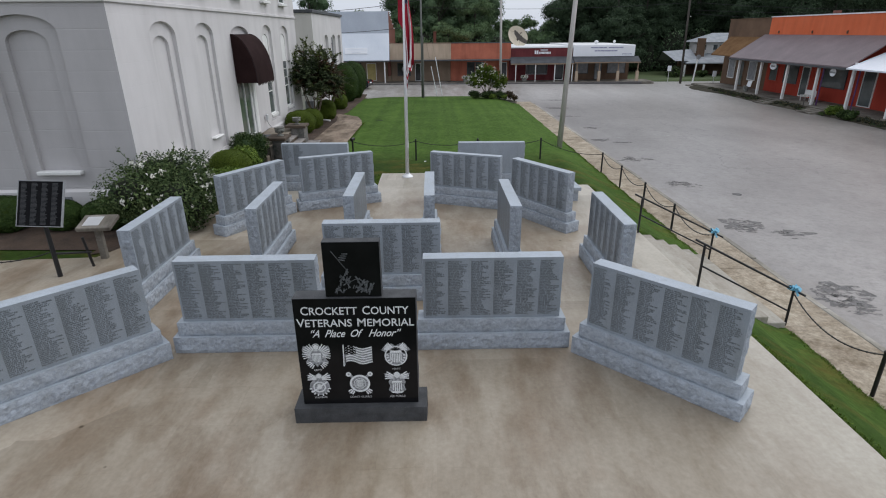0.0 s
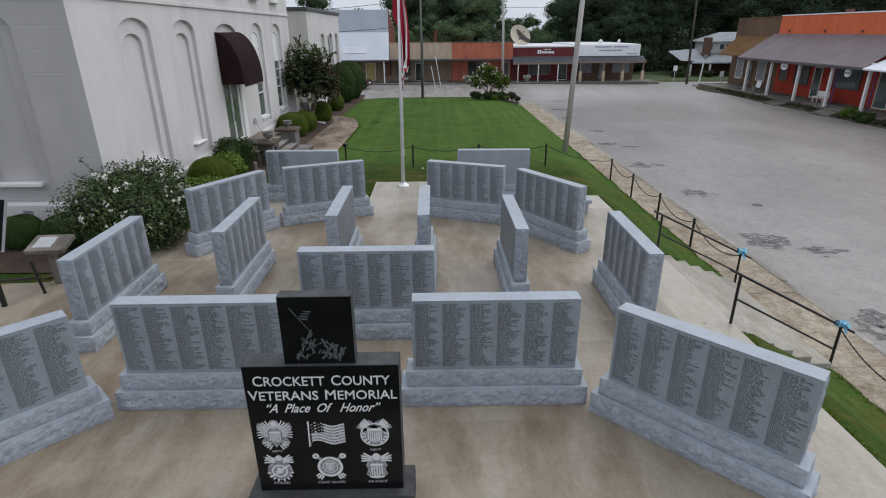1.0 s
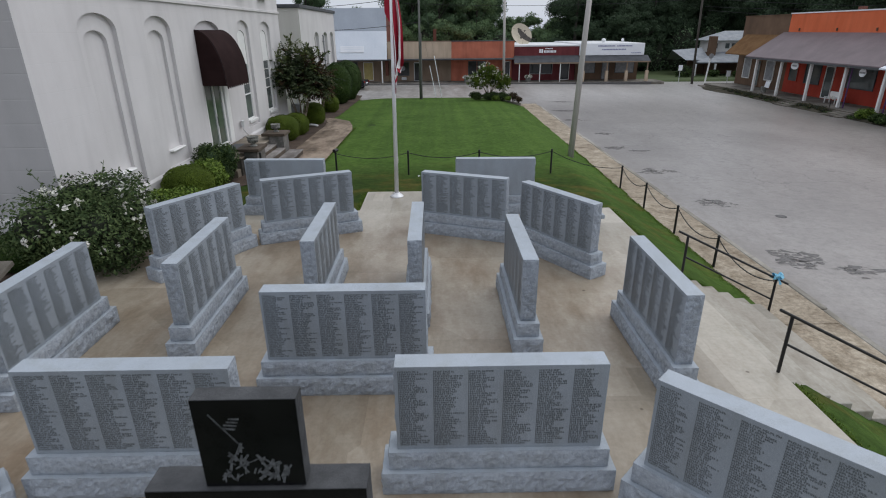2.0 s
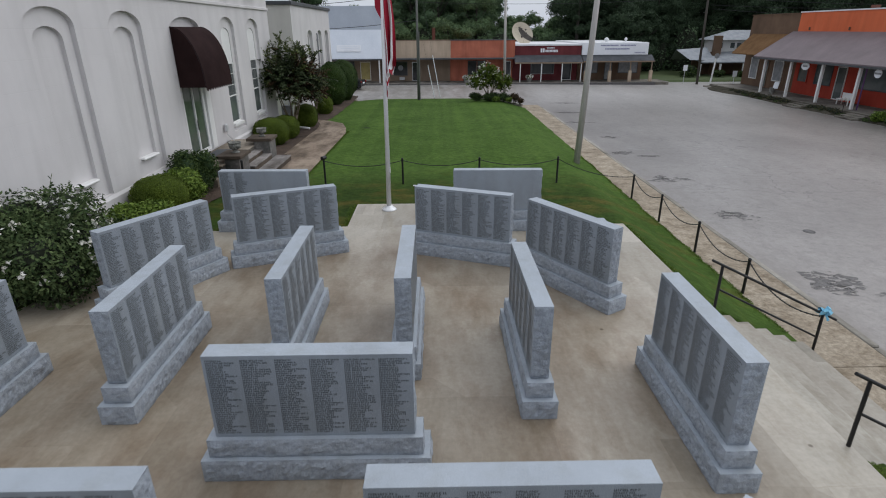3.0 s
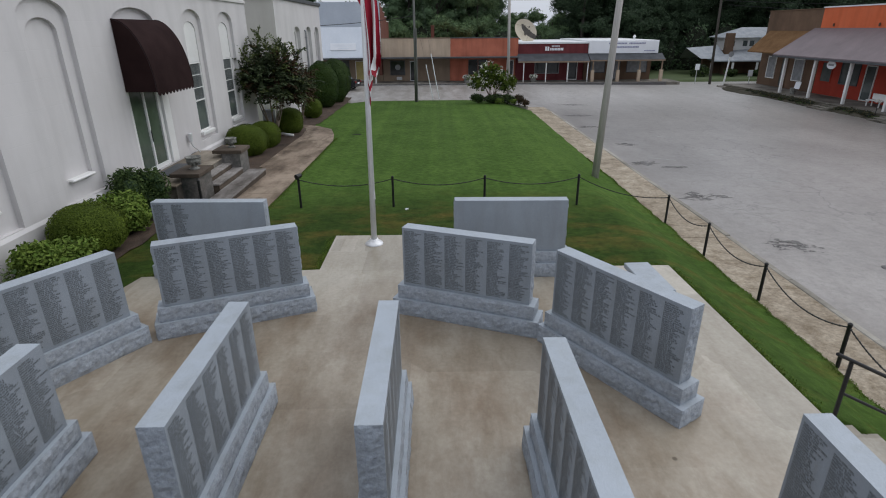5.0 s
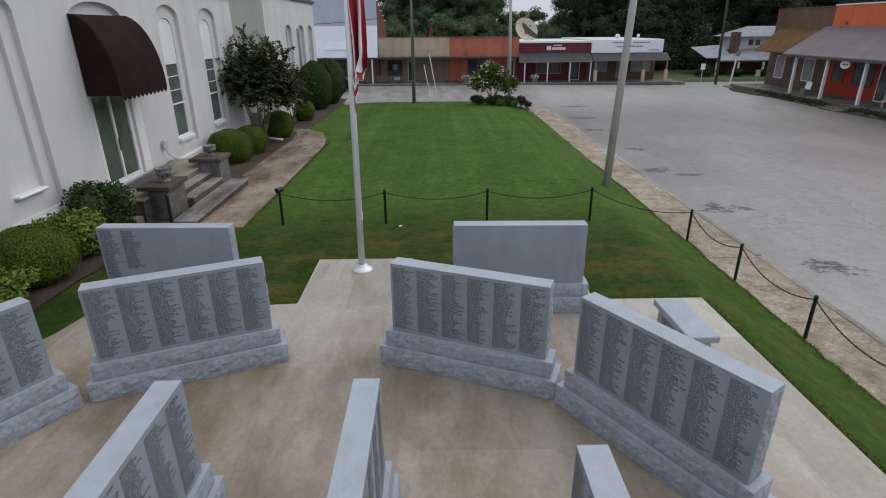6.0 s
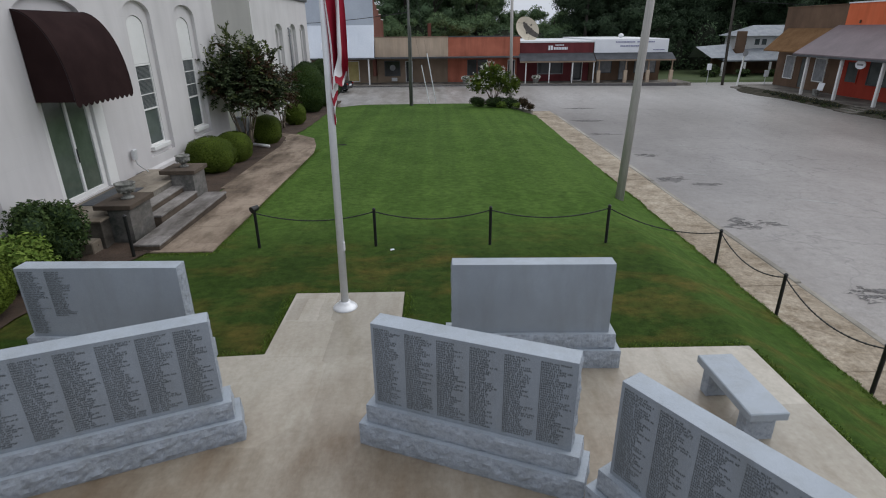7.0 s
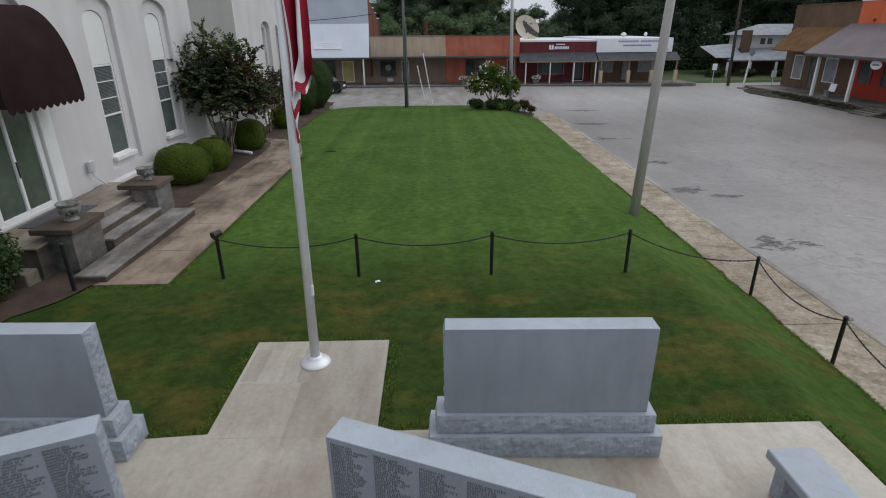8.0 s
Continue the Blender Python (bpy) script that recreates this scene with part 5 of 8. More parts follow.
def lamp_knob():
    root = thing("spotlight", pose(-3.44, 23.1, lawn_z(-3.44, 23.1) + 0.90), "small black spotlight head on a fence post", "spotlight")
    b = Build()
    b.cyl((-0.03, -0.08, 0.035), (0.06, 0.07, 0.055), 0.075, 0.06, 12)
    b.cyl((0, 0, -0.04), (0, 0, 0.03), 0.02, 0.02, 8)
    part("head", b, M_BLACKIRON, root)


lamp_knob()


def handrail(y, z_top):
    """A sloping two-bar rail from the slab edge down to the pavement."""
    root = thing("handrail", Matrix(), "black iron handrail sloping down beside the stair", "handrail", "stair handrails")
    x0, x1 = 5.36, 7.38
    zb0, zb1 = slab_z(y), -0.78
    t0, t1 = zb0 + 0.93, zb1 + 0.83
    part("post", Build().cyl((x0, y, zb0 - 0.1), (x0, y, t0), 0.026, 0.026, 10), M_BLACKIRON, root)
    part("post", Build().cyl((x1, y, zb1 - 0.1), (x1, y, t1), 0.026, 0.026, 10), M_BLACKIRON, root)
    sl = (t1 - t0) / (x1 - x0)
    part("top_rail", Build().cyl((x0 - 0.2, y, t0 - 0.2 * sl + 0.02), (x1 + 0.27, y, t1 + 0.27 * sl + 0.02), 0.023, 0.023, 10), M_BLACKIRON, root)
    part("lower_rail", Build().cyl((x0, y, t0 - 0.44), (x1, y, t1 - 0.47), 0.019, 0.019, 10), M_BLACKIRON, root)
    bow = thing("ribbon_bow", pose(x1, y, t1 + 0.05), "pale blue ribbon bow tied on the handrail end", "ribbon", "ribbon bows")
    b = Build()
    rnd = random.Random(int(y))
    for k in range(9):
        a = 2 * math.pi * k / 9 + rnd.random() * 0.5
        e = Vector((math.cos(a), math.sin(a), 0.35 * rnd.random() + (0.25 if k % 3 == 0 else -0.1)))
        w = Vector((-math.sin(a), math.cos(a), 0.5)) * 0.03
        L = 0.09 + 0.06 * rnd.random()
        p = [Vector((0, 0, 0)), e * L * 0.6 + Vector((0, 0, 0.05)), e * L, e * L * 0.55 - Vector((0, 0, 0.035))]
        for s, t in zip(p, p[1:] + p[:1]):
            b.poly(tuple(s - w), tuple(t - w), tuple(t + w), tuple(s + w))
    b.ball((0, 0, 0.0), (0.035, 0.035, 0.035), 8, 6)
    part("loops", b, M_BOW, bow)
    b = Build()
    for sx in (-1, 1):
        b.poly((0, sx * 0.02, 0), (0.04, sx * 0.02, -0.02), (0.10, sx * 0.07, -0.13), (0.05, sx * 0.07, -0.15))
    part("tails", b, M_BOW, bow)


handrail(13.35, 0)
handrail(9.92, 0)


# ---- the white building ----
FX, CY = -8.32, 15.25


def arc(c, half, zs, rise, n=14):
    return [(c - half * math.cos(math.pi * i / n), zs + rise * math.sin(math.pi * i / n)) for i in range(n + 1)]


def bay_faces(b, c, half, zb, zs, rise, z0, z1, to3, depth, inner=None, depth2=0.0):
    """Wall face round one arched recess from z0 to z1, its reveal, and the recess face with a second, smaller arch in it."""
    o = arc(c, half, zs, rise)
    n = len(o)
    for i in range(n - 1):
        b.poly(to3(*o[i], 0), to3(*o[i + 1], 0), to3(o[i + 1][0], z1, 0), to3(o[i][0], z1, 0))
    b.poly(to3(c - half, z0, 0), to3(c + half, z0, 0), to3(c + half, zb, 0), to3(c - half, zb, 0))
    ring = [(c - half, zb)] + o + [(c + half, zb)]
    for i in range(len(ring)):
        p, q = ring[i], ring[(i + 1) % len(ring)]
        b.poly(to3(*p, 0), to3(*q, 0), to3(*q, depth), to3(*p, depth))
    if inner is None:
        b.add([to3(*p, depth) for p in ring], [tuple(range(len(ring)))])
        return
    h2, zb2, zs2, r2 = inner
    i2 = arc(c, h2, zs2, r2)
    ring2 = [(c - h2, zb2)] + i2 + [(c + h2, zb2)]
    for i in range(len(ring) - 1):
        p, q, s, t = ring[i], ring[i + 1], ring2[i + 1], ring2[i]
        b.poly(to3(*p, depth), to3(*q, depth), to3(*s, depth), to3(*t, depth))
    b.poly(to3(*ring[-1], depth), to3(*ring[0], depth), to3(*ring2[0], depth), to3(*ring2[-1], depth))
    for i in range(len(ring2)):
        p, q = ring2[i], ring2[(i + 1) % len(ring2)]
        b.poly(to3(*p, depth), to3(*q, depth), to3(*q, depth + depth2), to3(*p, depth + depth2))
    b.add([to3(*p, depth + depth2) for p in ring2], [tuple(range(len(ring2)))])


def sash_window(parent, y, x, z0, z1, half, panel_top=None):
    """A white sash window with two lights and glazing bars, in a wall that faces +x."""
    w = thing("window", Matrix(), "", "")
    w.parent = parent
    f = 0.055
    b = Build()
    for ya, yb, za, zb in ((y - half, y - half + f, z0, z1), (y + half - f, y + half, z0, z1), (y - half + f, y + half - f, z0, z0 + f), (y - half + f, y + half - f, z1 - f, z1)):
        b.box(x - 0.03, x + 0.035, ya, yb, za, zb, 0.006)
    zm = (z0 + z1) / 2 - 0.12
    b.box(x - 0.02, x + 0.03, y - half + f, y + half - f, zm - 0.025, zm + 0.025, 0.005)
    for k in (1, 2):
        zz = zm + (z1 - zm) * k / 3
        b.box(x - 0.01, x + 0.02, y - half + f, y + half - f, zz - 0.012, zz + 0.012)
    part("window_frame", b, M_WHITETRIM, w)
    part("pane", Build().box(x - 0.012, x - 0.004, y - half + f, y + half - f, z0 + f, z1 - f), M_GLASS, w)
    b = Build()
    zz = zm + 0.03
    while zz < z1 - f - 0.02:
        b.poly((x - 0.002, y - half + f + 0.01, zz), (x - 0.002, y + half - f - 0.01, zz), (x + 0.008, y + half - f - 0.01, zz + 0.018), (x + 0.008, y - half + f + 0.01, zz + 0.018))
        zz += 0.036
    part("blind", b, M_BLIND, w, "grey slatted blind")
    part("window_sill", Build().box(x - 0.03, x + 0.19, y - half - 0.08, y + half + 0.08, z0 - 0.13, z0 - 0.003, 0.012), M_WHITETRIM, w)
    return w


def white_building():
    root = thing("office_building", Matrix(), "white painted masonry building with tall arched bays", "building")
    ztop, zstr = 9.4, 5.86
    f3 = lambda a, z, d: (FX - d, a, z)
    b = Build()
    bays = [(18.18, 0.875, "blind"), (21.42, 0.87, "blind"), (25.38, 1.22, "door"), (29.48, 0.83, "window"), (32.87, 0.86, "window")]
    y = CY
    zlo = -0.6
    for c, h, kind in bays:
        b.poly(f3(y, zlo, 0), f3(c - h, zlo, 0), f3(c - h, zstr, 0), f3(y, zstr, 0))
        if kind == "door":
            bay_faces(b, c, h, 0.62, 4.95, 0.40, zlo, zstr, f3, 0.16)
        else:
            bay_faces(b, c, h, 0.84, 5.03, 0.40, zlo, zstr, f3, 0.12, (0.50 if kind == "window" else 0.53, 1.36 if kind == "blind" else 1.12, 4.72, 0.30), 0.10)
        y = c + h
    b.poly(f3(y, zlo, 0), f3(35.72, zlo, 0), f3(35.72, zstr, 0), f3(y, zstr, 0))
    b.poly(f3(CY, zstr, 0), f3(35.72, zstr, 0), f3(35.72, ztop, 0), f3(CY, ztop, 0))
    b.poly((FX, 35.72, zlo), (FX - 14, 35.72, zlo), (FX - 14, 35.72, ztop), (FX, 35.72, ztop))
    part("front_wall", b, M_WHITEWALL, root)
    # end wall
    g3 = lambda a, z, d: (a, CY + d, z)
    b = Build()
    x = -22.0
    for c in (-17.2, -13.9, -10.62):
        h = 0.94
        b.poly(g3(x, zlo, 0), g3(c - h, zlo, 0), g3(c - h, zstr, 0), g3(x, zstr, 0))
        bay_faces(b, c, h, 0.98, 5.13, 0.43, zlo, zstr, g3, 0.14, (0.56, 1.46, 4.86, 0.33), 0.12)
        x = c + h
    b.poly(g3(x, zlo, 0), g3(FX, zlo, 0), g3(FX, zstr, 0), g3(x, zstr, 0))
    b.poly(g3(-22, zstr, 0), g3(FX, zstr, 0), g3(FX, ztop, 0), g3(-22, ztop, 0))
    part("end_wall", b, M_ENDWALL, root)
    part("roof", Build().box(-22, FX, CY, 35.72, ztop - 0.3, ztop - 0.1), M_DARKTRIM, root)
    # string course, plinth, cornice
    b = Build()
    b.box(FX, FX + 0.07, CY - 0.07, 35.72, zstr - 0.02, zstr + 0.10, 0.015)
    b.box(-22, FX, CY - 0.07, CY, zstr - 0.02, zstr + 0.10, 0.015)
    part("string_course", b, M_WHITEWALL, root)
    b = Build()
    for ya, yb, zp in ((CY - 0.06, 24.1, 0.82), (26.75, 35.72, 0.56)):
        b.add([(FX, ya, -0.5), (FX + 0.06, ya, -0.5), (FX + 0.06, ya, zp - 0.08), (FX, ya, zp), (FX, yb, -0.5), (FX + 0.06, yb, -0.5), (FX + 0.06, yb, zp - 0.08), (FX, yb, zp)],
              [(0, 1, 2, 3), (7, 6, 5, 4), (1, 5, 6, 2), (2, 6, 7, 3)])
    b.add([(-22, CY, -0.5), (-22, CY - 0.06, -0.5), (-22, CY - 0.06, 0.88), (-22, CY, 0.96), (FX + 0.06, CY, -0.5), (FX + 0.06, CY - 0.06, -0.5), (FX + 0.06, CY - 0.06, 0.88), (FX + 0.06, CY, 0.96)],
          [(0, 1, 2, 3), (7, 6, 5, 4), (1, 5, 6, 2), (2, 6, 7, 3)])
    part("plinth", b, M_WHITEWALL, root)
    part("cornice", Build().box(-22, FX + 0.3, CY - 0.3, 35.72, ztop, ztop + 0.35, 0.03), M_WHITETRIM, root)
    # upper storey windows
    for yy in (18.18, 21.42, 25.38, 29.48, 32.87):
        w = sash_window(root, yy, FX + 0.03, 6.55, 8.3, 0.55)
        w["label"] = "upper floor sash window"
    # blind bay sills
    for yy, hw in ((18.18, 0.36), (21.42, 0.42)):
        part("window_sill", Build().box(FX - 0.2, FX + 0.02, yy - hw - 0.05, yy + hw + 0.05, 1.30, 1.37, 0.025), M_WHITETRIM, root)
    for xx in (-17.2, -13.9, -10.62):
        part("window_sill", Build().box(xx - 0.62, xx + 0.62, CY - 0.03, CY + 0.2, 1.36, 1.47, 0.02), M_WHITETRIM, root)
    # glazed windows and white arched panels above them
    for yy in (29.48, 32.87):
        sash_window(root, yy, FX - 0.17, 1.13, 3.62, 0.5)
        b = Build()
        b.prism([(yy - 0.5, 3.63)] + arc(yy, 0.5, 4.70, 0.30) + [(yy + 0.5, 3.63)], 0.05, "x", FX - 0.2)
        part("arch_panel", b, M_WHITETRIM, root, "white panel filling the window arch")
    # glazed door pair
    d = thing("door", Matrix(), "", "")
    d.parent = root
    d["label"] = "pair of green tinted glass doors"
    x = FX - 0.10
    b = Build()
    for ya, yb, za, zb in ((24.2, 24.36, 0.62, 3.5), (25.95, 26.12, 0.62, 3.5), (25.12, 25.2, 0.72, 3.5), (24.36, 25.95, 0.62, 0.74), (24.36, 25.95, 3.3, 3.42)):
        b.box(x - 0.03, x + 0.05, ya, yb, za, zb, 0.008)
    b.box(x - 0.02, x + 0.12, 26.15, 26.58, 0.62, 4.9, 0.01)
    part("door_frame", b, M_WHITETRIM, d)
    part("pane", Build().box(x - 0.01, x, 24.36, 25.12, 0.74, 3.3), M_DOORGLASS, d)
    part("pane", Build().box(x - 0.01, x, 25.2, 25.95, 0.74, 3.3), M_DOORGLASS, d)
    part("handle", Build().cyl((x + 0.07, 25.15, 1.5), (x + 0.07, 25.15, 1.85), 0.015), M_BLACKIRON, d)
    # vents in the plinth and the oval relief under a blind bay
    for yy in (27.62,):
        part("vent", Build().box(FX + 0.05, FX + 0.075, yy - 0.2, yy + 0.2, 0.45, 0.62, 0.005), M_DARKTRIM, root)
    part("vent", Build().box(-10.63, -10.38, CY - 0.08, CY - 0.06, 0.52, 0.75, 0.005), M_BLIND, root)
    # electric meter
    b = Build()
    b.box(FX + 0.06, FX + 0.16, 27.35, 27.55, 1.05, 1.35, 0.02)
    b.tube([(FX + 0.1, 27.45, 1.05), (FX + 0.12, 27.5, 0.9), (FX + 0.25, 27.75, 0.62)], 0.02)
    part("meter_box", b, M_ALU, root, "small grey outlet box with conduit")
    return root


white_building()


def awning():
    root = thing("awning", Matrix(), "dark brown canvas awning with scalloped edge over the door", "awning")
    ya, yb = 24.12, 26.62
    prof = [(FX + 0.015 + 0.89 * math.sin(math.pi / 2 * t) ** 1.05, 3.10 + 1.93 * math.cos(math.pi / 2 * t) ** 0.92) for t in [i / 16 for i in range(17)]]
    b = Build()
    for (xa, za), (xb, zb) in zip(prof[:-1], prof[1:]):
        n = 8
        for k in range(n):
            y0, y1 = ya + (yb - ya) * k / n, ya + (yb - ya) * (k + 1) / n
            s0 = 0.012 * math.sin(math.pi * ((k % 2)))
            b.poly((xa, y0, za), (xb, y0, zb), (xb, y1, zb), (xa, y1, za))
    part("canopy", b, M_CANVAS, root, "", True)
    for f in (0.0, 1.0):
        part("seam_welt", Build().tube([(x + 0.003, ya + (yb - ya) * f, z + 0.003) for x, z in prof], 0.009, 5), M_CANVAS, root)
    for yy in (ya, yb):
        b = Build()
        for (xa, za), (xb, zb) in zip(prof[:-1], prof[1:]):
            b.poly((FX + 0.01, yy, za), (FX + 0.01, yy, zb), (xb, yy, zb), (xa, yy, za))
        part("side_panel", b, M_CANVAS, root)
    b = Build()
    xe, ze = prof[-1]
    for k in range(11):
        y0, y1 = ya + (yb - ya) * k / 11, ya + (yb - ya) * (k + 1) / 11
        pts = [(xe, y0, ze), (xe, y0, ze - 0.06)] + [(xe, y0 + (y1 - y0) * i / 6, ze - 0.06 - 0.075 * math.sin(math.pi * i / 6)) for i in range(1, 6)] + [(xe, y1, ze - 0.06), (xe, y1, ze)]
        b.poly(*pts)
    part("valance", b, M_CANVAS, root)
    for yy in (ya + 0.01, (ya + yb) / 2, yb - 0.01):
        part("frame_rib", Build().tube([(x - 0.012, yy, z - 0.012) for x, z in prof], 0.012, 5), M_DARKTRIM, root)


awning()


def entry_steps():
    root = thing("entry_steps", Matrix(), "weathered concrete entry steps and landing", "steps")
    zg = lawn_z(-5, 25)
    # landing and steps: uprights in darker concretes than their tops
    part("landing", Build().box(FX + 0.07, -6.95, 23.15, 28.05, zg - 0.3, 0.56, 0.01), M_PED, root, "dark landing block")
    part("landing_top", Build().box(FX + 0.07, -6.93, 23.12, 28.07, 0.563, 0.61, 0.012), M_LANDING, root, "tan landing slab")
    part("side_ledge", Build().box(FX + 0.07, -7.0, 22.75, 23.115, zg - 0.3, 0.22, 0.02), M_LANDING, root)
    x0 = -6.949
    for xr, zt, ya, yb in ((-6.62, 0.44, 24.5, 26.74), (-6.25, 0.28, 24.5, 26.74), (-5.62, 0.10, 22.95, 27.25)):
        st = part("step", Build().box(x0, xr - 0.02, ya, yb, zg - 0.3, zt - 0.06, 0.01), M_CAP, root, "dark brown riser")
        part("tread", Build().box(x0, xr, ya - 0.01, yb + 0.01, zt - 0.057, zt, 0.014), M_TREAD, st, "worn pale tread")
        x0 = xr + 0.001
    part("doormat", Build().box(-8.1, -7.3, 24.3, 25.9, 0.613, 0.628, 0.004), M_ROOFGREY, root, "dark doormat")
    for ya, yb, xc in ((23.42, 24.56, -6.36), (26.68, 27.66, -6.22)):
        p = thing("pedestal", Matrix(), "stained concrete pedestal block with a slab cap beside the steps", "pedestal", "step pedestals")
        b = Build().rough(-6.945, xc - 0.09, ya + 0.07, yb - 0.07, zg - 0.3, 0.76, 0.008, 45 + ya)
        part("block", b, M_BLOCK, p)
        part("cap", Build().box(-7.22, xc, ya, yb, 0.764, 0.88, 0.012), M_CAP, p, "brown stained overhanging slab cap")
        u = thing("urn", pose(-6.72, (ya + yb) / 2 + 0.05, 0.88), "small grey cast stone garden urn", "urn", "garden urns")
        b = Build().lathe([(0.13, 0), (0.13, 0.03), (0.085, 0.05), (0.06, 0.085), (0.11, 0.12), (0.18, 0.19), (0.195, 0.26), (0.175, 0.29), (0.205, 0.31), (0.205, 0.335), (0.175, 0.335), (0.155, 0.27), (0.02, 0.25)], n=22)
        if ya < 25:
            b.v = [(1.12 * q[0], 1.12 * q[1], 1.12 * q[2]) for q in b.v]
        for k in range(11):
            a = 2 * math.pi * k / 11
            b.ball((0.165 * math.cos(a), 0.165 * math.sin(a), 0.19), (0.035, 0.035, 0.045), 7, 5)
        part("bowl", b, M_STONEURN, u, "", True)


entry_steps()


def second_building():
    root = thing("annex_building", Matrix(), "white masonry annex with narrow arched windows and dark coping", "building")
    X2, ya, yb, zt = -8.25, 40.5, 53.3, 6.32
    f3 = lambda a, z, d: (X2 - d, a, z)
    b = Build()
    y = ya
    for c in (45.45, 48.85, 51.6):
        h = 0.78
        b.poly(f3(y, -1, 0), f3(c - h, -1, 0), f3(c - h, zt, 0), f3(y, zt, 0))
        bay_faces(b, c, h, 0.9, 4.55, 0.35, -1, zt, f3, 0.20, (0.46, 1.2, 4.35, 0.28), 0.18)
        y = c + h
    b.poly(f3(y, -1, 0), f3(yb, -1, 0), f3(yb, zt, 0), f3(y, zt, 0))
    b.poly((-21, yb, -1), (X2, yb, -1), (X2, yb, zt), (-21, yb, zt))
    part("wall", b, M_WHITEWALL, root)
    part("end_wall", Build().poly((-21, ya, -1), (X2, ya, -1), (X2, ya, zt), (-21, ya, zt)), M_ANNEXEND, root)
    b = Build()
    b.box(-21, X2 + 0.12, ya - 0.12, yb + 0.1, zt, zt + 0.22, 0.02)
    part("coping", b, M_DARKTRIM, root, "dark grey coping")
    for c in (45.45, 48.85, 51.6):
        sash_window(root, c, X2 - 0.36, 1.2, 3.45, 0.46)
    b = Build().tube([(X2 + 0.02, 47.55, 4.68), (X2 + 0.09, 47.55, 4.6), (X2 + 0.09, 47.55, -0.8)], 0.055, 10)
    for z in (0.6, 2.4, 4.2):
        b.box(X2, X2 + 0.155, 47.48, 47.62, z, z + 0.05)
    part("downpipe", b, M_BLIND, root, "grey downpipe", True)
    # services in the alley between the two blocks
    a = thing("service_unit", pose(-8.0, 36.35, lawn_z(0, 36.3)), "grey service cabinet with conduits in the alley", "utility box")
    part("stand", Build().box(-0.22, 0.3, -0.2, 0.25, 0.0, 0.62, 0.02), M_DARKTRIM, a)
    part("cabinet", Build().box(-0.25, 0.28, -0.22, 0.22, 0.624, 1.25, 0.03), M_BLIND, a, "pale grey cabinet")
    b = Build()
    b.tube([(-0.1, 0, 1.25), (-0.1, 0.0, 1.9), (-0.3, 0.05, 2.2)], 0.03)
    b.tube([(0.15, 0, 1.25), (0.15, 0.0, 1.6)], 0.04)
    part("conduit", b, M_ALU, a)


second_building()


# ---- signs by the end wall ----
def stand_sign():
    root = thing("sign_stand", pose(-8.25, 11.0, slab_z(11.0), 0, 0, 0), "black framed honour-roll panel on an iron stand", "sign")
    m = pose(0.0, 0.05, 1.64, -24, 0, -6)
    part("panel", Build(m).box(-0.50, 0.50, -0.02, 0.02, -0.47, 0.47, 0.006), M_PANEL, root)
    b = Build(m)
    for x0, x1, z0, z1 in ((-0.512, -0.495, -0.487, 0.487), (0.495, 0.512, -0.487, 0.487), (-0.495, 0.495, -0.487, -0.47), (-0.495, 0.495, 0.47, 0.487)):
        b.box(x0, x1, -0.03, 0.03, z0, z1, 0.005)
    part("frame", b, M_BLIND, root, "thin grey metal frame")
    rnd = random.Random(3)
    for c in range(4):
        b = Build(m)
        for r in range(34):
            w = 0.10 + 0.05 * rnd.random()
            xa, zz = -0.44 + 0.232 * c, 0.43 - 0.0262 * r
            b.poly((xa, -0.0215, zz - 0.008), (xa + w, -0.0215, zz - 0.008), (xa + w, -0.0215, zz + 0.006), (xa, -0.0215, zz + 0.006))
        part("print_column", b, M_PANELBARS, root, "dim grey column of small print")
    part("post", Build().cyl((0.02, -0.02, 0.0), (-0.06, 0.08, 1.3), 0.05, 0.045, 10), M_BLACKIRON, root)
    b = Build()
    b.cyl((0.42, 0.55, -0.02), (0.36, 0.5, 0.72), 0.03, 0.03, 8)
    b.cyl((0.45, 0.55, 0.34), (0.0, 0.02, 0.52), 0.026, 0.026, 8)
    part("back_brace", b, M_BLACKIRON, root)


def lectern_sign():
    root = thing("plaque_stand", pose(-7.85, 12.05, slab_z(12.0), 0, 0, 3), "low grey concrete plaque stand with a slanted top", "plaque")
    part("post", Build().box(-0.075, 0.075, -0.06, 0.06, -0.05, 0.78, 0.012), M_STEPS, root)
    m = pose(0.03, 0.0, 0.88, 16, 0, 0)
    part("top", Build(m).box(-0.38, 0.38, -0.28, 0.28, -0.05, 0.05, 0.015), M_STEPS, root)
    part("plate", Build(m).box(-0.26, 0.10, -0.18, 0.18, 0.051, 0.058, 0.002), M_ALU, root, "pale metal plate")


stand_sign()
lectern_sign()


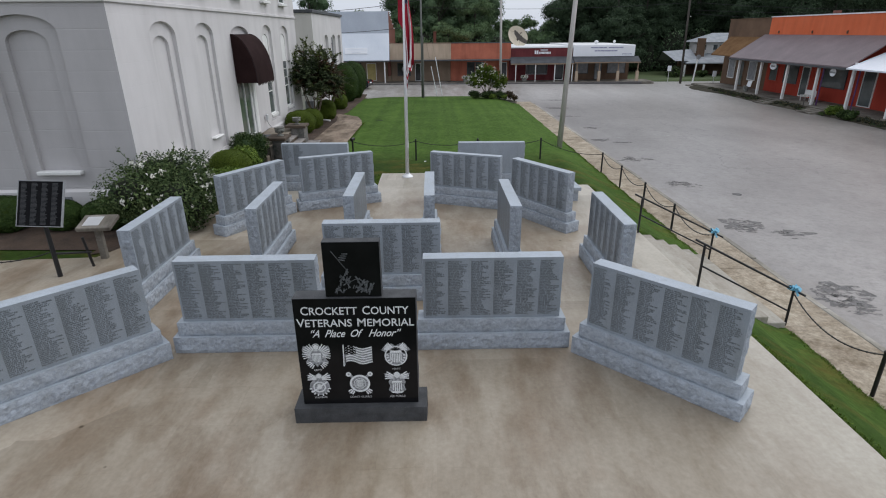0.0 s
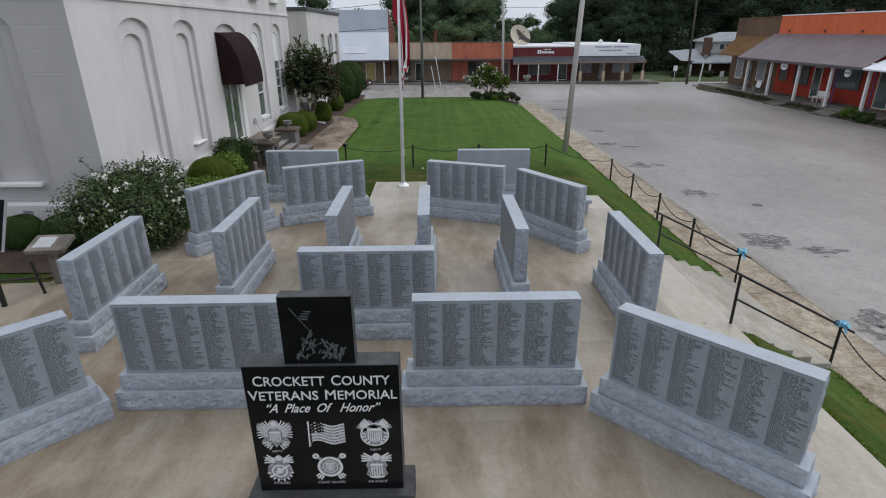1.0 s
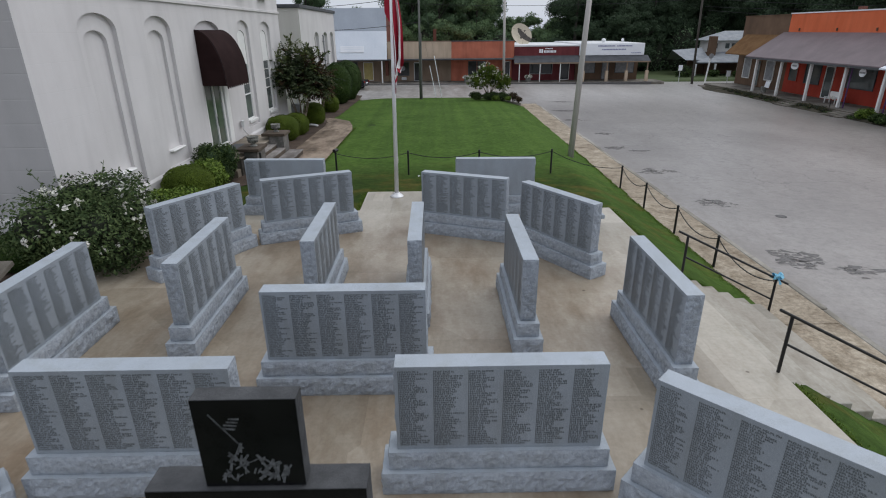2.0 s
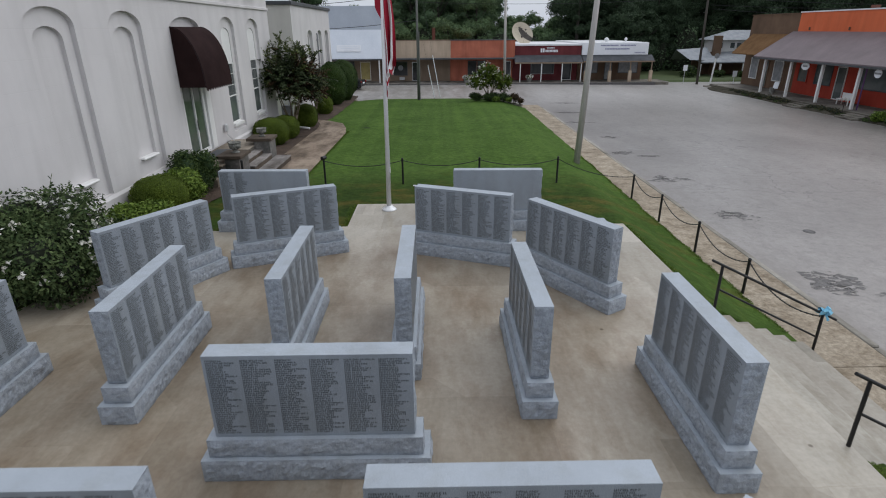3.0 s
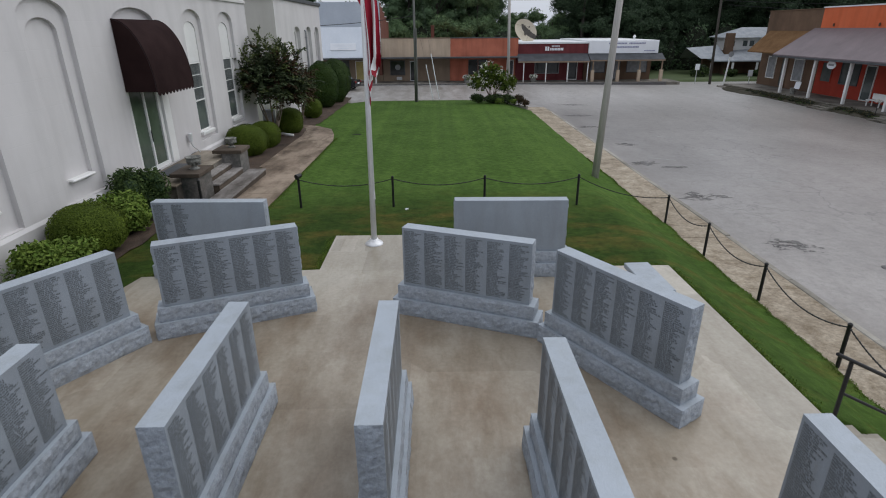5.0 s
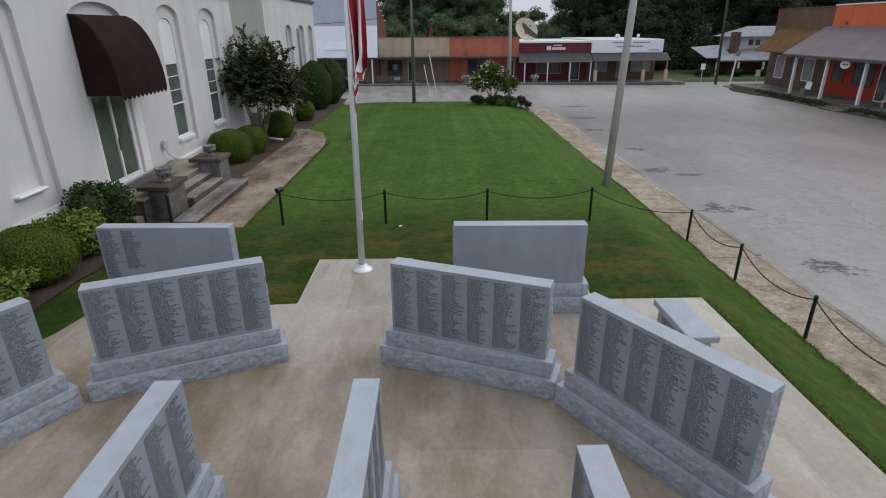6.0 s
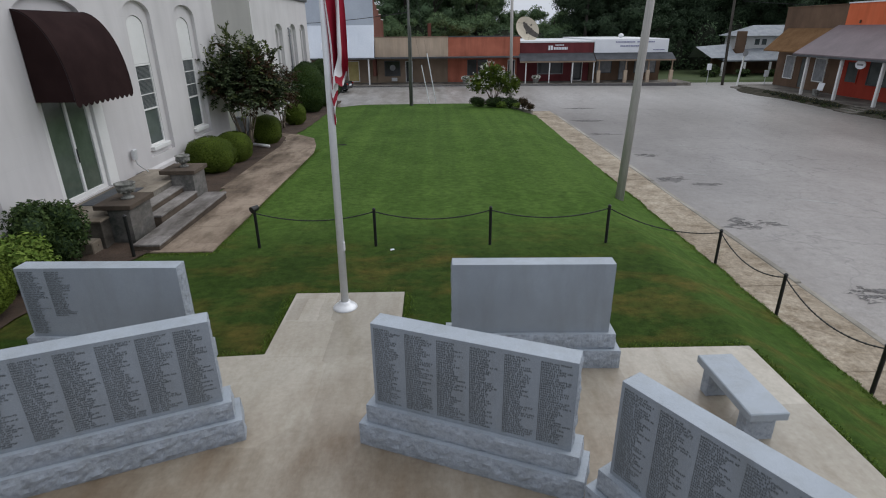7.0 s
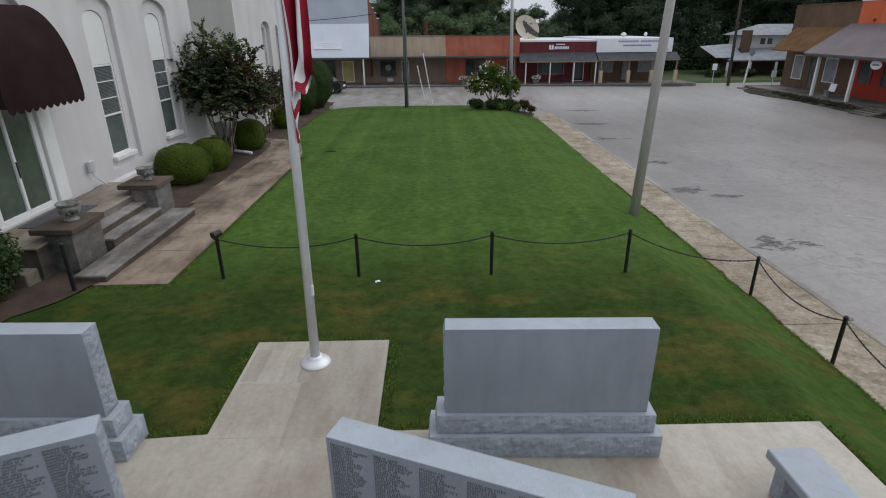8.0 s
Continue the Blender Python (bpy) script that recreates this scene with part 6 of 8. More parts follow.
# ---- planting ----
def shrub(name, x, y, rx, ry, h, mats, leaves, size, seed, label, category="shrub", group="", lumps=1, trunk=False):
    z = lawn_z(min(x, 4), y)
    root = thing(name, pose(x, y, z), label, category, group)
    rnd = random.Random(seed)
    if lumps == 1:
        blobs = [((0, 0, h * 0.5), (rx, ry, h * 0.5))]
    else:
        blobs = []
        for k in range(lumps):
            a = 2 * math.pi * k / lumps + rnd.random()
            d = 0.2 + 0.45 * rnd.random()
            s = 0.42 + 0.25 * rnd.random()
            zc = h * (0.3 + 0.5 * rnd.random())
            blobs.append(((math.cos(a) * d * rx, math.sin(a) * d * ry, zc), (rx * s, ry * s, min(h * 0.36, (h - zc) * 0.95, zc * 0.98))))
        blobs.append(((0, 0, h * 0.45), (rx * 0.7, ry * 0.7, h * 0.42)))
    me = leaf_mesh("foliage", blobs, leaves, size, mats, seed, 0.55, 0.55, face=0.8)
    ob = new("foliage", me)
    ob.parent = root
    b = Build()
    for k in range(4):
        a = 1.57 * k + rnd.random()
        b.cyl((0.06 * math.cos(a), 0.06 * math.sin(a), -0.05), (rx * 0.3 * math.cos(a), ry * 0.3 * math.sin(a), h * 0.45), 0.025, 0.012, 6)
    part("stems", b, M_DARKBARK, root)
    return root


def clipped(x, y, r, h, seed, mats=None, label="clipped round green boxwood shrub", ry=None, leaves=14000, power=2.5, size=0.024, name="boxwood", category="shrub", group="clipped boxwoods"):
    """A shrub shorn to a smooth rounded form of many small leaves."""
    z = lawn_z(min(x, 4), y)
    root = thing(name, pose(x, y, z), label, category, group)
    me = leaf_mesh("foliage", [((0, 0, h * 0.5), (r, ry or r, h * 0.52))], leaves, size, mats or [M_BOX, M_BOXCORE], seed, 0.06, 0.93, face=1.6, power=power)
    ob = new("foliage", me)
    ob.parent = root
    b = Build()
    rnd = random.Random(seed)
    for k in range(4):
        a = 1.57 * k + rnd.random()
        b.cyl((0.06 * math.cos(a), 0.06 * math.sin(a), -0.05), (r * 0.3 * math.cos(a), r * 0.3 * math.sin(a), h * 0.4), 0.025, 0.012, 6)
    part("stems", b, M_DARKBARK, root)
    return root


# along the white building, from the end wall to the door
for x, y, r, h, k in ((-11.75, 14.35, 0.62, 0.92, 1), (-10.22, 14.4, 0.47, 0.78, 2), (-9.05, 14.5, 0.60, 0.80, 3)):
    clipped(x, y, r, h, k, [M_HEDGE, M_BOXCORE], "clipped round dark green shrub under the end wall", group="end wall shrubs")
shrub("light_green_shrub", -7.35, 18.1, 0.85, 0.8, 0.85, [M_LIGHTLEAF, M_BOXCORE], 6500, 0.05, 5, "low bright green leafy shrub", "shrub", "light green shrubs", 9)
clipped(-7.45, 19.75, 0.74, 1.12, 6, leaves=20000, size=0.022)
shrub("light_green_shrub", -7.42, 21.15, 0.82, 0.75, 1.15, [M_LIGHTLEAF, M_BOXCORE], 7500, 0.05, 7, "bright green leafy shrub beside the boxwood", "shrub", "light green shrubs", 9)
shrub("dark_shrub", -7.6, 22.35, 0.78, 0.7, 1.42, [M_DARKLEAF, M_WOODCORE], 10000, 0.042, 8, "dark green bushy shrub next to the landing", "shrub", "", 10)
# beyond the steps
clipped(-7.42, 31.0, 0.82, 1.22, 9, leaves=18000)
clipped(-7.2, 32.75, 0.66, 1.12, 10)
clipped(-7.03, 36.7, 0.62, 1.22, 11, None, "clipped barrel-shaped green boxwood beside the walk", power=3.0)
clipped(-7.08, 42.45, 0.58, 1.16, 12)
for x, y, r, h, k in ((-7.45, 48.1, 1.12, 3.05, 0), (-7.08, 51.2, 0.85, 2.8, 1), (-7.55, 54.1, 1.2, 3.0, 2)):
    clipped(x, y, r, h, 20 + k, [M_HEDGE, M_BOXCORE], "tall egg-shaped dark green clipped evergreen", r * 1.15, 17000, 2.3, 0.045, "tall_evergreen", "hedge", "tall clipped evergreens")


def flowering_bush():
    x, y = -7.35, 14.55
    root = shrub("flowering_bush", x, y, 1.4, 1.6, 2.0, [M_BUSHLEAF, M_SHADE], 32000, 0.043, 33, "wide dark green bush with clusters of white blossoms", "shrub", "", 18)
    rs = np.random.RandomState(9)
    b = Build()
    for k in range(84):                     # ragged clusters of small crumpled blossoms
        d = rs.normal(size=3)
        d /= np.linalg.norm(d)
        if d[2] < -0.3:
            continue
        c = Vector((d[0] * 1.27, d[1] * 1.45, 1.02 + d[2] * 0.94)) * (0.92 + 0.12 * rs.rand())
        for q in range(1 + int(rs.randint(0, 6))):
            p = c + Vector(rs.normal(size=3)) * 0.05
            for f in range(4):
                e, w = Vector(rs.normal(size=3)).normalized(), Vector(rs.normal(size=3)).normalized()
                s = 0.032 + 0.03 * rs.rand()
                b.poly(tuple(p), tuple(p + e * s), tuple(p + (e + w) * s * 0.9), tuple(p + w * s))
    ob = part("blossoms", b, M_FLOWER, root, "white blossoms")
    ob["kind"] = "stuff"
    # long shoots that stand out of the crown
    b = Build()
    for k in range(13):
        a = rs.rand() * 6.28
        p0 = Vector((math.cos(a) * 0.7, math.sin(a) * 0.6, 1.5))
        p1 = p0 + Vector((math.cos(a) * 0.6, math.sin(a) * 0.5, 0.35 + 0.35 * rs.rand()))
        b.cyl(p0, p1, 0.012, 0.005, 5)
        for j in range(14):
            q = p0.lerp(p1, 0.3 + 0.7 * j / 14)
            d = Vector(rs.normal(size=3)).normalized()
            b.poly(tuple(q), tuple(q + d * 0.04 + Vector((0, 0, 0.025))), tuple(q + d * 0.085), tuple(q + d * 0.04 - Vector((0, 0, 0.025))))
    ob = part("long_growth", b, M_BUSHLEAF, root)
    ob["kind"] = "stuff"


flowering_bush()


def spray_crown(b, leaf, rs, centre, radii, start_z, twigs, length, per_twig, size, top_light):
    """Leafy twigs that arch outwards from inside an ellipsoid; leaves stand in pairs along each twig."""
    C, R = Vector(centre), Vector(radii)
    for k in range(twigs):
        d = Vector(rs.normal(size=3)).normalized()
        d.z = d.z * 0.9 + 0.12
        f = 0.25 + 0.6 * rs.rand()
        p = C + Vector((d.x * R.x, d.y * R.y, d.z * R.z)) * f
        L = length * (0.6 + 0.7 * rs.rand()) * (1.1 if d.z > 0.6 else 1.0)
        out = Vector((d.x, d.y, d.z * 0.8 + 0.45)).normalized()
        q = p
        n = 5
        pts = [p]
        for i in range(n):
            out = (out + Vector((0, 0, -0.13 if d.z < 0.7 else -0.02)) + Vector(rs.normal(size=3)) * 0.10).normalized()
            q = q + out * (L / n)
            pts.append(q)
        b.tube(pts, 0.006, 4)
        slot = 1 if rs.rand() < (top_light if pts[-1].z > C.z + 0.35 * R.z else top_light * 0.35) else 0
        if rs.rand() < 0.12:
            slot = 2
        for j in range(per_twig):
            t = 0.12 + 0.88 * (j + rs.rand()) / per_twig
            i = min(n - 1, int(t * n))
            c = pts[i].lerp(pts[i + 1], t * n - i)
            e = Vector(rs.normal(size=3)).normalized()
            along = (pts[i + 1] - pts[i]).normalized()
            e = (e - along * e.dot(along) * 0.6 + along * 0.35).normalized()
            w = e.cross(Vector(rs.normal(size=3))).normalized()
            s = size * (0.6 + 0.8 * rs.rand())
            leaf.slot = slot
            leaf.poly(tuple(c), tuple(c + e * s + w * s * 0.42), tuple(c + e * s * 2), tuple(c + e * s - w * s * 0.42))


def spray_tree(name, x, y, z, h, trunks, flare, crowns, mats, seed, label, category="tree", size=0.05, length=0.75, per_twig=40, light=0.5, fork=0.5):
    root = thing(name, pose(x, y, z), label, category)
    rs = np.random.RandomState(seed)
    b, leaf = Build(), Build()
    for k in range(trunks):
        a = 2 * math.pi * k / trunks + rs.rand() * 0.7
        p = [Vector((0.10 * math.cos(a), 0.10 * math.sin(a), -0.05))]
        for s in range(1, 5):
            t = s / 4
            p.append(Vector((math.cos(a) * flare * t ** 1.4 + 0.05 * rs.rand(), math.sin(a) * flare * t ** 1.4, h * fork * t)))
        for i in range(4):
            b.cyl(p[i], p[i + 1], 0.042 - 0.007 * i, 0.035 - 0.007 * i, 7)
        for c, r, n in crowns[k % len(crowns):k % len(crowns) + 2]:
            e = Vector(c) + Vector(rs.normal(size=3)) * 0.2
            b.cyl(p[4], e, 0.016, 0.006, 5)
    twig = Build()
    for c, r, n in crowns:
        spray_crown(twig, leaf, rs, c, r, 0.0, n, length, per_twig, size, light)
    part("trunk", b, M_BARK, root, "several slim bare trunks", True)
    ob = part("twig_growth", twig, M_DARKBARK, root)
    ob["kind"] = "stuff"
    part("crown", leaf, mats, root, "", False, None, False)
    return root


def plume_tree(name, x, y, z, trunks, ends, mats, seed, label):
    """Slim bare trunks that open like a vase; each limb ends in a clump of arching leafy plumes."""
    root = thing(name, pose(x, y, z), label, "tree")
    rs = np.random.RandomState(seed)
    wood, twig, leaf = Build(), Build(), Build()
    forks = []
    for k in range(trunks):
        a = 2 * math.pi * k / trunks + 0.5 * rs.rand()
        p = [Vector((0.11 * math.cos(a), 0.11 * math.sin(a), -0.05))]
        for i in range(1, 5):
            r = 0.11 + 0.48 * (i / 4) ** 1.5
            p.append(Vector((r * math.cos(a) + 0.04 * rs.normal(), r * math.sin(a) + 0.04 * rs.normal(), 1.75 * i / 4)))
        for i in range(4):
            wood.cyl(p[i], p[i + 1], 0.046 - 0.006 * i, 0.040 - 0.006 * i, 7)
        forks.append(p[4])
    for ex, ey, ez, spread, plumes, tone in ends:
        e = Vector((ex, ey, ez))
        f = min(forks, key=lambda q: (q.xy - e.xy).length)
        mid = f.lerp(e, 0.5) + Vector((0, 0, 0.12))
        wood.cyl(f, mid, 0.022, 0.016, 6)
        wood.cyl(mid, e, 0.016, 0.008, 5)
        away = Vector((ex, ey, max(0.0, ez - 2.2) * 0.9 + 0.25)).normalized()
        for k in range(plumes):
            d = (away * 0.9 + Vector(rs.normal(size=3)) * (0.36 if ez > 3.6 else 0.58)).normalized()
            d.z = d.z * 0.85 + (0.55 if ez > 3.6 else 0.22)
            q, n = e + Vector(rs.normal(size=3)) * spread * 0.28, 6
            L = spread * (0.75 + 0.75 * rs.rand())
            pts = [q]
            for i in range(n):
                d = (d + Vector((0, 0, -0.05 - 0.035 * i)) + Vector(rs.normal(size=3)) * 0.07).normalized()
                q = q + d * (L / n)
                pts.append(q)
            twig.tube(pts, 0.005, 4)
            slot = tone if rs.rand() < 0.72 else int(rs.randint(0, 3))
            side = d.cross(Vector((0, 0, 1))).normalized()
            for i in range(34):
                t = 0.08 + 0.92 * (i + rs.rand()) / 34
                s = min(n - 1, int(t * n))
                c = pts[s].lerp(pts[s + 1], t * n - s)
                along = (pts[s + 1] - pts[s]).normalized()
                g = (side * (1 if i % 2 else -1) + along * 0.75 + Vector(rs.normal(size=3)) * 0.38).normalized()
                w = g.cross(Vector((0, 0, 1)) + Vector(rs.normal(size=3)) * 0.5).normalized()
                h = (0.080 + 0.040 * rs.rand()) * (1.15 - 0.5 * t)
                leaf.slot = slot
                leaf.poly(tuple(c), tuple(c + g * h + w * h * 0.46), tuple(c + g * h * 2), tuple(c + g * h - w * h * 0.46))
    part("trunk", wood, M_BARK, root, "several slim bare trunks", True)
    ob = part("twig_growth", twig, M_DARKBARK, root)
    ob["kind"] = "stuff"
    part("crown", leaf, mats, root, "", False, None, False)
    return root


# limb ends: place, length of the plumes, how many, and which tone of leaf
plume_tree("small_tree", -7.42, 35.0, lawn_z(0, 35.1), 8,
           [(-0.7, -0.7, 2.6, 0.6, 22, 0), (-0.2, -1.0, 2.7, 0.65, 22, 0), (0.5, -0.8, 2.4, 0.75, 28, 0), (1.0, 0.1, 2.3, 0.8, 32, 0), (1.0, 0.9, 2.2, 0.8, 30, 2),
            (0.2, 1.2, 2.4, 0.75, 26, 0), (-0.5, 0.8, 2.5, 0.75, 22, 0), (-0.75, -0.4, 3.05, 0.75, 30, 0), (0.0, -0.5, 3.05, 0.8, 32, 0), (0.7, -0.1, 3.0, 0.8, 32, 2),
            (0.6, 0.8, 3.05, 0.75, 28, 0), (-0.35, 0.3, 3.3, 0.75, 28, 0), (-0.75, -0.4, 3.75, 0.75, 10, 1), (-0.15, 0.1, 4.05, 0.85, 11, 1), (0.5, 0.4, 3.85, 0.8, 10, 1),
            (1.05, 0.4, 3.62, 0.75, 8, 1), (-0.9, -0.8, 3.0, 0.65, 14, 1), (0.1, -0.1, 2.4, 0.8, 34, 2), (0.4, 0.1, 1.95, 0.75, 28, 2), (-0.3, -0.4, 2.4, 0.6, 16, 2),
            (0.1, -0.7, 2.2, 0.65, 22, 0), (0.75, -0.4, 2.6, 0.75, 26, 0), (0.3, 0.0, 3.4, 0.75, 26, 0)],
           [M_MYRTLE, M_MYRTLE_B, M_RUSSET], 4, "crape myrtle with airy dark green sprays and slim bare trunks")
zt = lawn_z(0, 41.6)
spray_tree("small_tree", -7.45, 41.0, zt, 3.5, 5, 0.4,
           [((0.1, 0, 1.7), (0.8, 0.8, 0.65), 100), ((0.1, 0.1, 2.4), (0.7, 0.7, 0.5), 70)],
           [M_RUSSET, M_MYRTLE, M_RUSSET], 8, "small tree with russet green foliage", size=0.055, length=0.6, per_twig=40, light=0.5, fork=0.38)


def downspout():
    root = thing("drain_pipe", pose(-6.95, 35.5, lawn_z(0, 35.5) + 0.02), "white plastic drain pipe lying on the mulch", "pipe")
    part("pipe", Build().cyl((-0.45, 0.25, 0.1), (0.35, -0.15, 0.08), 0.06, 0.06, 12), M_WHITETRIM, root, "", True)


downspout()


def island_bed():
    z = lawn_z(4, 49.8)
    bush = spray_tree("flowering_shrub", 4.75, 49.9, z, 3.1, 8, 0.7,
                      [((-0.85, 0, 1.45), (0.7, 0.6, 0.55), 95), ((0.1, 0.1, 1.75), (1.0, 0.7, 0.65), 130), ((1.0, 0, 1.4), (0.75, 0.6, 0.55), 95), ((-0.1, 0, 2.25), (0.65, 0.5, 0.3), 45)],
                      [M_BOX, M_LIGHTLEAF, M_DARKLEAF], 61, "tall airy green shrub with white blossoms at the lawn end", "shrub", 0.07, 0.42, 34, 0.35, 0.42)
    b = Build()
    rs = np.random.RandomState(3)
    for k in range(190):
        c = ((-0.8, 0, 1.5), (0.1, 0.1, 1.85), (-0.1, 0, 2.4), (0.95, 0, 1.5), (-0.75, 0, 1.7))[k % 5]
        d = Vector(rs.normal(size=3)).normalized()
        p = Vector(c) + Vector((d.x * 0.85, d.y * 0.7, d.z * 0.6))
        for j in range(5):
            q = p + Vector(rs.normal(size=3)) * 0.045
            e, w = Vector(rs.normal(size=3)).normalized(), Vector(rs.normal(size=3)).normalized()
            b.poly(tuple(q), tuple(q + e * 0.08), tuple(q + (e + w) * 0.075), tuple(q + w * 0.08))
    ob = part("blossoms", b, M_FLOWER, bush, "white blossoms")
    ob["kind"] = "stuff"
    for k, (x, y, rx, ry, h, m, n) in enumerate(((3.75, 49.75, 0.75, 0.5, 0.72, M_DARKLEAF, 2600), (4.85, 49.6, 0.8, 0.5, 0.7, M_DARKLEAF, 2600), (5.85, 49.3, 0.7, 0.5, 0.72, M_DARKLEAF, 2400), (5.2, 49.0, 0.36, 0.3, 0.5, M_LIGHTLEAF, 900), (6.25, 48.6, 0.33, 0.3, 0.42, M_LIGHTLEAF, 800), (6.65, 48.5, 0.42, 0.4, 0.75, M_RUSSET, 800), (6.95, 47.75, 0.3, 0.35, 0.5, M_RUSSET, 600))):
        shrub("low_shrub", x, y, rx, ry, h, [m, M_SHADE], n, 0.045, 70 + k, ("low dark green shrub", "low dark green shrub", "low dark green shrub", "low bright green shrub", "low bright green shrub", "low reddish leafy plant", "low reddish leafy plant")[k] + " in the end bed of the lawn", "shrub", "end bed shrubs", 5)


island_bed()


# ---- poles and cables ----
def utility_pole(name, x, y, z, h, r, mat, label, lean=(0, 0)):
    root = thing(name, pose(x, y, z), label, "pole")
    part("shaft", Build().cyl((0, 0, -0.3), (lean[0], lean[1], h), r, r * 0.72, 14), mat, root, "", True)
    return root


p = utility_pole("light_pole", 6.5, 27.95, lawn_z(6.5, 27.95), 9.0, 0.14, M_WOODPOLE, "tall tapered grey light pole on the lawn", (0.36, 0.0))
part("luminaire_arm", Build().tube([(0.16, 0, 8.8), (1.2, 0, 9.2), (2.0, 0, 9.2)], 0.04), M_ALU, p)
part("luminaire", Build().box(1.9, 2.6, -0.15, 0.15, 9.1, 9.25, 0.03), M_ALU, p)
p = utility_pole("utility_pole", -0.94, 51.0, lawn_z(0, 51.0), 10.5, 0.10, M_PIPEGREY, "slim grey wooden utility pole at the lawn end", (0.0, 0))
part("riser", Build().cyl((0.13, -0.08, -0.2), (0.12, -0.08, 5.25), 0.045, 0.045, 10), M_PIPEGREY, p, "grey cable riser pipe")
p = utility_pole("lamp_pole", 6.18, 51.2, -0.6, 9.5, 0.12, M_WOODPOLE, "grey street lamp pole behind the end bed", (-0.22, 0))
p = utility_pole("utility_pole", 30.45, 69.0, -0.95, 11.5, 0.14, M_DARKPOLE, "dark wooden utility pole by the side street", (-0.35, 0))
part("crossarm", Build().box(-1.0, 1.9, -0.06, 0.06, 10.4, 10.55, 0.01), M_DARKPOLE, p)
for x, t, g in ((0.38, Vector((-1.3, -0.5, 6.6)), 0.40), (0.86, Vector((-1.75, -0.5, 9.9)), 0.345)):
    gw = thing("guy_wire", pose(x, 51.5, -0.45), "steel guy wire with a pale plastic guard", "guy wire", "guy wires")
    part("wire", Build().cyl((0, 0, -0.1), t, 0.005, 0.005, 5), M_DARKTRIM, gw)
    part("guard", Build().cyl(t * 0.01, t * g, 0.032, 0.032, 10), M_SIGN, gw, "pale plastic wire guard")


def cable(a, b, drop, r=0.026):
    c = thing("overhead_cable", Matrix(), "thin black overhead cable", "cable", "overhead cables")
    part("strand", Build().tube(sag(a, b, drop, 14), r, 4), M_BLACKIRON, c)


cable((-0.85, 51, 7.6), (-30, 60, 8.4), 1.2)
cable((-0.85, 51, 5.6), (-26, 69, 6.2), 0.9)
cable((-0.85, 51, 8.9), (30.9, 69, 9.4), 0.9)
cable((31, 69, 9.9), (38, 20, 9.0), 1.0)
cable((30.9, 69, 9.0), (70, 60, 9.0), 0.8)
cable((31, 69, 8.0), (70, 58, 7.4), 0.8)
cable((31, 69, 6.8), (72, 57, 6.0), 0.8)
cable((30.6, 69, 8.0), (-4, 84, 8.4), 0.5)
cable((30.6, 69, 7.2), (70, 62, 7.6), 0.7)


# ---- street details ----
DRAIN = (-3.53, 35.87)


def road_marks():
    rs = random.Random(21)
    for x, y, rx, ry in ((10.2, 45.9, 0.8, 0.35), (10.0, 41.2, 0.75, 0.3), (10.35, 35.85, 0.6, 0.3), (9.65, 31.6, 0.6, 0.35), (10.8, 30.9, 0.45, 0.2), (9.95, 26.4, 0.6, 0.4), (10.2, 21.6, 0.55, 0.5), (10.1, 16.6, 0.55, 0.6), (11.1, 15.8, 0.5, 0.3), (9.7, 11.3, 0.6, 0.7), (11.2, 51.5, 0.8, 0.3)):
        b = Build()
        rim = Build()
        for k in range(13):
            cx, cy = x + (rs.gauss(0, 0.4) * rx if k else 0), y + (rs.gauss(0, 0.5) * ry if k else 0)
            f = 2.0 if k == 0 else (rs.uniform(0.5, 0.9) if k < 3 else rs.uniform(0.15, 0.5))
            n, pts, ph = 34, [], rs.uniform(0, 50)
            for i in range(n):
                a = 2 * math.pi * i / n
                w = 0.62 + 0.45 * noise.noise(Vector((math.cos(a) * 1.6, math.sin(a) * 1.6, ph))) + 0.35 * noise.noise(Vector((math.cos(a) * 5, math.sin(a) * 5, ph)))
                px, py = cx + rx * f * w * math.cos(a), cy + ry * f * w * math.sin(a) * 0.8
                pts.append((px, py, road_z(px) + 0.004 + 0.0006 * k))
            m = (cx, cy, road_z(cx) + 0.004 + 0.0006 * k)
            for i in range(n):
                (rim if k < 3 else b).poly(m, pts[i], pts[(i + 1) % n])
        patch = tagged(part("asphalt_patch", b, M_CRUMBLED), "dark crumbling asphalt patch in the street", "road patch", "", "structure")
        part("worn_rim", rim, M_PATCHLIGHT, patch)
    for x, y in ((11.8, 20.2),):
        b = Build().lathe([(0.17, 0.0), (0.17, 0.012), (0.14, 0.014), (0.02, 0.014)], (x, y, road_z(x)), 20)
        tagged(part("manhole_cover", b, M_PATCH), "round iron manhole cover in the street", "manhole cover")
    for k, (x, y, L, a) in enumerate(((10.85, 32.5, 1.3, -28), (13.85, 33.3, 1.2, -28), (13.5, 28.7, 1.2, -28), (10.9, 49.5, 1.6, 10), (11.6, 51.0, 1.6, 10), (13.0, 38.0, 1.2, -25))):
        b = Build(pose(x, y, 0, 0, 0, a)).box(-L / 2, L / 2, -0.04, 0.04, road_z(x) - 0.02, road_z(x) + 0.006)
        tagged(part("parking_line", b, M_LINE), "worn white parking line", "road marking", "worn parking lines", "structure")
    b = Build().lathe([(0.26, 0), (0.26, 0.008), (0.02, 0.010)], (DRAIN[0], DRAIN[1], lawn_z(0, DRAIN[1]) - 0.003), 18)
    tagged(part("lawn_drain_cover", b, M_PANEL), "dark round drain cover in the lawn", "drain cover")


road_marks()


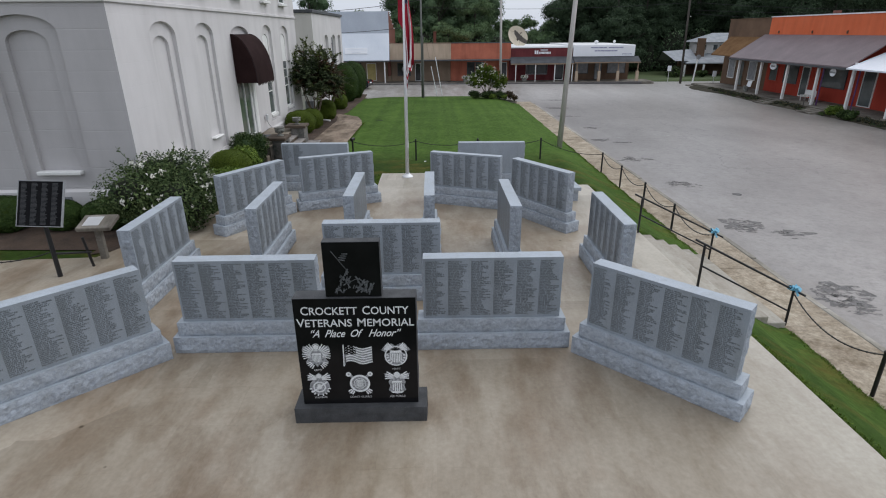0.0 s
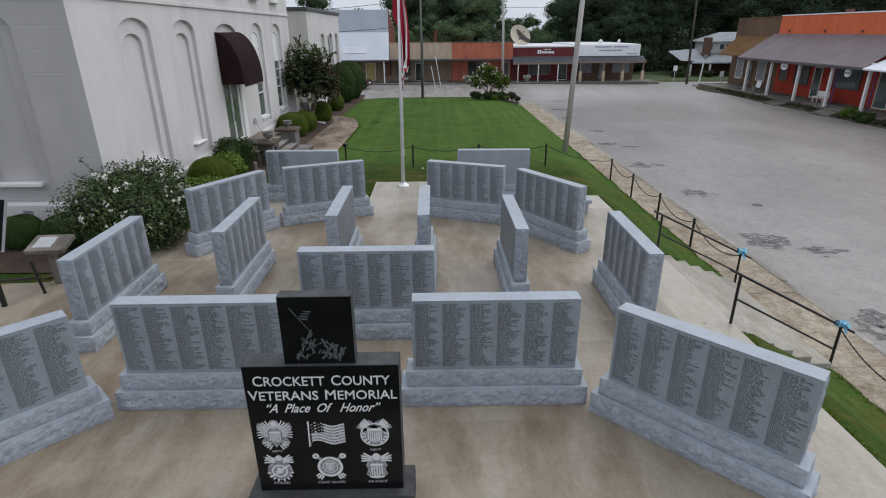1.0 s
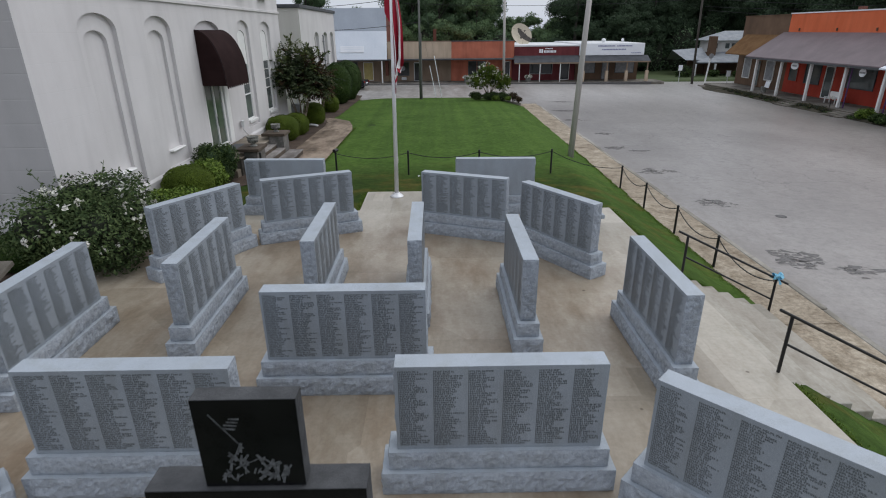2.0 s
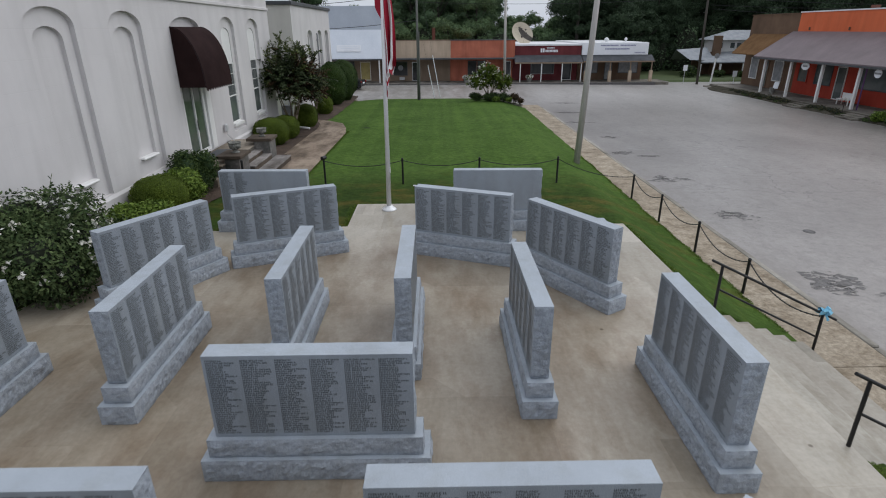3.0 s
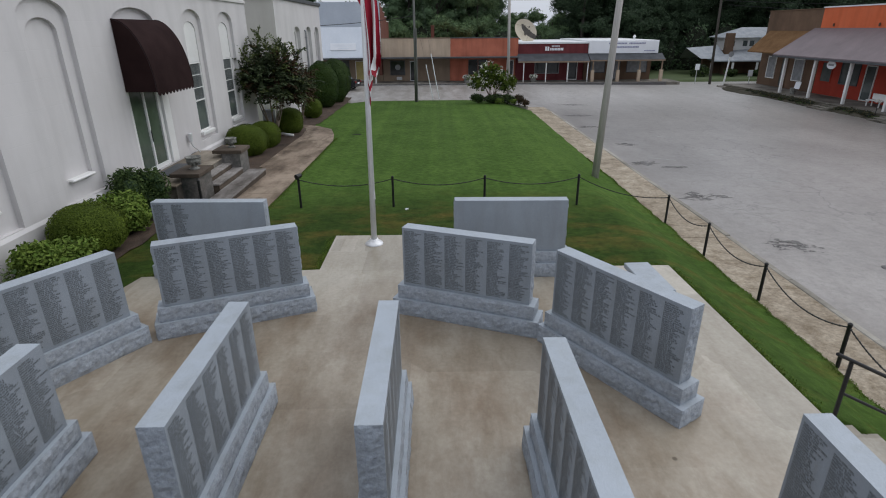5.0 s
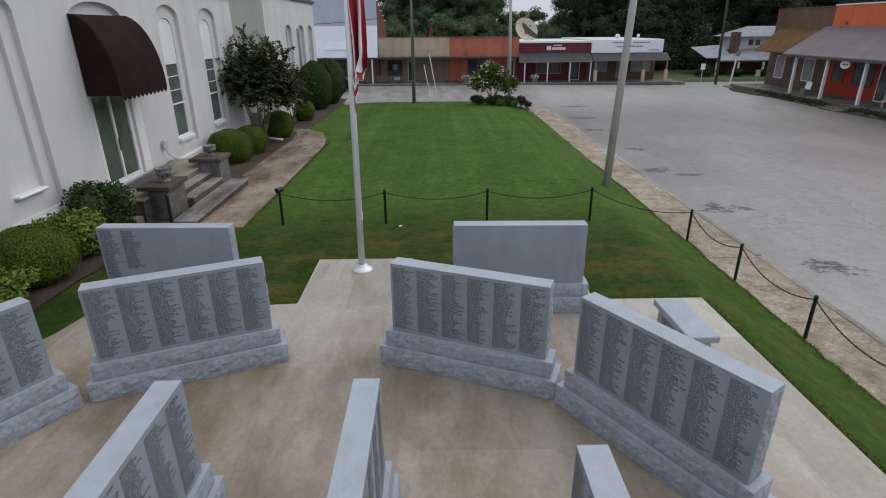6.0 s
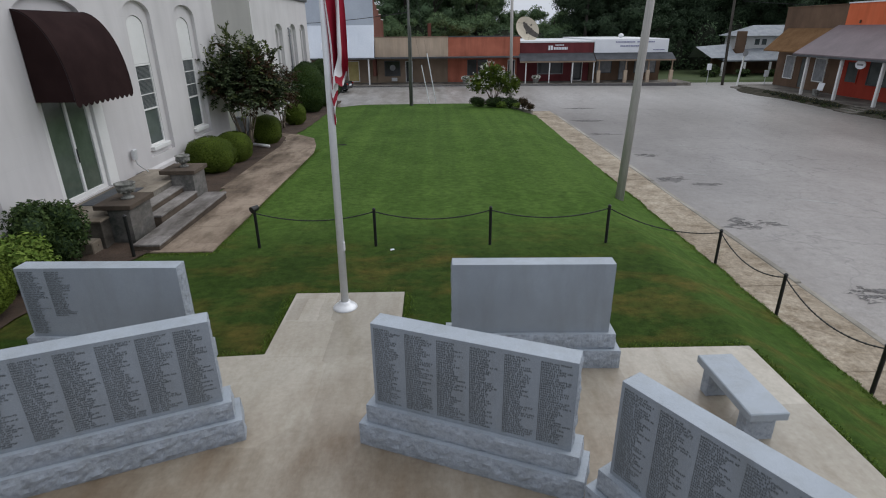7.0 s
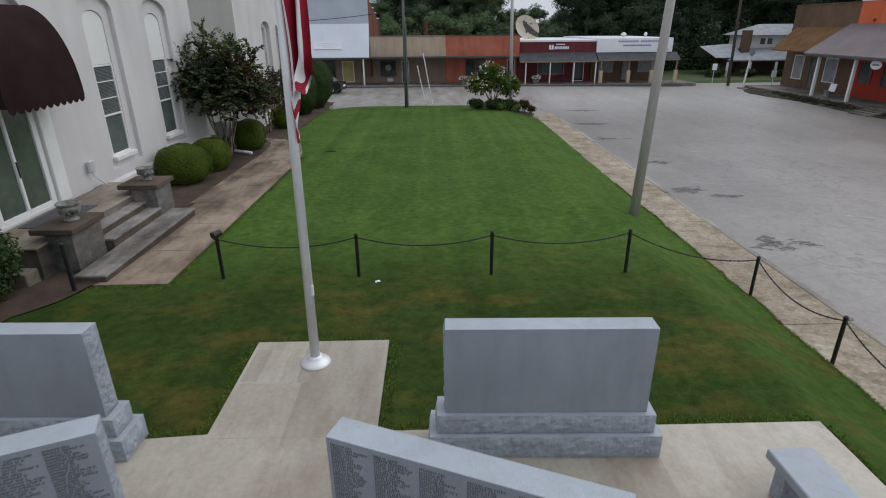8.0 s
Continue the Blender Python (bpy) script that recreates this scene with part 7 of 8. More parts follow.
def paper_scrap():
    x, y = -0.36, 22.8
    root = thing("paper_scrap", pose(x, y, lawn_z(x, y) + 0.01, 0, 0, 25), "small crumpled white paper scrap on the lawn", "litter")
    b = Build().add([(-0.05, -0.03, 0), (0.0, -0.04, 0.025), (0.055, -0.02, 0.004), (0.045, 0.03, 0.02), (0.0, 0.035, 0.0), (-0.045, 0.025, 0.022), (0.0, 0.0, 0.035)],
                    [(0, 1, 6), (1, 2, 6), (2, 3, 6), (3, 4, 6), (4, 5, 6), (5, 0, 6)])
    part("sheet", b, M_SIGN, root)


paper_scrap()


# ---- the shop row across the side street ----
def shop_window(parent, x0, x1, z0, z1, y, glass, frame_mat, label="", panes=1, name="window"):
    w = thing(name, Matrix(), "", "")
    w.parent = parent
    if label:
        w["label"] = label
    f = 0.07
    b = Build()
    b.box(x0, x0 + f, y - 0.06, y + 0.02, z0, z1)
    b.box(x1 - f, x1, y - 0.06, y + 0.02, z0, z1)
    b.box(x0 + f, x1 - f, y - 0.06, y + 0.02, z0, z0 + f)
    b.box(x0 + f, x1 - f, y - 0.06, y + 0.02, z1 - f, z1)
    for k in range(1, panes):
        xm = x0 + (x1 - x0) * k / panes
        b.box(xm - f / 2, xm + f / 2, y - 0.06, y + 0.02, z0 + f, z1 - f)
    part("frame", b, frame_mat, w)
    for k in range(panes):
        xa, xb = x0 + (x1 - x0) * k / panes, x0 + (x1 - x0) * (k + 1) / panes
        part("pane", Build().box(xa + f, xb - f, y - 0.02, y - 0.005, z0 + f, z1 - f), glass, w)


def sign_bars(parent, rows, y, mat):
    """Unreadable lettering as plain bars: (x0, x1, z, height, pieces)."""
    for x0, x1, z, h, n in rows:
        b = Build()
        w = (x1 - x0) / n
        for k in range(n):
            b.box(x0 + k * w, x0 + k * w + w * 0.78, y - 0.03, y, z - h / 2, z + h / 2)
        ob = part("lettering_bars", b, mat, parent)
        ob["kind"] = "stuff"


def seams(parent, name, x0, x1, step, ya, za, yb, zb, mat):
    """Standing seams down a sloping sheet."""
    b = Build()
    n = int((x1 - x0) / step)
    for k in range(n + 1):
        x = x0 + k * step
        b.add([(x - 0.015, ya, za), (x + 0.015, ya, za), (x + 0.015, yb, zb), (x - 0.015, yb, zb), (x - 0.015, ya - 0.006, za + 0.008), (x + 0.015, ya - 0.006, za + 0.008), (x + 0.015, yb - 0.006, zb + 0.008), (x - 0.015, yb - 0.006, zb + 0.008)],
              [(4, 5, 6, 7), (0, 4, 7, 3), (1, 2, 6, 5)])
    ob = part(name, b, mat, parent)
    ob["kind"] = "stuff"


def slope_x(x0, x1, ya, za, yb, zb, th=0.07):
    """A sheet from the front eave (ya, za) up to (yb, zb) between x0 and x1."""
    return Build().add([(x0, ya, za), (x1, ya, za), (x1, yb, zb), (x0, yb, zb), (x0, ya, za - th), (x1, ya, za - th), (x1, yb, zb - th), (x0, yb, zb - th)],
                       [(0, 1, 2, 3), (7, 6, 5, 4), (0, 4, 5, 1), (1, 5, 6, 2), (2, 6, 7, 3), (3, 7, 4, 0)])


SY, SW, SZ = 70.0, 71.6, -0.74


def shop_pavement():
    root = thing("shop_pavement", Matrix(), "concrete shop pavement with a dark stained kerb", "pavement", "", "structure")
    part("kerb", Build().box(-18, 25.4, 68.3, 68.545, -1.3, SZ - 0.02, 0.03), M_PATCH, root, "tar-stained kerb")
    for k in range(15):
        x0 = -18 + 3.0 * k
        part("paving_slab", Build().box(x0 + 0.01, x0 + 2.99, 68.55, SW + 0.4, -1.3, SZ - 0.005 * (k % 3), 0.02), M_STEPS, root)


shop_pavement()


def shell(root, x0, x1, ztop, mat_wall, depth=13.0):
    b = Build()
    b.box(x0 + 0.01, x1 - 0.01, SW, SW + depth, -1.2, ztop - 0.25)
    part("shop_wall", b, mat_wall, root)


def grey_building():
    root = thing("shop_building", Matrix(), "two-storey shop with blue-grey metal siding and a sloping metal canopy", "building", "shop row")
    x0, x1 = -19.0, -5.2
    part("upper_wall", Build().box(x0, x1, 70.25, 70.4, 4.9, 7.35), M_SIDING, root)
    b = Build()
    x = x0 + 0.1
    while x < x1:
        b.box(x, x + 0.03, 70.242, 70.25, 4.95, 7.33)
        x += 0.3
    ob = part("siding_ribs", b, M_SIDING, root)
    ob["kind"] = "stuff"
    part("canopy", slope_x(x0, x1 + 0.02, 69.15, 1.92, 70.22, 4.92), M_METALROOF, root, "pale sloping metal canopy")
    seams(root, "canopy_seams", x0 + 0.1, x1, 0.42, 69.14, 1.93, 70.2, 4.92, M_METALROOF)
    part("canopy_edge", Build().box(x0, x1 + 0.02, 69.1, 69.3, 1.72, 1.86), M_DARKTRIM, root)
    part("soffit", Build().box(x0, x1, 69.3, SW, 1.74, 1.80), M_TANDARK, root)
    part("shop_wall", Build().box(x0, x1 - 0.01, SW, SW + 0.3, -1.2, 4.9), M_TANDARK, root)
    # stepped brick side wall
    steps = [(70.4, 0), (70.4, 7.3), (72.2, 7.3), (72.2, 6.9), (74.2, 6.9), (74.2, 6.45), (76.4, 6.45), (76.4, 6.0), (78.8, 6.0), (78.8, 5.5), (82, 5.5), (82, 0)]
    part("side_wall", Build().prism(steps, -0.3, "x", x1), M_OLDBRICK, root, "red brick wall with stepped parapet")
    b = Build()
    for (ya, za), (yb, zb) in zip(steps[1:-1:2], steps[2::2]):
        b.box(x1 - 0.34, x1 + 0.05, ya, yb, za, za + 0.08)
    part("parapet_cap", b, M_WHITEROOF, root)
    for xx in (-5.8, -11.6, -16.5):
        part("post", Build().box(xx - 0.07, xx + 0.07, 69.2, 69.34, SZ, 1.74, 0.01), M_WHITETRIM, root)
    shop_window(root, -8.25, -7.05, -0.62, 1.45, SW, M_CREAMDOOR, M_WHITETRIM, "yellowish shop door", 1, "door")
    shop_window(root, -11.3, -8.9, -0.3, 1.5, SW, M_SHOPGLASS, M_DARKTRIM, "dark shop window", 2)
    s = thing("shop_sign", Matrix(), "white rectangular sign on the metal canopy", "sign")
    m = pose(-9.15, 69.47, 2.98, -19.6, 0, 0)
    b = Build(m).box(-1.35, 1.35, -0.03, 0.03, -0.36, 0.36, 0.01)
    part("board", b, M_SIGN, s)
    for k, (a, c) in enumerate(((-1.1, 1.0), (-0.9, 1.15), (-0.5, 0.6))):
        ob = part("lettering_bars", Build(m).box(a, c, -0.04, -0.032, 0.16 - 0.18 * k, 0.20 - 0.18 * k), M_METALROOF, s)


def tan_shop(x0, x1, ztop, band, lower, name_label, cap):
    root = thing("shop_building", Matrix(), name_label, "building", "shop row")
    b = Build().box(x0, x1, SY, SY + 0.25, 1.9, ztop)
    part("band_wall", b, band, root)
    part("coping", Build().box(x0, x1, SY - 0.05, SY + 0.32, ztop, ztop + 0.09, 0.01), cap, root)
    part("roof", Build().box(x0, x1, SY + 0.25, SW + 13, ztop - 0.5, ztop - 0.3), M_WHITEROOF, root)
    part("canopy", Build().box(x0, x1, 69.25, SW, 1.74, 1.9, 0.02), M_DARKTRIM, root, "thin flat canopy")
    shell(root, x0, x1, ztop, lower)
    return root


grey_building()
r = tan_shop(-5.18, 2.25, 3.72, M_TAN, M_TANDARK, "low shop with a tan stucco band and flat canopy", M_TANDARK)
shop_window(r, -4.4, -2.75, -0.1, 1.45, SW, M_SHOPGLASS, M_DARKTRIM, "dark shop window")
shop_window(r, -2.2, -1.45, -0.72, 1.4, SW, M_SHOPGLASS, M_ALU, "glazed shop door", 1, "door")
part("emblem", Build().cyl((-3.55, SW - 0.07, 0.75), (-3.55, SW - 0.09, 0.75), 0.3, 0.3, 18), M_BLIND, r, "pale round window emblem")
part("air_conditioner", Build().box(-3.7, -3.1, SW - 0.3, SW, -0.6, -0.25, 0.03), M_ALU, r)
r = tan_shop(2.26, 9.55, 3.72, M_REDBRICK, M_REDBRICK, "low red brick shop with a flat canopy", M_DARKTRIM)
shop_window(r, 4.3, 6.4, -0.1, 1.5, SW, M_SHOPGLASS, M_DARKTRIM, "dark shop window", 2)
shop_window(r, 8.55, 9.35, -0.7, 1.45, SW, M_SHOPGLASS, M_WHITETRIM, "white framed shop door", 1, "door")


def maroon_shop():
    root = thing("shop_building", Matrix(), "low maroon shop with a charcoal shingle canopy", "building", "shop row")
    x0, x1 = 9.56, 17.15
    part("band_wall", Build().box(x0, x1, SY + 0.2, SY + 0.4, 1.9, 3.12), M_MAROON, root)
    part("roof", Build().box(x0 - 0.05, x1 + 0.05, SY + 0.1, SW + 13, 3.12, 3.28), M_WHITEROOF, root, "white roof edge")
    part("canopy", slope_x(x0 - 0.1, x1, 68.95, 1.42, SY + 0.2, 2.12), M_ROOFGREY, root, "charcoal shingle canopy")
    part("fascia", Build().box(x0 - 0.1, x1, 68.9, 68.98, 1.26, 1.40), M_TANDARK, root)
    shell(root, x0, x1, 3.1, M_MAROON)
    for xx in (10.1, 12.5, 14.85, 17.0):
        part("post", Build().box(xx - 0.05, xx + 0.05, 69.0, 69.1, SZ, 1.3, 0.01), M_WHITETRIM, root)
    shop_window(root, 11.7, 14.45, -0.05, 1.25, SW, M_SHOPGLASS, M_BLIND, "wide shop window", 2)
    shop_window(root, 15.35, 16.5, -0.72, 1.3, SW, M_SHOPGLASS, M_WHITETRIM, "white framed glass door", 1, "door")
    sign_bars(root, [(12.5, 13.0, 2.62, 0.42, 2), (13.05, 14.5, 2.56, 0.25, 9), (13.2, 14.1, 2.88, 0.11, 6)], SY + 0.2, M_SIGN)


def white_sign_shop():
    root = thing("shop_building", Matrix(), "low shop with a long white sign board and shingle canopy", "building", "shop row")
    x0, x1 = 17.2, 24.75
    part("sign_board", Build().box(x0, x1, SY, SY + 0.25, 2.1, 3.4, 0.02), M_SIGN, root, "long white sign board")
    sign_bars(root, [(19.3, 21.3, 3.12, 0.12, 13), (21.5, 23.3, 3.12, 0.12, 11), (19.8, 22.6, 2.74, 0.13, 16), (23.2, 24.4, 2.36, 0.07, 9)], SY, M_SIGNINK)
    part("roof", Build().box(x0 - 0.02, x1, SY + 0.25, SW + 13, 3.28, 3.42), M_WHITEROOF, root, "white roof edge")
    part("canopy", slope_x(x0, x1 + 0.5, 68.95, 1.52, SY + 0.1, 2.1), M_ROOFGREY, root, "charcoal shingle canopy")
    part("fascia", Build().box(x0, x1 + 0.5, 68.9, 68.98, 1.36, 1.50), M_TANDARK, root)
    shell(root, x0, x1, 3.3, M_BROWNBRICK)
    for xx in (17.55, 20.3, 22.6, 25.0):
        part("post", Build().box(xx - 0.06, xx + 0.06, 69.0, 69.12, 0.45, 1.4), M_TANDARK, root)
        part("pier", Build().box(xx - 0.17, xx + 0.17, 68.95, 69.25, SZ, 0.45, 0.02), M_TAN, root, "tan masonry pier")
    shop_window(root, 17.9, 19.6, 0.0, 1.35, SW, M_BLIND, M_DARKTRIM, "papered shop window")
    shop_window(root, 20.4, 21.3, -0.72, 1.35, SW, M_BLIND, M_DARKTRIM, "pale shop door", 1, "door")
    shop_window(root, 22.0, 24.3, 0.0, 1.35, SW, M_BLIND, M_DARKTRIM, "papered shop window")


maroon_shop()
white_sign_shop()


def roof_things():
    d = thing("satellite_dish", pose(11.2, 76.0, 2.95), "large cream satellite dish on the shop roof", "satellite dish")
    m = pose(0, 0, 1.45, 62, 0, 22)
    b = Build(m)
    prof = [(0.02 + 1.4 * i / 12, -0.42 + 0.5 * (i / 12) ** 2) for i in range(13)]
    n = 72
    pts = [(r * math.cos(2 * math.pi * i / n), r * math.sin(2 * math.pi * i / n), z) for r, z in prof for i in range(n)]
    b.add(pts, [(k * n + i, k * n + (i + 1) % n, (k + 1) * n + (i + 1) % n, (k + 1) * n + i) for k in range(12) for i in range(n)])
    # the bowl's inner shade is coloured in as a dark slanting oval
    mid = [Vector((sum(pts[i][0] for i in f) / len(f) - 0.55, sum(pts[i][1] for i in f) / len(f) + 0.1)) for f in b.f]
    b.mi = [1 if (q.dot(Vector((0.57, -0.82))) / 1.25) ** 2 + (q.dot(Vector((0.82, 0.57))) / 0.36) ** 2 < 1 else 0 for q in mid]
    part("reflector", b, [M_DISH, M_DISHDARK], d, "cream mesh reflector with its shaded side coloured dark", True)
    b = Build(m)
    for i in range(3):
        a = 2 * math.pi * i / 3 + 0.4
        b.cyl((1.3 * math.cos(a), 1.3 * math.sin(a), 0.0), (0, 0, 0.9), 0.009, 0.009, 6)
    b.cyl((0, 0, 0.8), (0, 0, 0.98), 0.07, 0.07, 10)
    part("feed", b, M_DISHDARK, d, "dark feed struts")
    part("mast", Build().cyl((0, 0.3, -0.3), (0, 0.25, 1.2), 0.12, 0.1, 10), M_DISHDARK, d)
    c = thing("chimney", pose(0.35, 78.0, 3.2), "slim red brick chimney behind the shops", "chimney")
    part("stack", Build().box(-0.2, 0.2, -0.2, 0.2, -1, 1.8, 0.02), M_OLDBRICK, c)
    part("cap", Build().box(-0.25, 0.25, -0.25, 0.25, 1.804, 1.9, 0.02), M_BROWNBRICK, c)
    for x, z, w in ((20.9, 3.42, 0.34), (23.2, 3.42, 0.22)):
        v = thing("roof_vent", pose(x, 73.5, z), "white roof vent hood", "roof vent", "roof vents")
        part("hood", Build().lathe([(w * 0.5, 0), (w * 0.5, 0.2), (w * 0.9, 0.24), (w * 0.6, 0.42), (0.02, 0.5)], n=12), M_WHITEROOF, v)
    for x in (4.0, 11.2):
        pl = thing("flower_planter", pose(x, 69.2, SZ), "round planter with pale flowers before the shops", "planter", "shop planters")
        part("pot", Build().lathe([(0.22, 0), (0.34, 0.4), (0.36, 0.42), (0.3, 0.42)], n=12), M_STONEURN, pl)
        ob = new("flowers", leaf_mesh("flowers", [((0, 0, 0.6), (0.5, 0.45, 0.22))], 260, 0.07, [M_FLOWER, M_DARKLEAF], int(x), 0.5, 0.75))
        ob.parent = pl


roof_things()


def car(x, y, z, turn):
    root = thing("car", pose(x, y, z, 0, 0, turn), "dark parked sedan beside the hedges", "car")
    prof = [(-2.2, 0.35), (-2.25, 0.75), (-2.1, 0.95), (-1.45, 1.0), (-0.85, 1.42), (0.45, 1.44), (1.15, 1.0), (2.05, 0.85), (2.25, 0.6), (2.2, 0.32)]
    part("body", Build().prism(prof, 1.7, "y", -0.85), M_CARPAINT, root)
    part("side_glass", Build().prism([(-1.3, 1.02), (-0.8, 1.36), (0.42, 1.38), (1.0, 1.02)], 1.724, "y", -0.862), M_SHOPGLASS, root)
    part("rear_glass", Build().add([(-1.47, -0.7, 1.03), (-1.47, 0.7, 1.03), (-0.9, 0.62, 1.42), (-0.9, -0.62, 1.42)], [(0, 1, 2, 3)]), M_SHOPGLASS, root)
    for sx in (-1.4, 1.4):
        for sy in (-0.8, 0.8):
            w = part("wheel", Build().cyl((sx, sy - 0.1, 0.33), (sx, sy + 0.1, 0.33), 0.33, 0.33, 18), M_RUBBER, root)
            part("rim", Build().cyl((sx, sy - 0.105, 0.33), (sx, sy + 0.105, 0.33), 0.2, 0.2, 12), M_ALU, w)
    for sy in (-0.72, 0.72):
        part("tail_lamp", Build().box(-2.27, -2.2, sy - 0.12, sy + 0.12, 0.7, 0.88, 0.01), M_TAILLIGHT, root)
    part("number_plate", Build().box(-2.28, -2.24, -0.25, 0.25, 0.6, 0.74), M_SIGN, root)


car(-9.2, 64.3, road_z(0), 168)


# ---- the orange shop with the porch ----
def porch_shop():
    root = thing("porch_shop", Matrix(), "low orange and brown brick shop with a long mauve porch roof", "building")
    WX, PZ = 33.8, -0.76
    part("brown_wall", Build().box(WX, WX + 9, 57.9, 65.9, -1.2, 6.05), M_BROWNBRICK, root)
    part("lower_brown_wall", Build().box(WX - 0.02, WX, 57.0, 65.9, PZ, 4.2), M_BROWNBRICK, root)
    part("orange_wall", Build().box(WX, WX + 9, 30, 57.89, -1.2, 6.12), M_ORANGE, root, "orange painted parapet wall")
    part("red_wall", Build().box(WX - 0.02, WX - 0.002, 30, 56.99, PZ, 4.4), M_REDPAINT, root, "red painted shopfront wall")
    part("coping", Build().box(WX - 0.06, WX + 9, 30, 57.95, 6.12, 6.22), M_WHITEROOF, root, "white parapet coping")
    part("coping", Build().box(WX - 0.06, WX + 9, 57.95, 65.95, 6.05, 6.12), M_BROWNBRICK, root)

    def roof_piece(name, ya, yb, xe, ze, zt, mat, step, label):
        b = Build().add([(xe, ya, ze), (WX, ya, zt), (WX, yb, zt), (xe, yb, ze), (xe, ya, ze - 0.1), (WX, ya, zt - 0.1), (WX, yb, zt - 0.1), (xe, yb, ze - 0.1)],
                        [(0, 1, 2, 3), (7, 6, 5, 4), (0, 3, 7, 4), (0, 4, 5, 1), (2, 6, 7, 3)])
        part(name, b, mat, root, label)
        b = Build()
        y = ya + 0.05
        while step and y < yb:
            b.add([(xe, y, ze), (xe, y + 0.03, ze), (WX, y + 0.03, zt), (WX, y, zt), (xe, y, ze + 0.04), (xe, y + 0.03, ze + 0.04), (WX, y + 0.03, zt + 0.04), (WX, y, zt + 0.04)],
                  [(4, 5, 6, 7), (0, 4, 7, 3), (1, 2, 6, 5)])
            y += step
        if step:
            ob = part("roof_seams", b, mat, root)
            ob["kind"] = "stuff"
    roof_piece("porch_roof", 41.4, 58.6, 30.55, 2.42, 4.55, M_ROOFMAUVE, 0, "mauve brown metal porch roof")
    roof_piece("tan_roof", 58.62, 65.3, 31.9, 2.45, 4.3, M_ROOFTAN, 0, "tan shingled awning roof")
    roof_piece("white_roof", 30, 41.35, 30.4, 2.35, 3.75, M_METALROOF, 0, "pale metal porch roof")
    part("fascia", Build().box(30.5, 30.56, 41.4, 58.6, 2.2, 2.34), M_DARKTRIM, root)
    for y in (57.35, 53.42, 49.36, 45.3, 41.4, 37.4, 33.4):
        part("column", Build().box(31.0, 31.2, y - 0.1, y + 0.1, PZ, 2.72 if y > 41 else 2.6, 0.012), M_WHITETRIM, root, "white square porch column")
    for y in (44.9, 41.0):
        part("purple_strip", Build().box(31.21, 31.26, y - 0.05, y + 0.05, PZ, 2.5), M_PURPLE, root, "purple painted post strip")

    def opening(ya, yb, za, zb, glass, frame_mat, name="window"):
        w = thing(name, Matrix(), "", "")
        w.parent = root
        b = Build()
        f = 0.08
        for p, q, s, t in ((ya, ya + f, za, zb), (yb - f, yb, za, zb), (ya + f, yb - f, za, za + f), (ya + f, yb - f, zb - f, zb)):
            b.box(WX - 0.09, WX - 0.021, p, q, s, t)
        part("frame", b, frame_mat, w)
        part("pane", Build().box(WX - 0.05, WX - 0.03, ya + f, yb - f, za + f, zb - f), glass, w)
    opening(63.1, 64.5, -0.05, 2.0, M_BLIND, M_WHITETRIM)
    opening(58.8, 60.3, 0.0, 1.95, M_BLIND, M_WHITETRIM)
    opening(61.2, 62.2, -0.7, 1.9, M_GLASS, M_BROWNBRICK, "door")
    opening(55.0, 56.4, 0.25, 1.9, M_GLASS, M_REDPAINT)
    opening(51.9, 54.0, 0.25, 1.95, M_GLASS, M_DARKTRIM)
    opening(50.2, 51.3, -0.72, 1.9, M_GLASS, M_WHITETRIM, "door")
    opening(45.6, 48.6, 0.35, 2.1, M_GLASS, M_DARKTRIM)
    opening(42.4, 43.8, -0.7, 2.0, M_GLASS, M_WHITETRIM, "door")
    opening(38.0, 41.0, 0.2, 2.0, M_GLASS, M_DARKTRIM)
    for y in (56.2, 51.2, 46.8):
        part("wall_lamp", Build().box(WX - 0.14, WX - 0.02, y - 0.05, y + 0.05, 4.66, 4.9, 0.02), M_BROWNBRICK, root)
    c = thing("chimney", pose(37.5, 54.0, 6.0), "short red brick chimney on the porch shop roof", "chimney")
    part("stack", Build().box(-0.25, 0.25, -0.25, 0.25, -0.3, 0.6, 0.02), M_OLDBRICK, c)

    # raised porch floor, its stained front and steps
    floor = thing("porch_floor", Matrix(), "raised concrete porch floor with a mossy dark front", "porch", "", "structure")
    part("deck", Build().box(30.4, WX - 0.02, 30, 65.9, -1.25, PZ, 0.02), M_STEPS, floor)
    bk = Build()
    pts, nb, mb = [], 9, 128
    for j in range(mb + 1):
        y = 30 + 34.4 * j / mb
        foot = 29.45 + 0.12 * math.sin(y * 0.35) - 0.75 * smooth01((y - 56.5) / 4.0) * (1 - smooth01((y - 62.0) / 2.5))
        for i in range(nb + 1):
            t = i / nb
            zz = -1.32 + (0.56 if t > 0 else 0.0) * (0.35 + 0.65 * t) + 0.09 * noise.noise(Vector((t * 3, y * 1.1, 2))) * math.sin(math.pi * t) + 0.04 * noise.noise(Vector((t * 9, y * 4.0, 5)))
            pts.append((foot + (30.42 - foot) * t ** 1.5 + 0.06 * noise.noise(Vector((y * 2.2, t, 9))), y, zz - 0.03))
    bk.add(pts, [(j * (nb + 1) + i, j * (nb + 1) + i + 1, (j + 1) * (nb + 1) + i + 1, (j + 1) * (nb + 1) + i) for j in range(mb) for i in range(nb)])
    part("bank", bk, M_WET, floor, "mossy stained bank")
    weeds = [((29.65 + 0.5 * abs(math.sin(k * 2.4)), 31.0 + k * 0.62, -0.98), (0.3, 0.35, 0.10)) for k in range(50)]
    ob = new("weeds", leaf_mesh("weeds", weeds, 5200, 0.05, [M_DARKLEAF, M_WET], 77, 0.6, 0.0))
    ob.parent = floor
    ob["kind"] = "stuff"
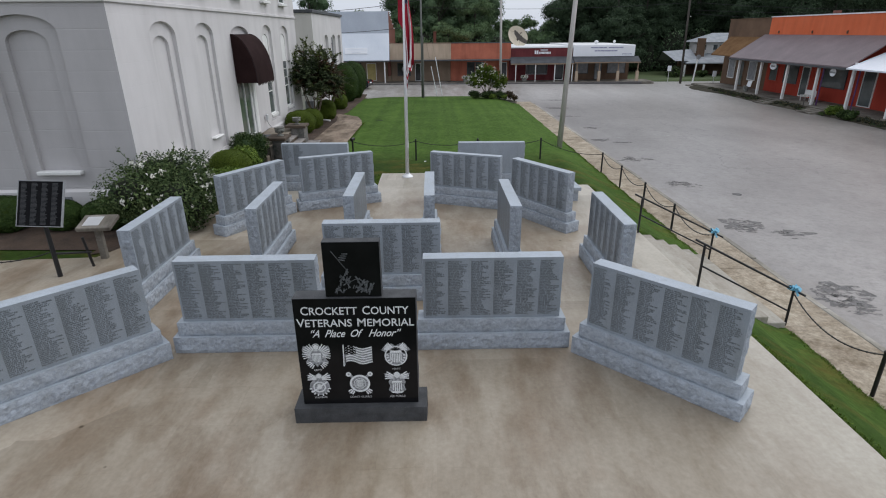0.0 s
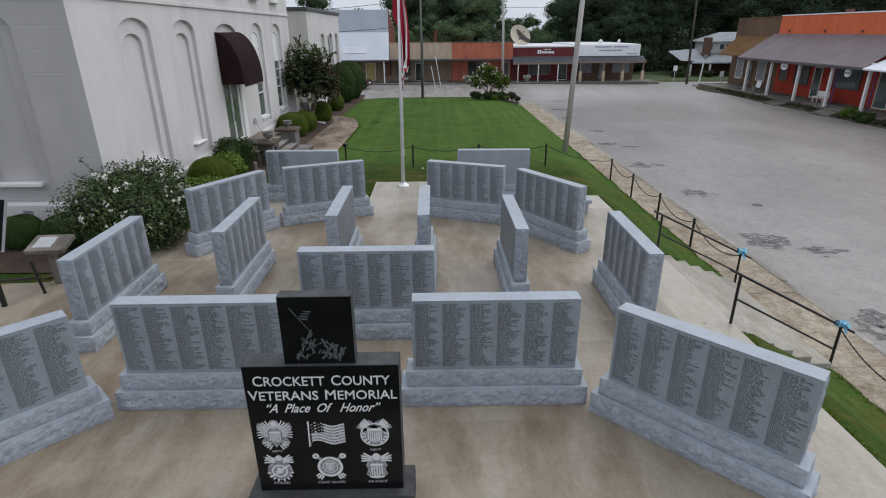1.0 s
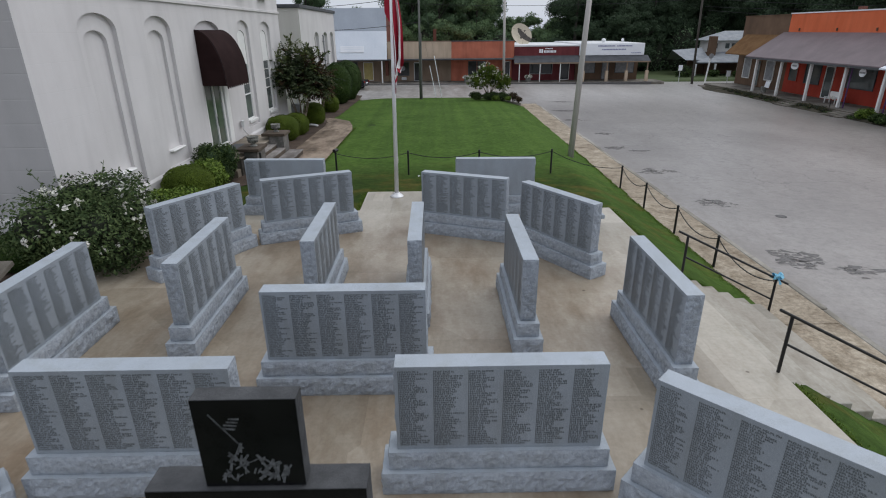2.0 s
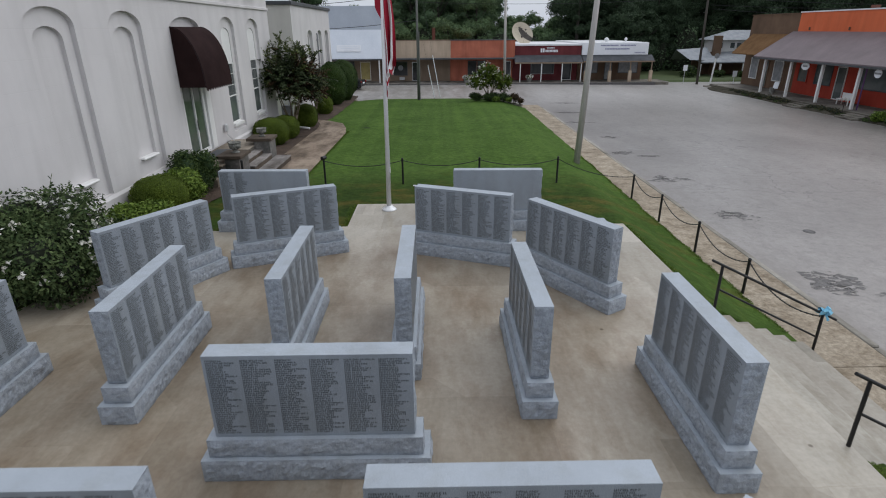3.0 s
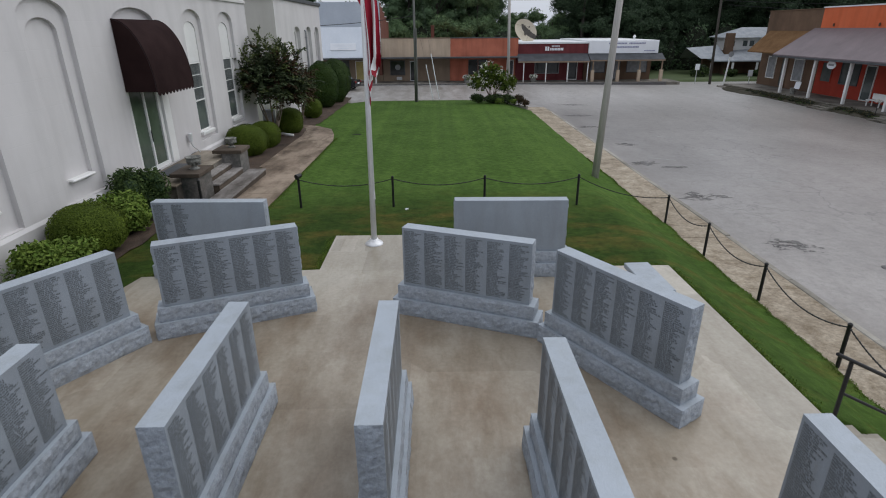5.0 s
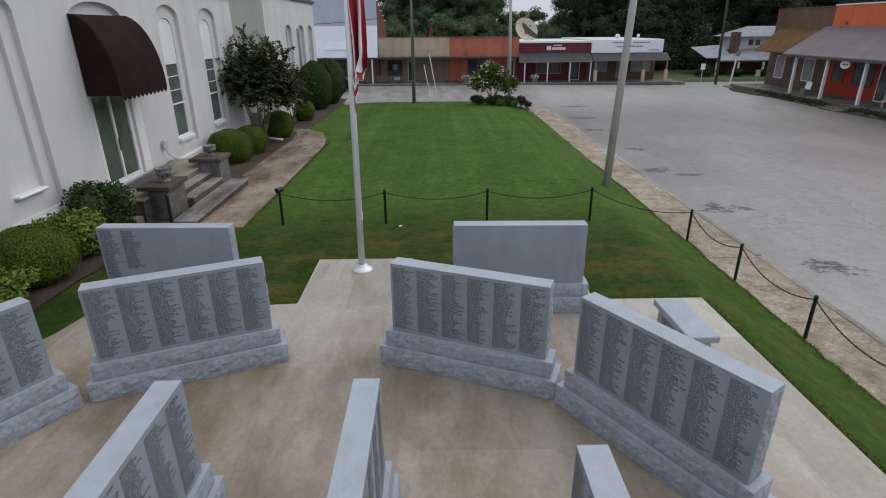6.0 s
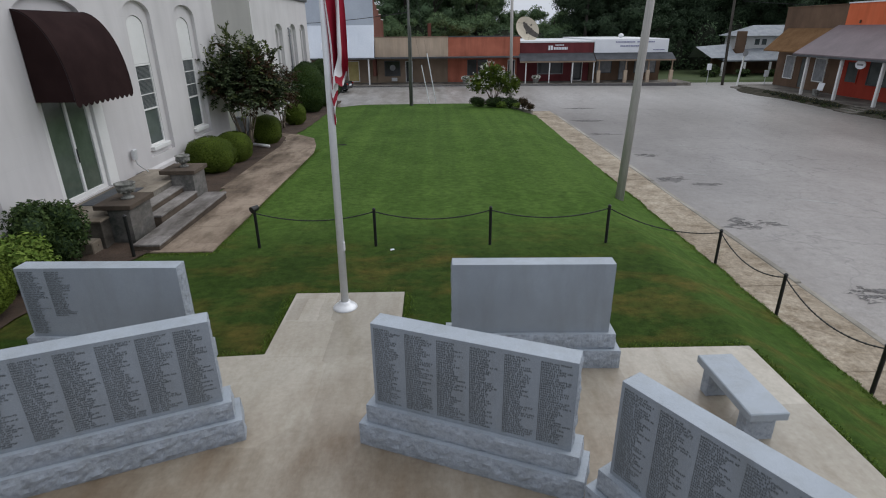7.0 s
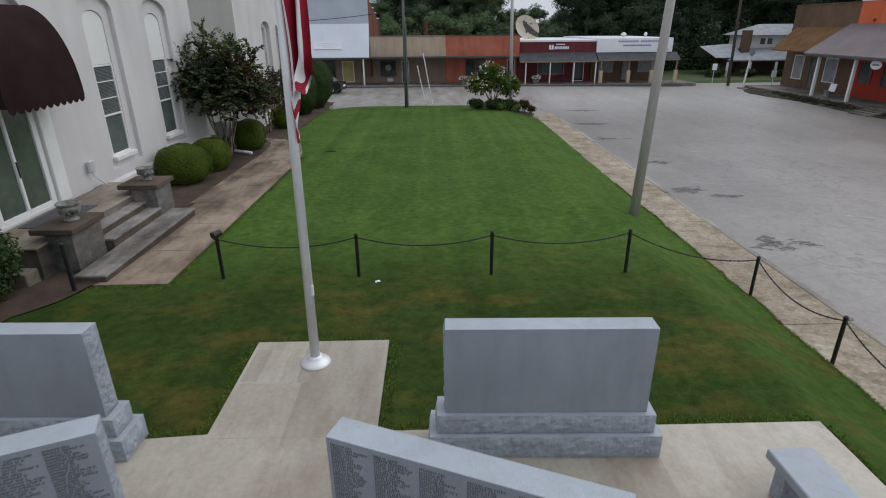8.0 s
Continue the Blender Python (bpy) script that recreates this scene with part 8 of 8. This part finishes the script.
    part("apron", Build().box(30.0, 34.5, 64.0, 66.5, -1.3, -0.98, 0.02), M_STEPS, floor)
    for ya in (49.45, 43.2):
        for k in range(3):
            part("step", Build().box(29.1 + 0.42 * k, 29.1 + 0.42 * (k + 1), ya - 0.9, ya + 0.9, -1.3, -1.0 + 0.09 * k, 0.015), M_PED, floor)

    # low, half-dead hedges along the porch front, broken by the steps
    for k, (ya, yb) in enumerate(((50.9, 60.6), (44.7, 48.1), (34.0, 38.4))):
        hedge = thing("porch_hedge", pose(29.95, (ya + yb) / 2, -1.1), "low brown half-dead hedge along the porch front", "hedge", "porch hedges")
        n = int((yb - ya) / 0.24)
        rh = random.Random(90 + k)
        lumps = [((rh.uniform(-0.1, 0.1), (i + 0.5) * (yb - ya) / n - (yb - ya) / 2, 0.2 + rh.uniform(-0.05, 0.05)), (0.3, 0.26, rh.uniform(0.22, 0.32))) for i in range(n)]
        ob = new("foliage", leaf_mesh("foliage", lumps, int(330 * (yb - ya)), 0.05, [M_DRYHEDGE, M_SHADE], 95 + k, 0.5, 0.7))
        ob.parent = hedge

    def sign_oval(y, z, f=1.0):
        s = thing("oval_sign", pose(31.0, y, z), "white oval sign hanging under the porch roof", "sign", "oval porch signs")
        b = Build()
        n = 22
        b.prism([(0.5 * f * math.cos(2 * math.pi * i / n), 0.3 * math.sin(2 * math.pi * i / n)) for i in range(n)], 0.05, "x", -0.025)
        part("board", b, M_SIGN, s)
        b = Build()
        for sy in (-0.3, 0.3):
            b.cyl((0, sy, 0.25), (0, sy, 0.55), 0.012, 0.012, 5)
        part("hanger", b, M_BLACKIRON, s)
        part("lettering_bar", Build().box(-0.03, -0.027, -0.3, 0.3, -0.06, 0.06), M_BLIND, s)
    sign_oval(51.4, 1.92)
    sign_oval(43.5, 1.9, 0.66)
    b = thing("porch_bench", pose(32.3, 47.7, PZ), "white slatted bench on the porch", "bench")
    part("seat", Build().box(-0.25, 0.25, -0.7, 0.7, 0.42, 0.48, 0.01), M_WHITETRIM, b)
    part("backrest", Build().box(0.2, 0.25, -0.7, 0.7, 0.49, 0.9, 0.01), M_WHITETRIM, b)
    for sx in (-0.2, 0.2):
        for sy in (-0.6, 0.6):
            part("leg", Build().box(sx - 0.03, sx + 0.03, sy - 0.03, sy + 0.03, 0, 0.42), M_WHITETRIM, b)
    b = thing("porch_pot", pose(31.5, 56.1, PZ), "tall plant pot with a tilted white board on the porch", "plant pot")
    part("pot", Build().lathe([(0.2, 0), (0.28, 0.5), (0.3, 0.52), (0.25, 0.52)], n=14), M_STONEURN, b)
    part("board", Build(pose(0.1, -0.3, 0.75, 0, 15, 20)).box(-0.03, 0.03, -0.25, 0.25, -0.3, 0.3, 0.01), M_SIGN, b)
    for k, (x, y, r, h, m, lump) in enumerate(((30.0, 41.0, 0.6, 0.85, M_LIGHTLEAF, 6), (29.9, 39.4, 0.65, 0.65, M_DARKLEAF, 5))):
        s = shrub("street_shrub", 0, 0, r, r, h, [m, M_SHADE], 1500, 0.08, 300 + k, "green shrub at the foot of the porch", "shrub", "porch shrubs", lump)
        s.matrix_basis = pose(x, y, -1.05)
    s = thing("flower_stake", pose(30.0, 44.6, -0.95), "iron plant stake with pink flowers by the porch", "plant")
    part("stake", Build().cyl((0, 0, -0.1), (0, 0, 1.0), 0.02), M_BLACKIRON, s)
    ob = new("flowers", leaf_mesh("flowers", [((0, 0, 1.0), (0.2, 0.25, 0.16))], 70, 0.05, [M_FLOWER, M_DARKLEAF], 5, 0.8, 0.0))
    ob.parent = s


porch_shop()


# ---- the house beyond the corner ----
def house():
    root = thing("house", pose(0, 0, 0), "white two-storey house with pale metal roofs and a porch", "house")
    part("upper_wall", Build().box(37.6, 45.5, 80.5, 84, 1.0, 3.5), M_WHITETRIM, root, "white clapboard upper storey")
    part("lower_wall", Build().box(36.2, 46, 80.8, 84, -0.9, 1.9), M_BROWNBRICK, root)
    b = Build()
    b.add([(36.9, 79.8, 3.42), (46.5, 79.8, 3.42), (46.5, 84.6, 3.42), (36.9, 84.6, 3.42), (39.9, 82.2, 4.6), (44.5, 82.2, 4.6)],
          [(0, 1, 5, 4), (1, 2, 5), (2, 3, 4, 5), (3, 0, 4), (3, 2, 1, 0)])
    part("upper_roof", b, M_HOUSEROOF, root, "pale metal hip roof")
    b = Build()
    b.add([(34.6, 77.4, 0.85), (47.5, 77.4, 0.85), (47.5, 80.6, 2.5), (38.4, 80.6, 1.95), (34.6, 77.4, 0.7), (47.5, 77.4, 0.7), (36.4, 84, 0.85), (38.4, 82, 1.95)],
          [(0, 1, 2, 3), (4, 5, 1, 0), (0, 3, 7, 6), (4, 0, 6)])
    part("porch_roof", b, M_HOUSEROOF, root, "pale metal porch roof")
    b = Build().add([(33.4, 78.2, 1.05), (36.6, 78.2, 1.05), (36.6, 81.0, 2.5), (32.3, 80.4, 2.25), (33.0, 83.5, 0.9), (36.6, 83.5, 1.0)], [(0, 1, 2, 3), (3, 2, 5, 4)])
    part("gable_roof", b, M_HOUSEROOF, root)
    part("chimney", Build().box(36.85, 37.75, 79.3, 80.0, -0.9, 3.95, 0.02), M_BROWNBRICK, root)
    for x in (37.75, 39.35, 40.2, 43.0):
        w = thing("window", Matrix(), "", "")
        w.parent = root
        part("frame", Build().box(x, x + 0.75, 80.44, 80.5, 2.3, 3.15), M_WHITETRIM, w)
        part("pane", Build().box(x + 0.1, x + 0.65, 80.42, 80.438, 2.4, 3.05), M_GLASS, w)
    for x in (34.4, 37.0, 40.0, 43.5, 46.5):
        part("porch_post", Build().box(x - 0.1, x + 0.1, 77.2, 77.4, -0.9, 0.62), M_WHITETRIM, root)
    for k, (x, y, r, h) in enumerate(((32.8, 76.5, 1.4, 1.5), (36.5, 76.3, 0.9, 0.9), (39.5, 76.2, 0.8, 0.8))):
        s = shrub("yard_shrub", 0, 0, r, r * 0.7, h, [M_DARKLEAF, M_SHADE], 900, 0.12, 330 + k, "dark green shrub in the house yard", "shrub", "yard shrubs", 5)
        s.matrix_basis = pose(x, y, -0.95)
    for x, y, zt, lab in ((29.1, 69.6, 0.95, "small white road sign on a post"), (32.9, 65.8, 0.55, "small white road sign on a post")):
        s = thing("road_sign", pose(x, y, -1.0), lab, "road sign", "road signs")
        part("post", Build().cyl((0, 0, -0.2), (0, 0, zt + 1.0), 0.035, 0.035, 8), M_ALU, s)
        part("plate", Build().box(-0.24, 0.24, -0.06, -0.04, zt + 0.4, zt + 1.02, 0.005), M_SIGN, s)
    s = thing("sign_post", pose(31.6, 68.3, -1.0), "tall white post with the back of a round sign", "road sign")
    part("post", Build().cyl((0, 0, -0.2), (0.25, 0, 3.0), 0.09, 0.08, 10), M_WHITETRIM, s)
    part("plate", Build().cyl((0.25, -0.1, 3.0), (0.25, -0.07, 3.0), 0.28, 0.28, 14), M_BLIND, s)


house()


# ---- woods behind the town ----
def woodland_tree(name, h, spread, seed, mats, leaves):
    rnd = random.Random(seed)
    root = thing("woodland_tree", Matrix(), "tall broad-leaved tree with a dark uneven crown", "tree", "woodland trees")
    b = Build()
    b.cyl((0, 0, -0.6), (0.2, 0.1, h * 0.45), 0.32, 0.2, 9)
    b.cyl((0.2, 0.1, h * 0.45), (0.0, 0.2, h * 0.8), 0.2, 0.07, 8)
    blobs = []
    for k in range(46):
        a = rnd.random() * 6.283
        t = rnd.random()
        zc = h * (0.12 + 0.80 * t)
        d = spread * (0.2 + 0.72 * rnd.random()) * (1.0 - 0.55 * abs(t - 0.35))
        c = (math.cos(a) * d, math.sin(a) * d, zc)
        r = spread * rnd.choice((0.15, 0.2, 0.26, 0.34))
        blobs.append((c, (r, r, r * rnd.uniform(0.6, 0.85))))
        if k < 9:
            b.cyl((0.1, 0.1, zc * 0.7), c, 0.09, 0.03, 6)
    part("trunk", b, M_DARKBARK, root)
    ob = new("crown", leaf_mesh("crown", blobs, leaves * 2, 0.12, mats, seed, 0.75, 0.55, face=0.9))
    ob.parent = root
    return root


def woods():
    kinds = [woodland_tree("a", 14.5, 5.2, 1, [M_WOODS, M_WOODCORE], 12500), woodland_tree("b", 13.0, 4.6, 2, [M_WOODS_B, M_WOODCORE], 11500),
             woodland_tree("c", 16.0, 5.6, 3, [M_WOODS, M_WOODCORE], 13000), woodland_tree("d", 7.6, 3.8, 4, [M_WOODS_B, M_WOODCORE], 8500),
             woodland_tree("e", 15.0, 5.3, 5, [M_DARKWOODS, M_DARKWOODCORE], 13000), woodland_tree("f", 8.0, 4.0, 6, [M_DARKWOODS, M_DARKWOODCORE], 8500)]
    spots = []
    rnd = random.Random(44)
    for k in range(20):
        x = -30 + 5.2 * k
        spots.append((x + rnd.uniform(-1, 1), 91 + rnd.uniform(-2.5, 3.5), 3 if x < -9 else k % 3))
    for k in range(17):
        x = -36 + 7.5 * k
        spots.append((x + rnd.uniform(-2, 2), 104 + rnd.uniform(-2, 5), 3 if x < -9 else (k + 1) % 3))
    for k in range(24):
        x = -34 + 4.4 * k
        spots.append((x + rnd.uniform(-1.5, 1.5), 97.5 + rnd.uniform(-2, 2), 3 if x < -7 else (k + 2) % 3))
    for x, y, k in ((47, 74, 0), (52, 66, 2), (55, 80, 1), (29.5, 86, 3), (27.0, 84.5, 3), (31.5, 92, 2), (50, 90, 2), (58, 60, 0), (60, 48, 2), (62, 70, 1), (62, 36, 0), (2.5, 86, 3), (-3.5, 86, 3), (25.5, 93, 0), (28, 97, 2), (22.4, 93, 1), (25.0, 100, 2), (6.6, 95, 0), (33.0, 90, 0)):
        spots.append((x, y, k))
    for i, (x, y, k) in enumerate(spots):
        s = rnd.uniform(0.85, 1.15)
        # a clearing with young growth, above which the sky shows
        across = 84 * x / (y - 8)
        if 7.3 < across < 21.0:
            k, s = 3, 0.98 * s
        m = pose(x, y, -0.9, 0, 0, rnd.uniform(0, 360))
        if i < 6:
            kinds[i].matrix_basis = pose(*((-20, 97, -0.9), (-2, 103, -0.9), (2, 99, -0.9), (14, 100, -0.9), (38, 96, -0.9), (29, 88, -0.9))[i])
        # the stand behind the corner and the porch shop takes the shade-coloured leaves
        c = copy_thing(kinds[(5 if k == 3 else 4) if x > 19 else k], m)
        c.scale = (s, s, s * rnd.uniform(0.92, 1.08))


woods()


def undergrowth():
    rnd = random.Random(12)
    blobs = []
    for k in range(46):
        x = -34 + 2.2 * k
        blobs.append(((x, 88.5 + rnd.uniform(-1.5, 1.5), 0.8 + rnd.uniform(0, 1.6)), (2.0, 1.3, 2.0 + rnd.uniform(0, 1.6))))
    ob = new("undergrowth", leaf_mesh("undergrowth", blobs, 26000, 0.2, [M_WOODS, M_SHADE], 90, 0.3, 0.85))
    tagged(ob, "dark tangled undergrowth at the edge of the woods", "undergrowth", "", "stuff")


undergrowth()


# ---- grass blades along the edges of the turf ----
def blades():
    rs = np.random.RandomState(7)
    P = []

    def edge(x0, y0, x1, y1, n, spread):
        u = rs.random_sample(n)
        d = np.abs(rs.normal(size=n)) * spread - 0.02
        L = math.hypot(x1 - x0, y1 - y0)
        nx, ny = (y1 - y0) / L, -(x1 - x0) / L
        P.append(np.stack([x0 + (x1 - x0) * u + nx * d, y0 + (y1 - y0) * u + ny * d], 1))
    edge(5.41, 18.48, 5.41, 13.55, 1800, -0.07)
    edge(5.41, 9.7, 5.41, 4.6, 2000, -0.07)
    edge(0.03, 18.49, 5.41, 18.49, 2000, -0.07)
    edge(-2.01, 20.58, 0.03, 20.59, 800, -0.07)
    edge(0.03, 20.58, 0.03, 18.49, 800, -0.07)
    edge(-2.01, 18.48, -2.01, 20.58, 800, -0.07)
    edge(-5.6, 18.22, -2.0, 18.49, 1300, -0.07)
    edge(7.30, 32.0, 7.30, 14.0, 5000, 0.06)
    edge(7.30, 9.6, 7.30, 3.0, 2000, 0.06)
    edge(5.41, 4.58, -9.0, 4.58, 3500, -0.09)
    edge(-4.42, 22.8, -4.42, 35.0, 4000, 0.08)
    edge(-6.0, 22.8, -4.4, 22.8, 900, 0.08)
    q = np.concatenate(P)
    x, y = q[:, 0], q[:, 1]
    x = x + np.array([turf_wobble(v) if u > 7.0 else 0.0 for u, v in zip(x.tolist(), y.tolist())])
    n = len(x)
    z = np.array([lawn_z(a, b) for a, b in zip(x.tolist(), y.tolist())])
    h = 0.014 + 0.02 * rs.random_sample(n)
    a = rs.uniform(0, 6.283, n)
    lx, ly = rs.normal(size=n) * 0.016, rs.normal(size=n) * 0.016
    w = 0.006 + 0.006 * rs.random_sample(n)
    T = np.empty((n, 3, 3))
    T[:, 0] = np.stack([x - w * np.cos(a), y - w * np.sin(a), z - 0.004], 1)
    T[:, 1] = np.stack([x + w * np.cos(a), y + w * np.sin(a), z - 0.004], 1)
    T[:, 2] = np.stack([x + lx, y + ly, z + h], 1)
    me = bpy.data.meshes.new("grass_blades")
    me.from_pydata(T.reshape(-1, 3).tolist(), [], np.arange(n * 3).reshape(-1, 3).tolist())
    me.materials.append(M_BLADE)
    tagged(new("grass_blades", me), "short green grass blades along the turf edges", "grass", "", "stuff")


blades()
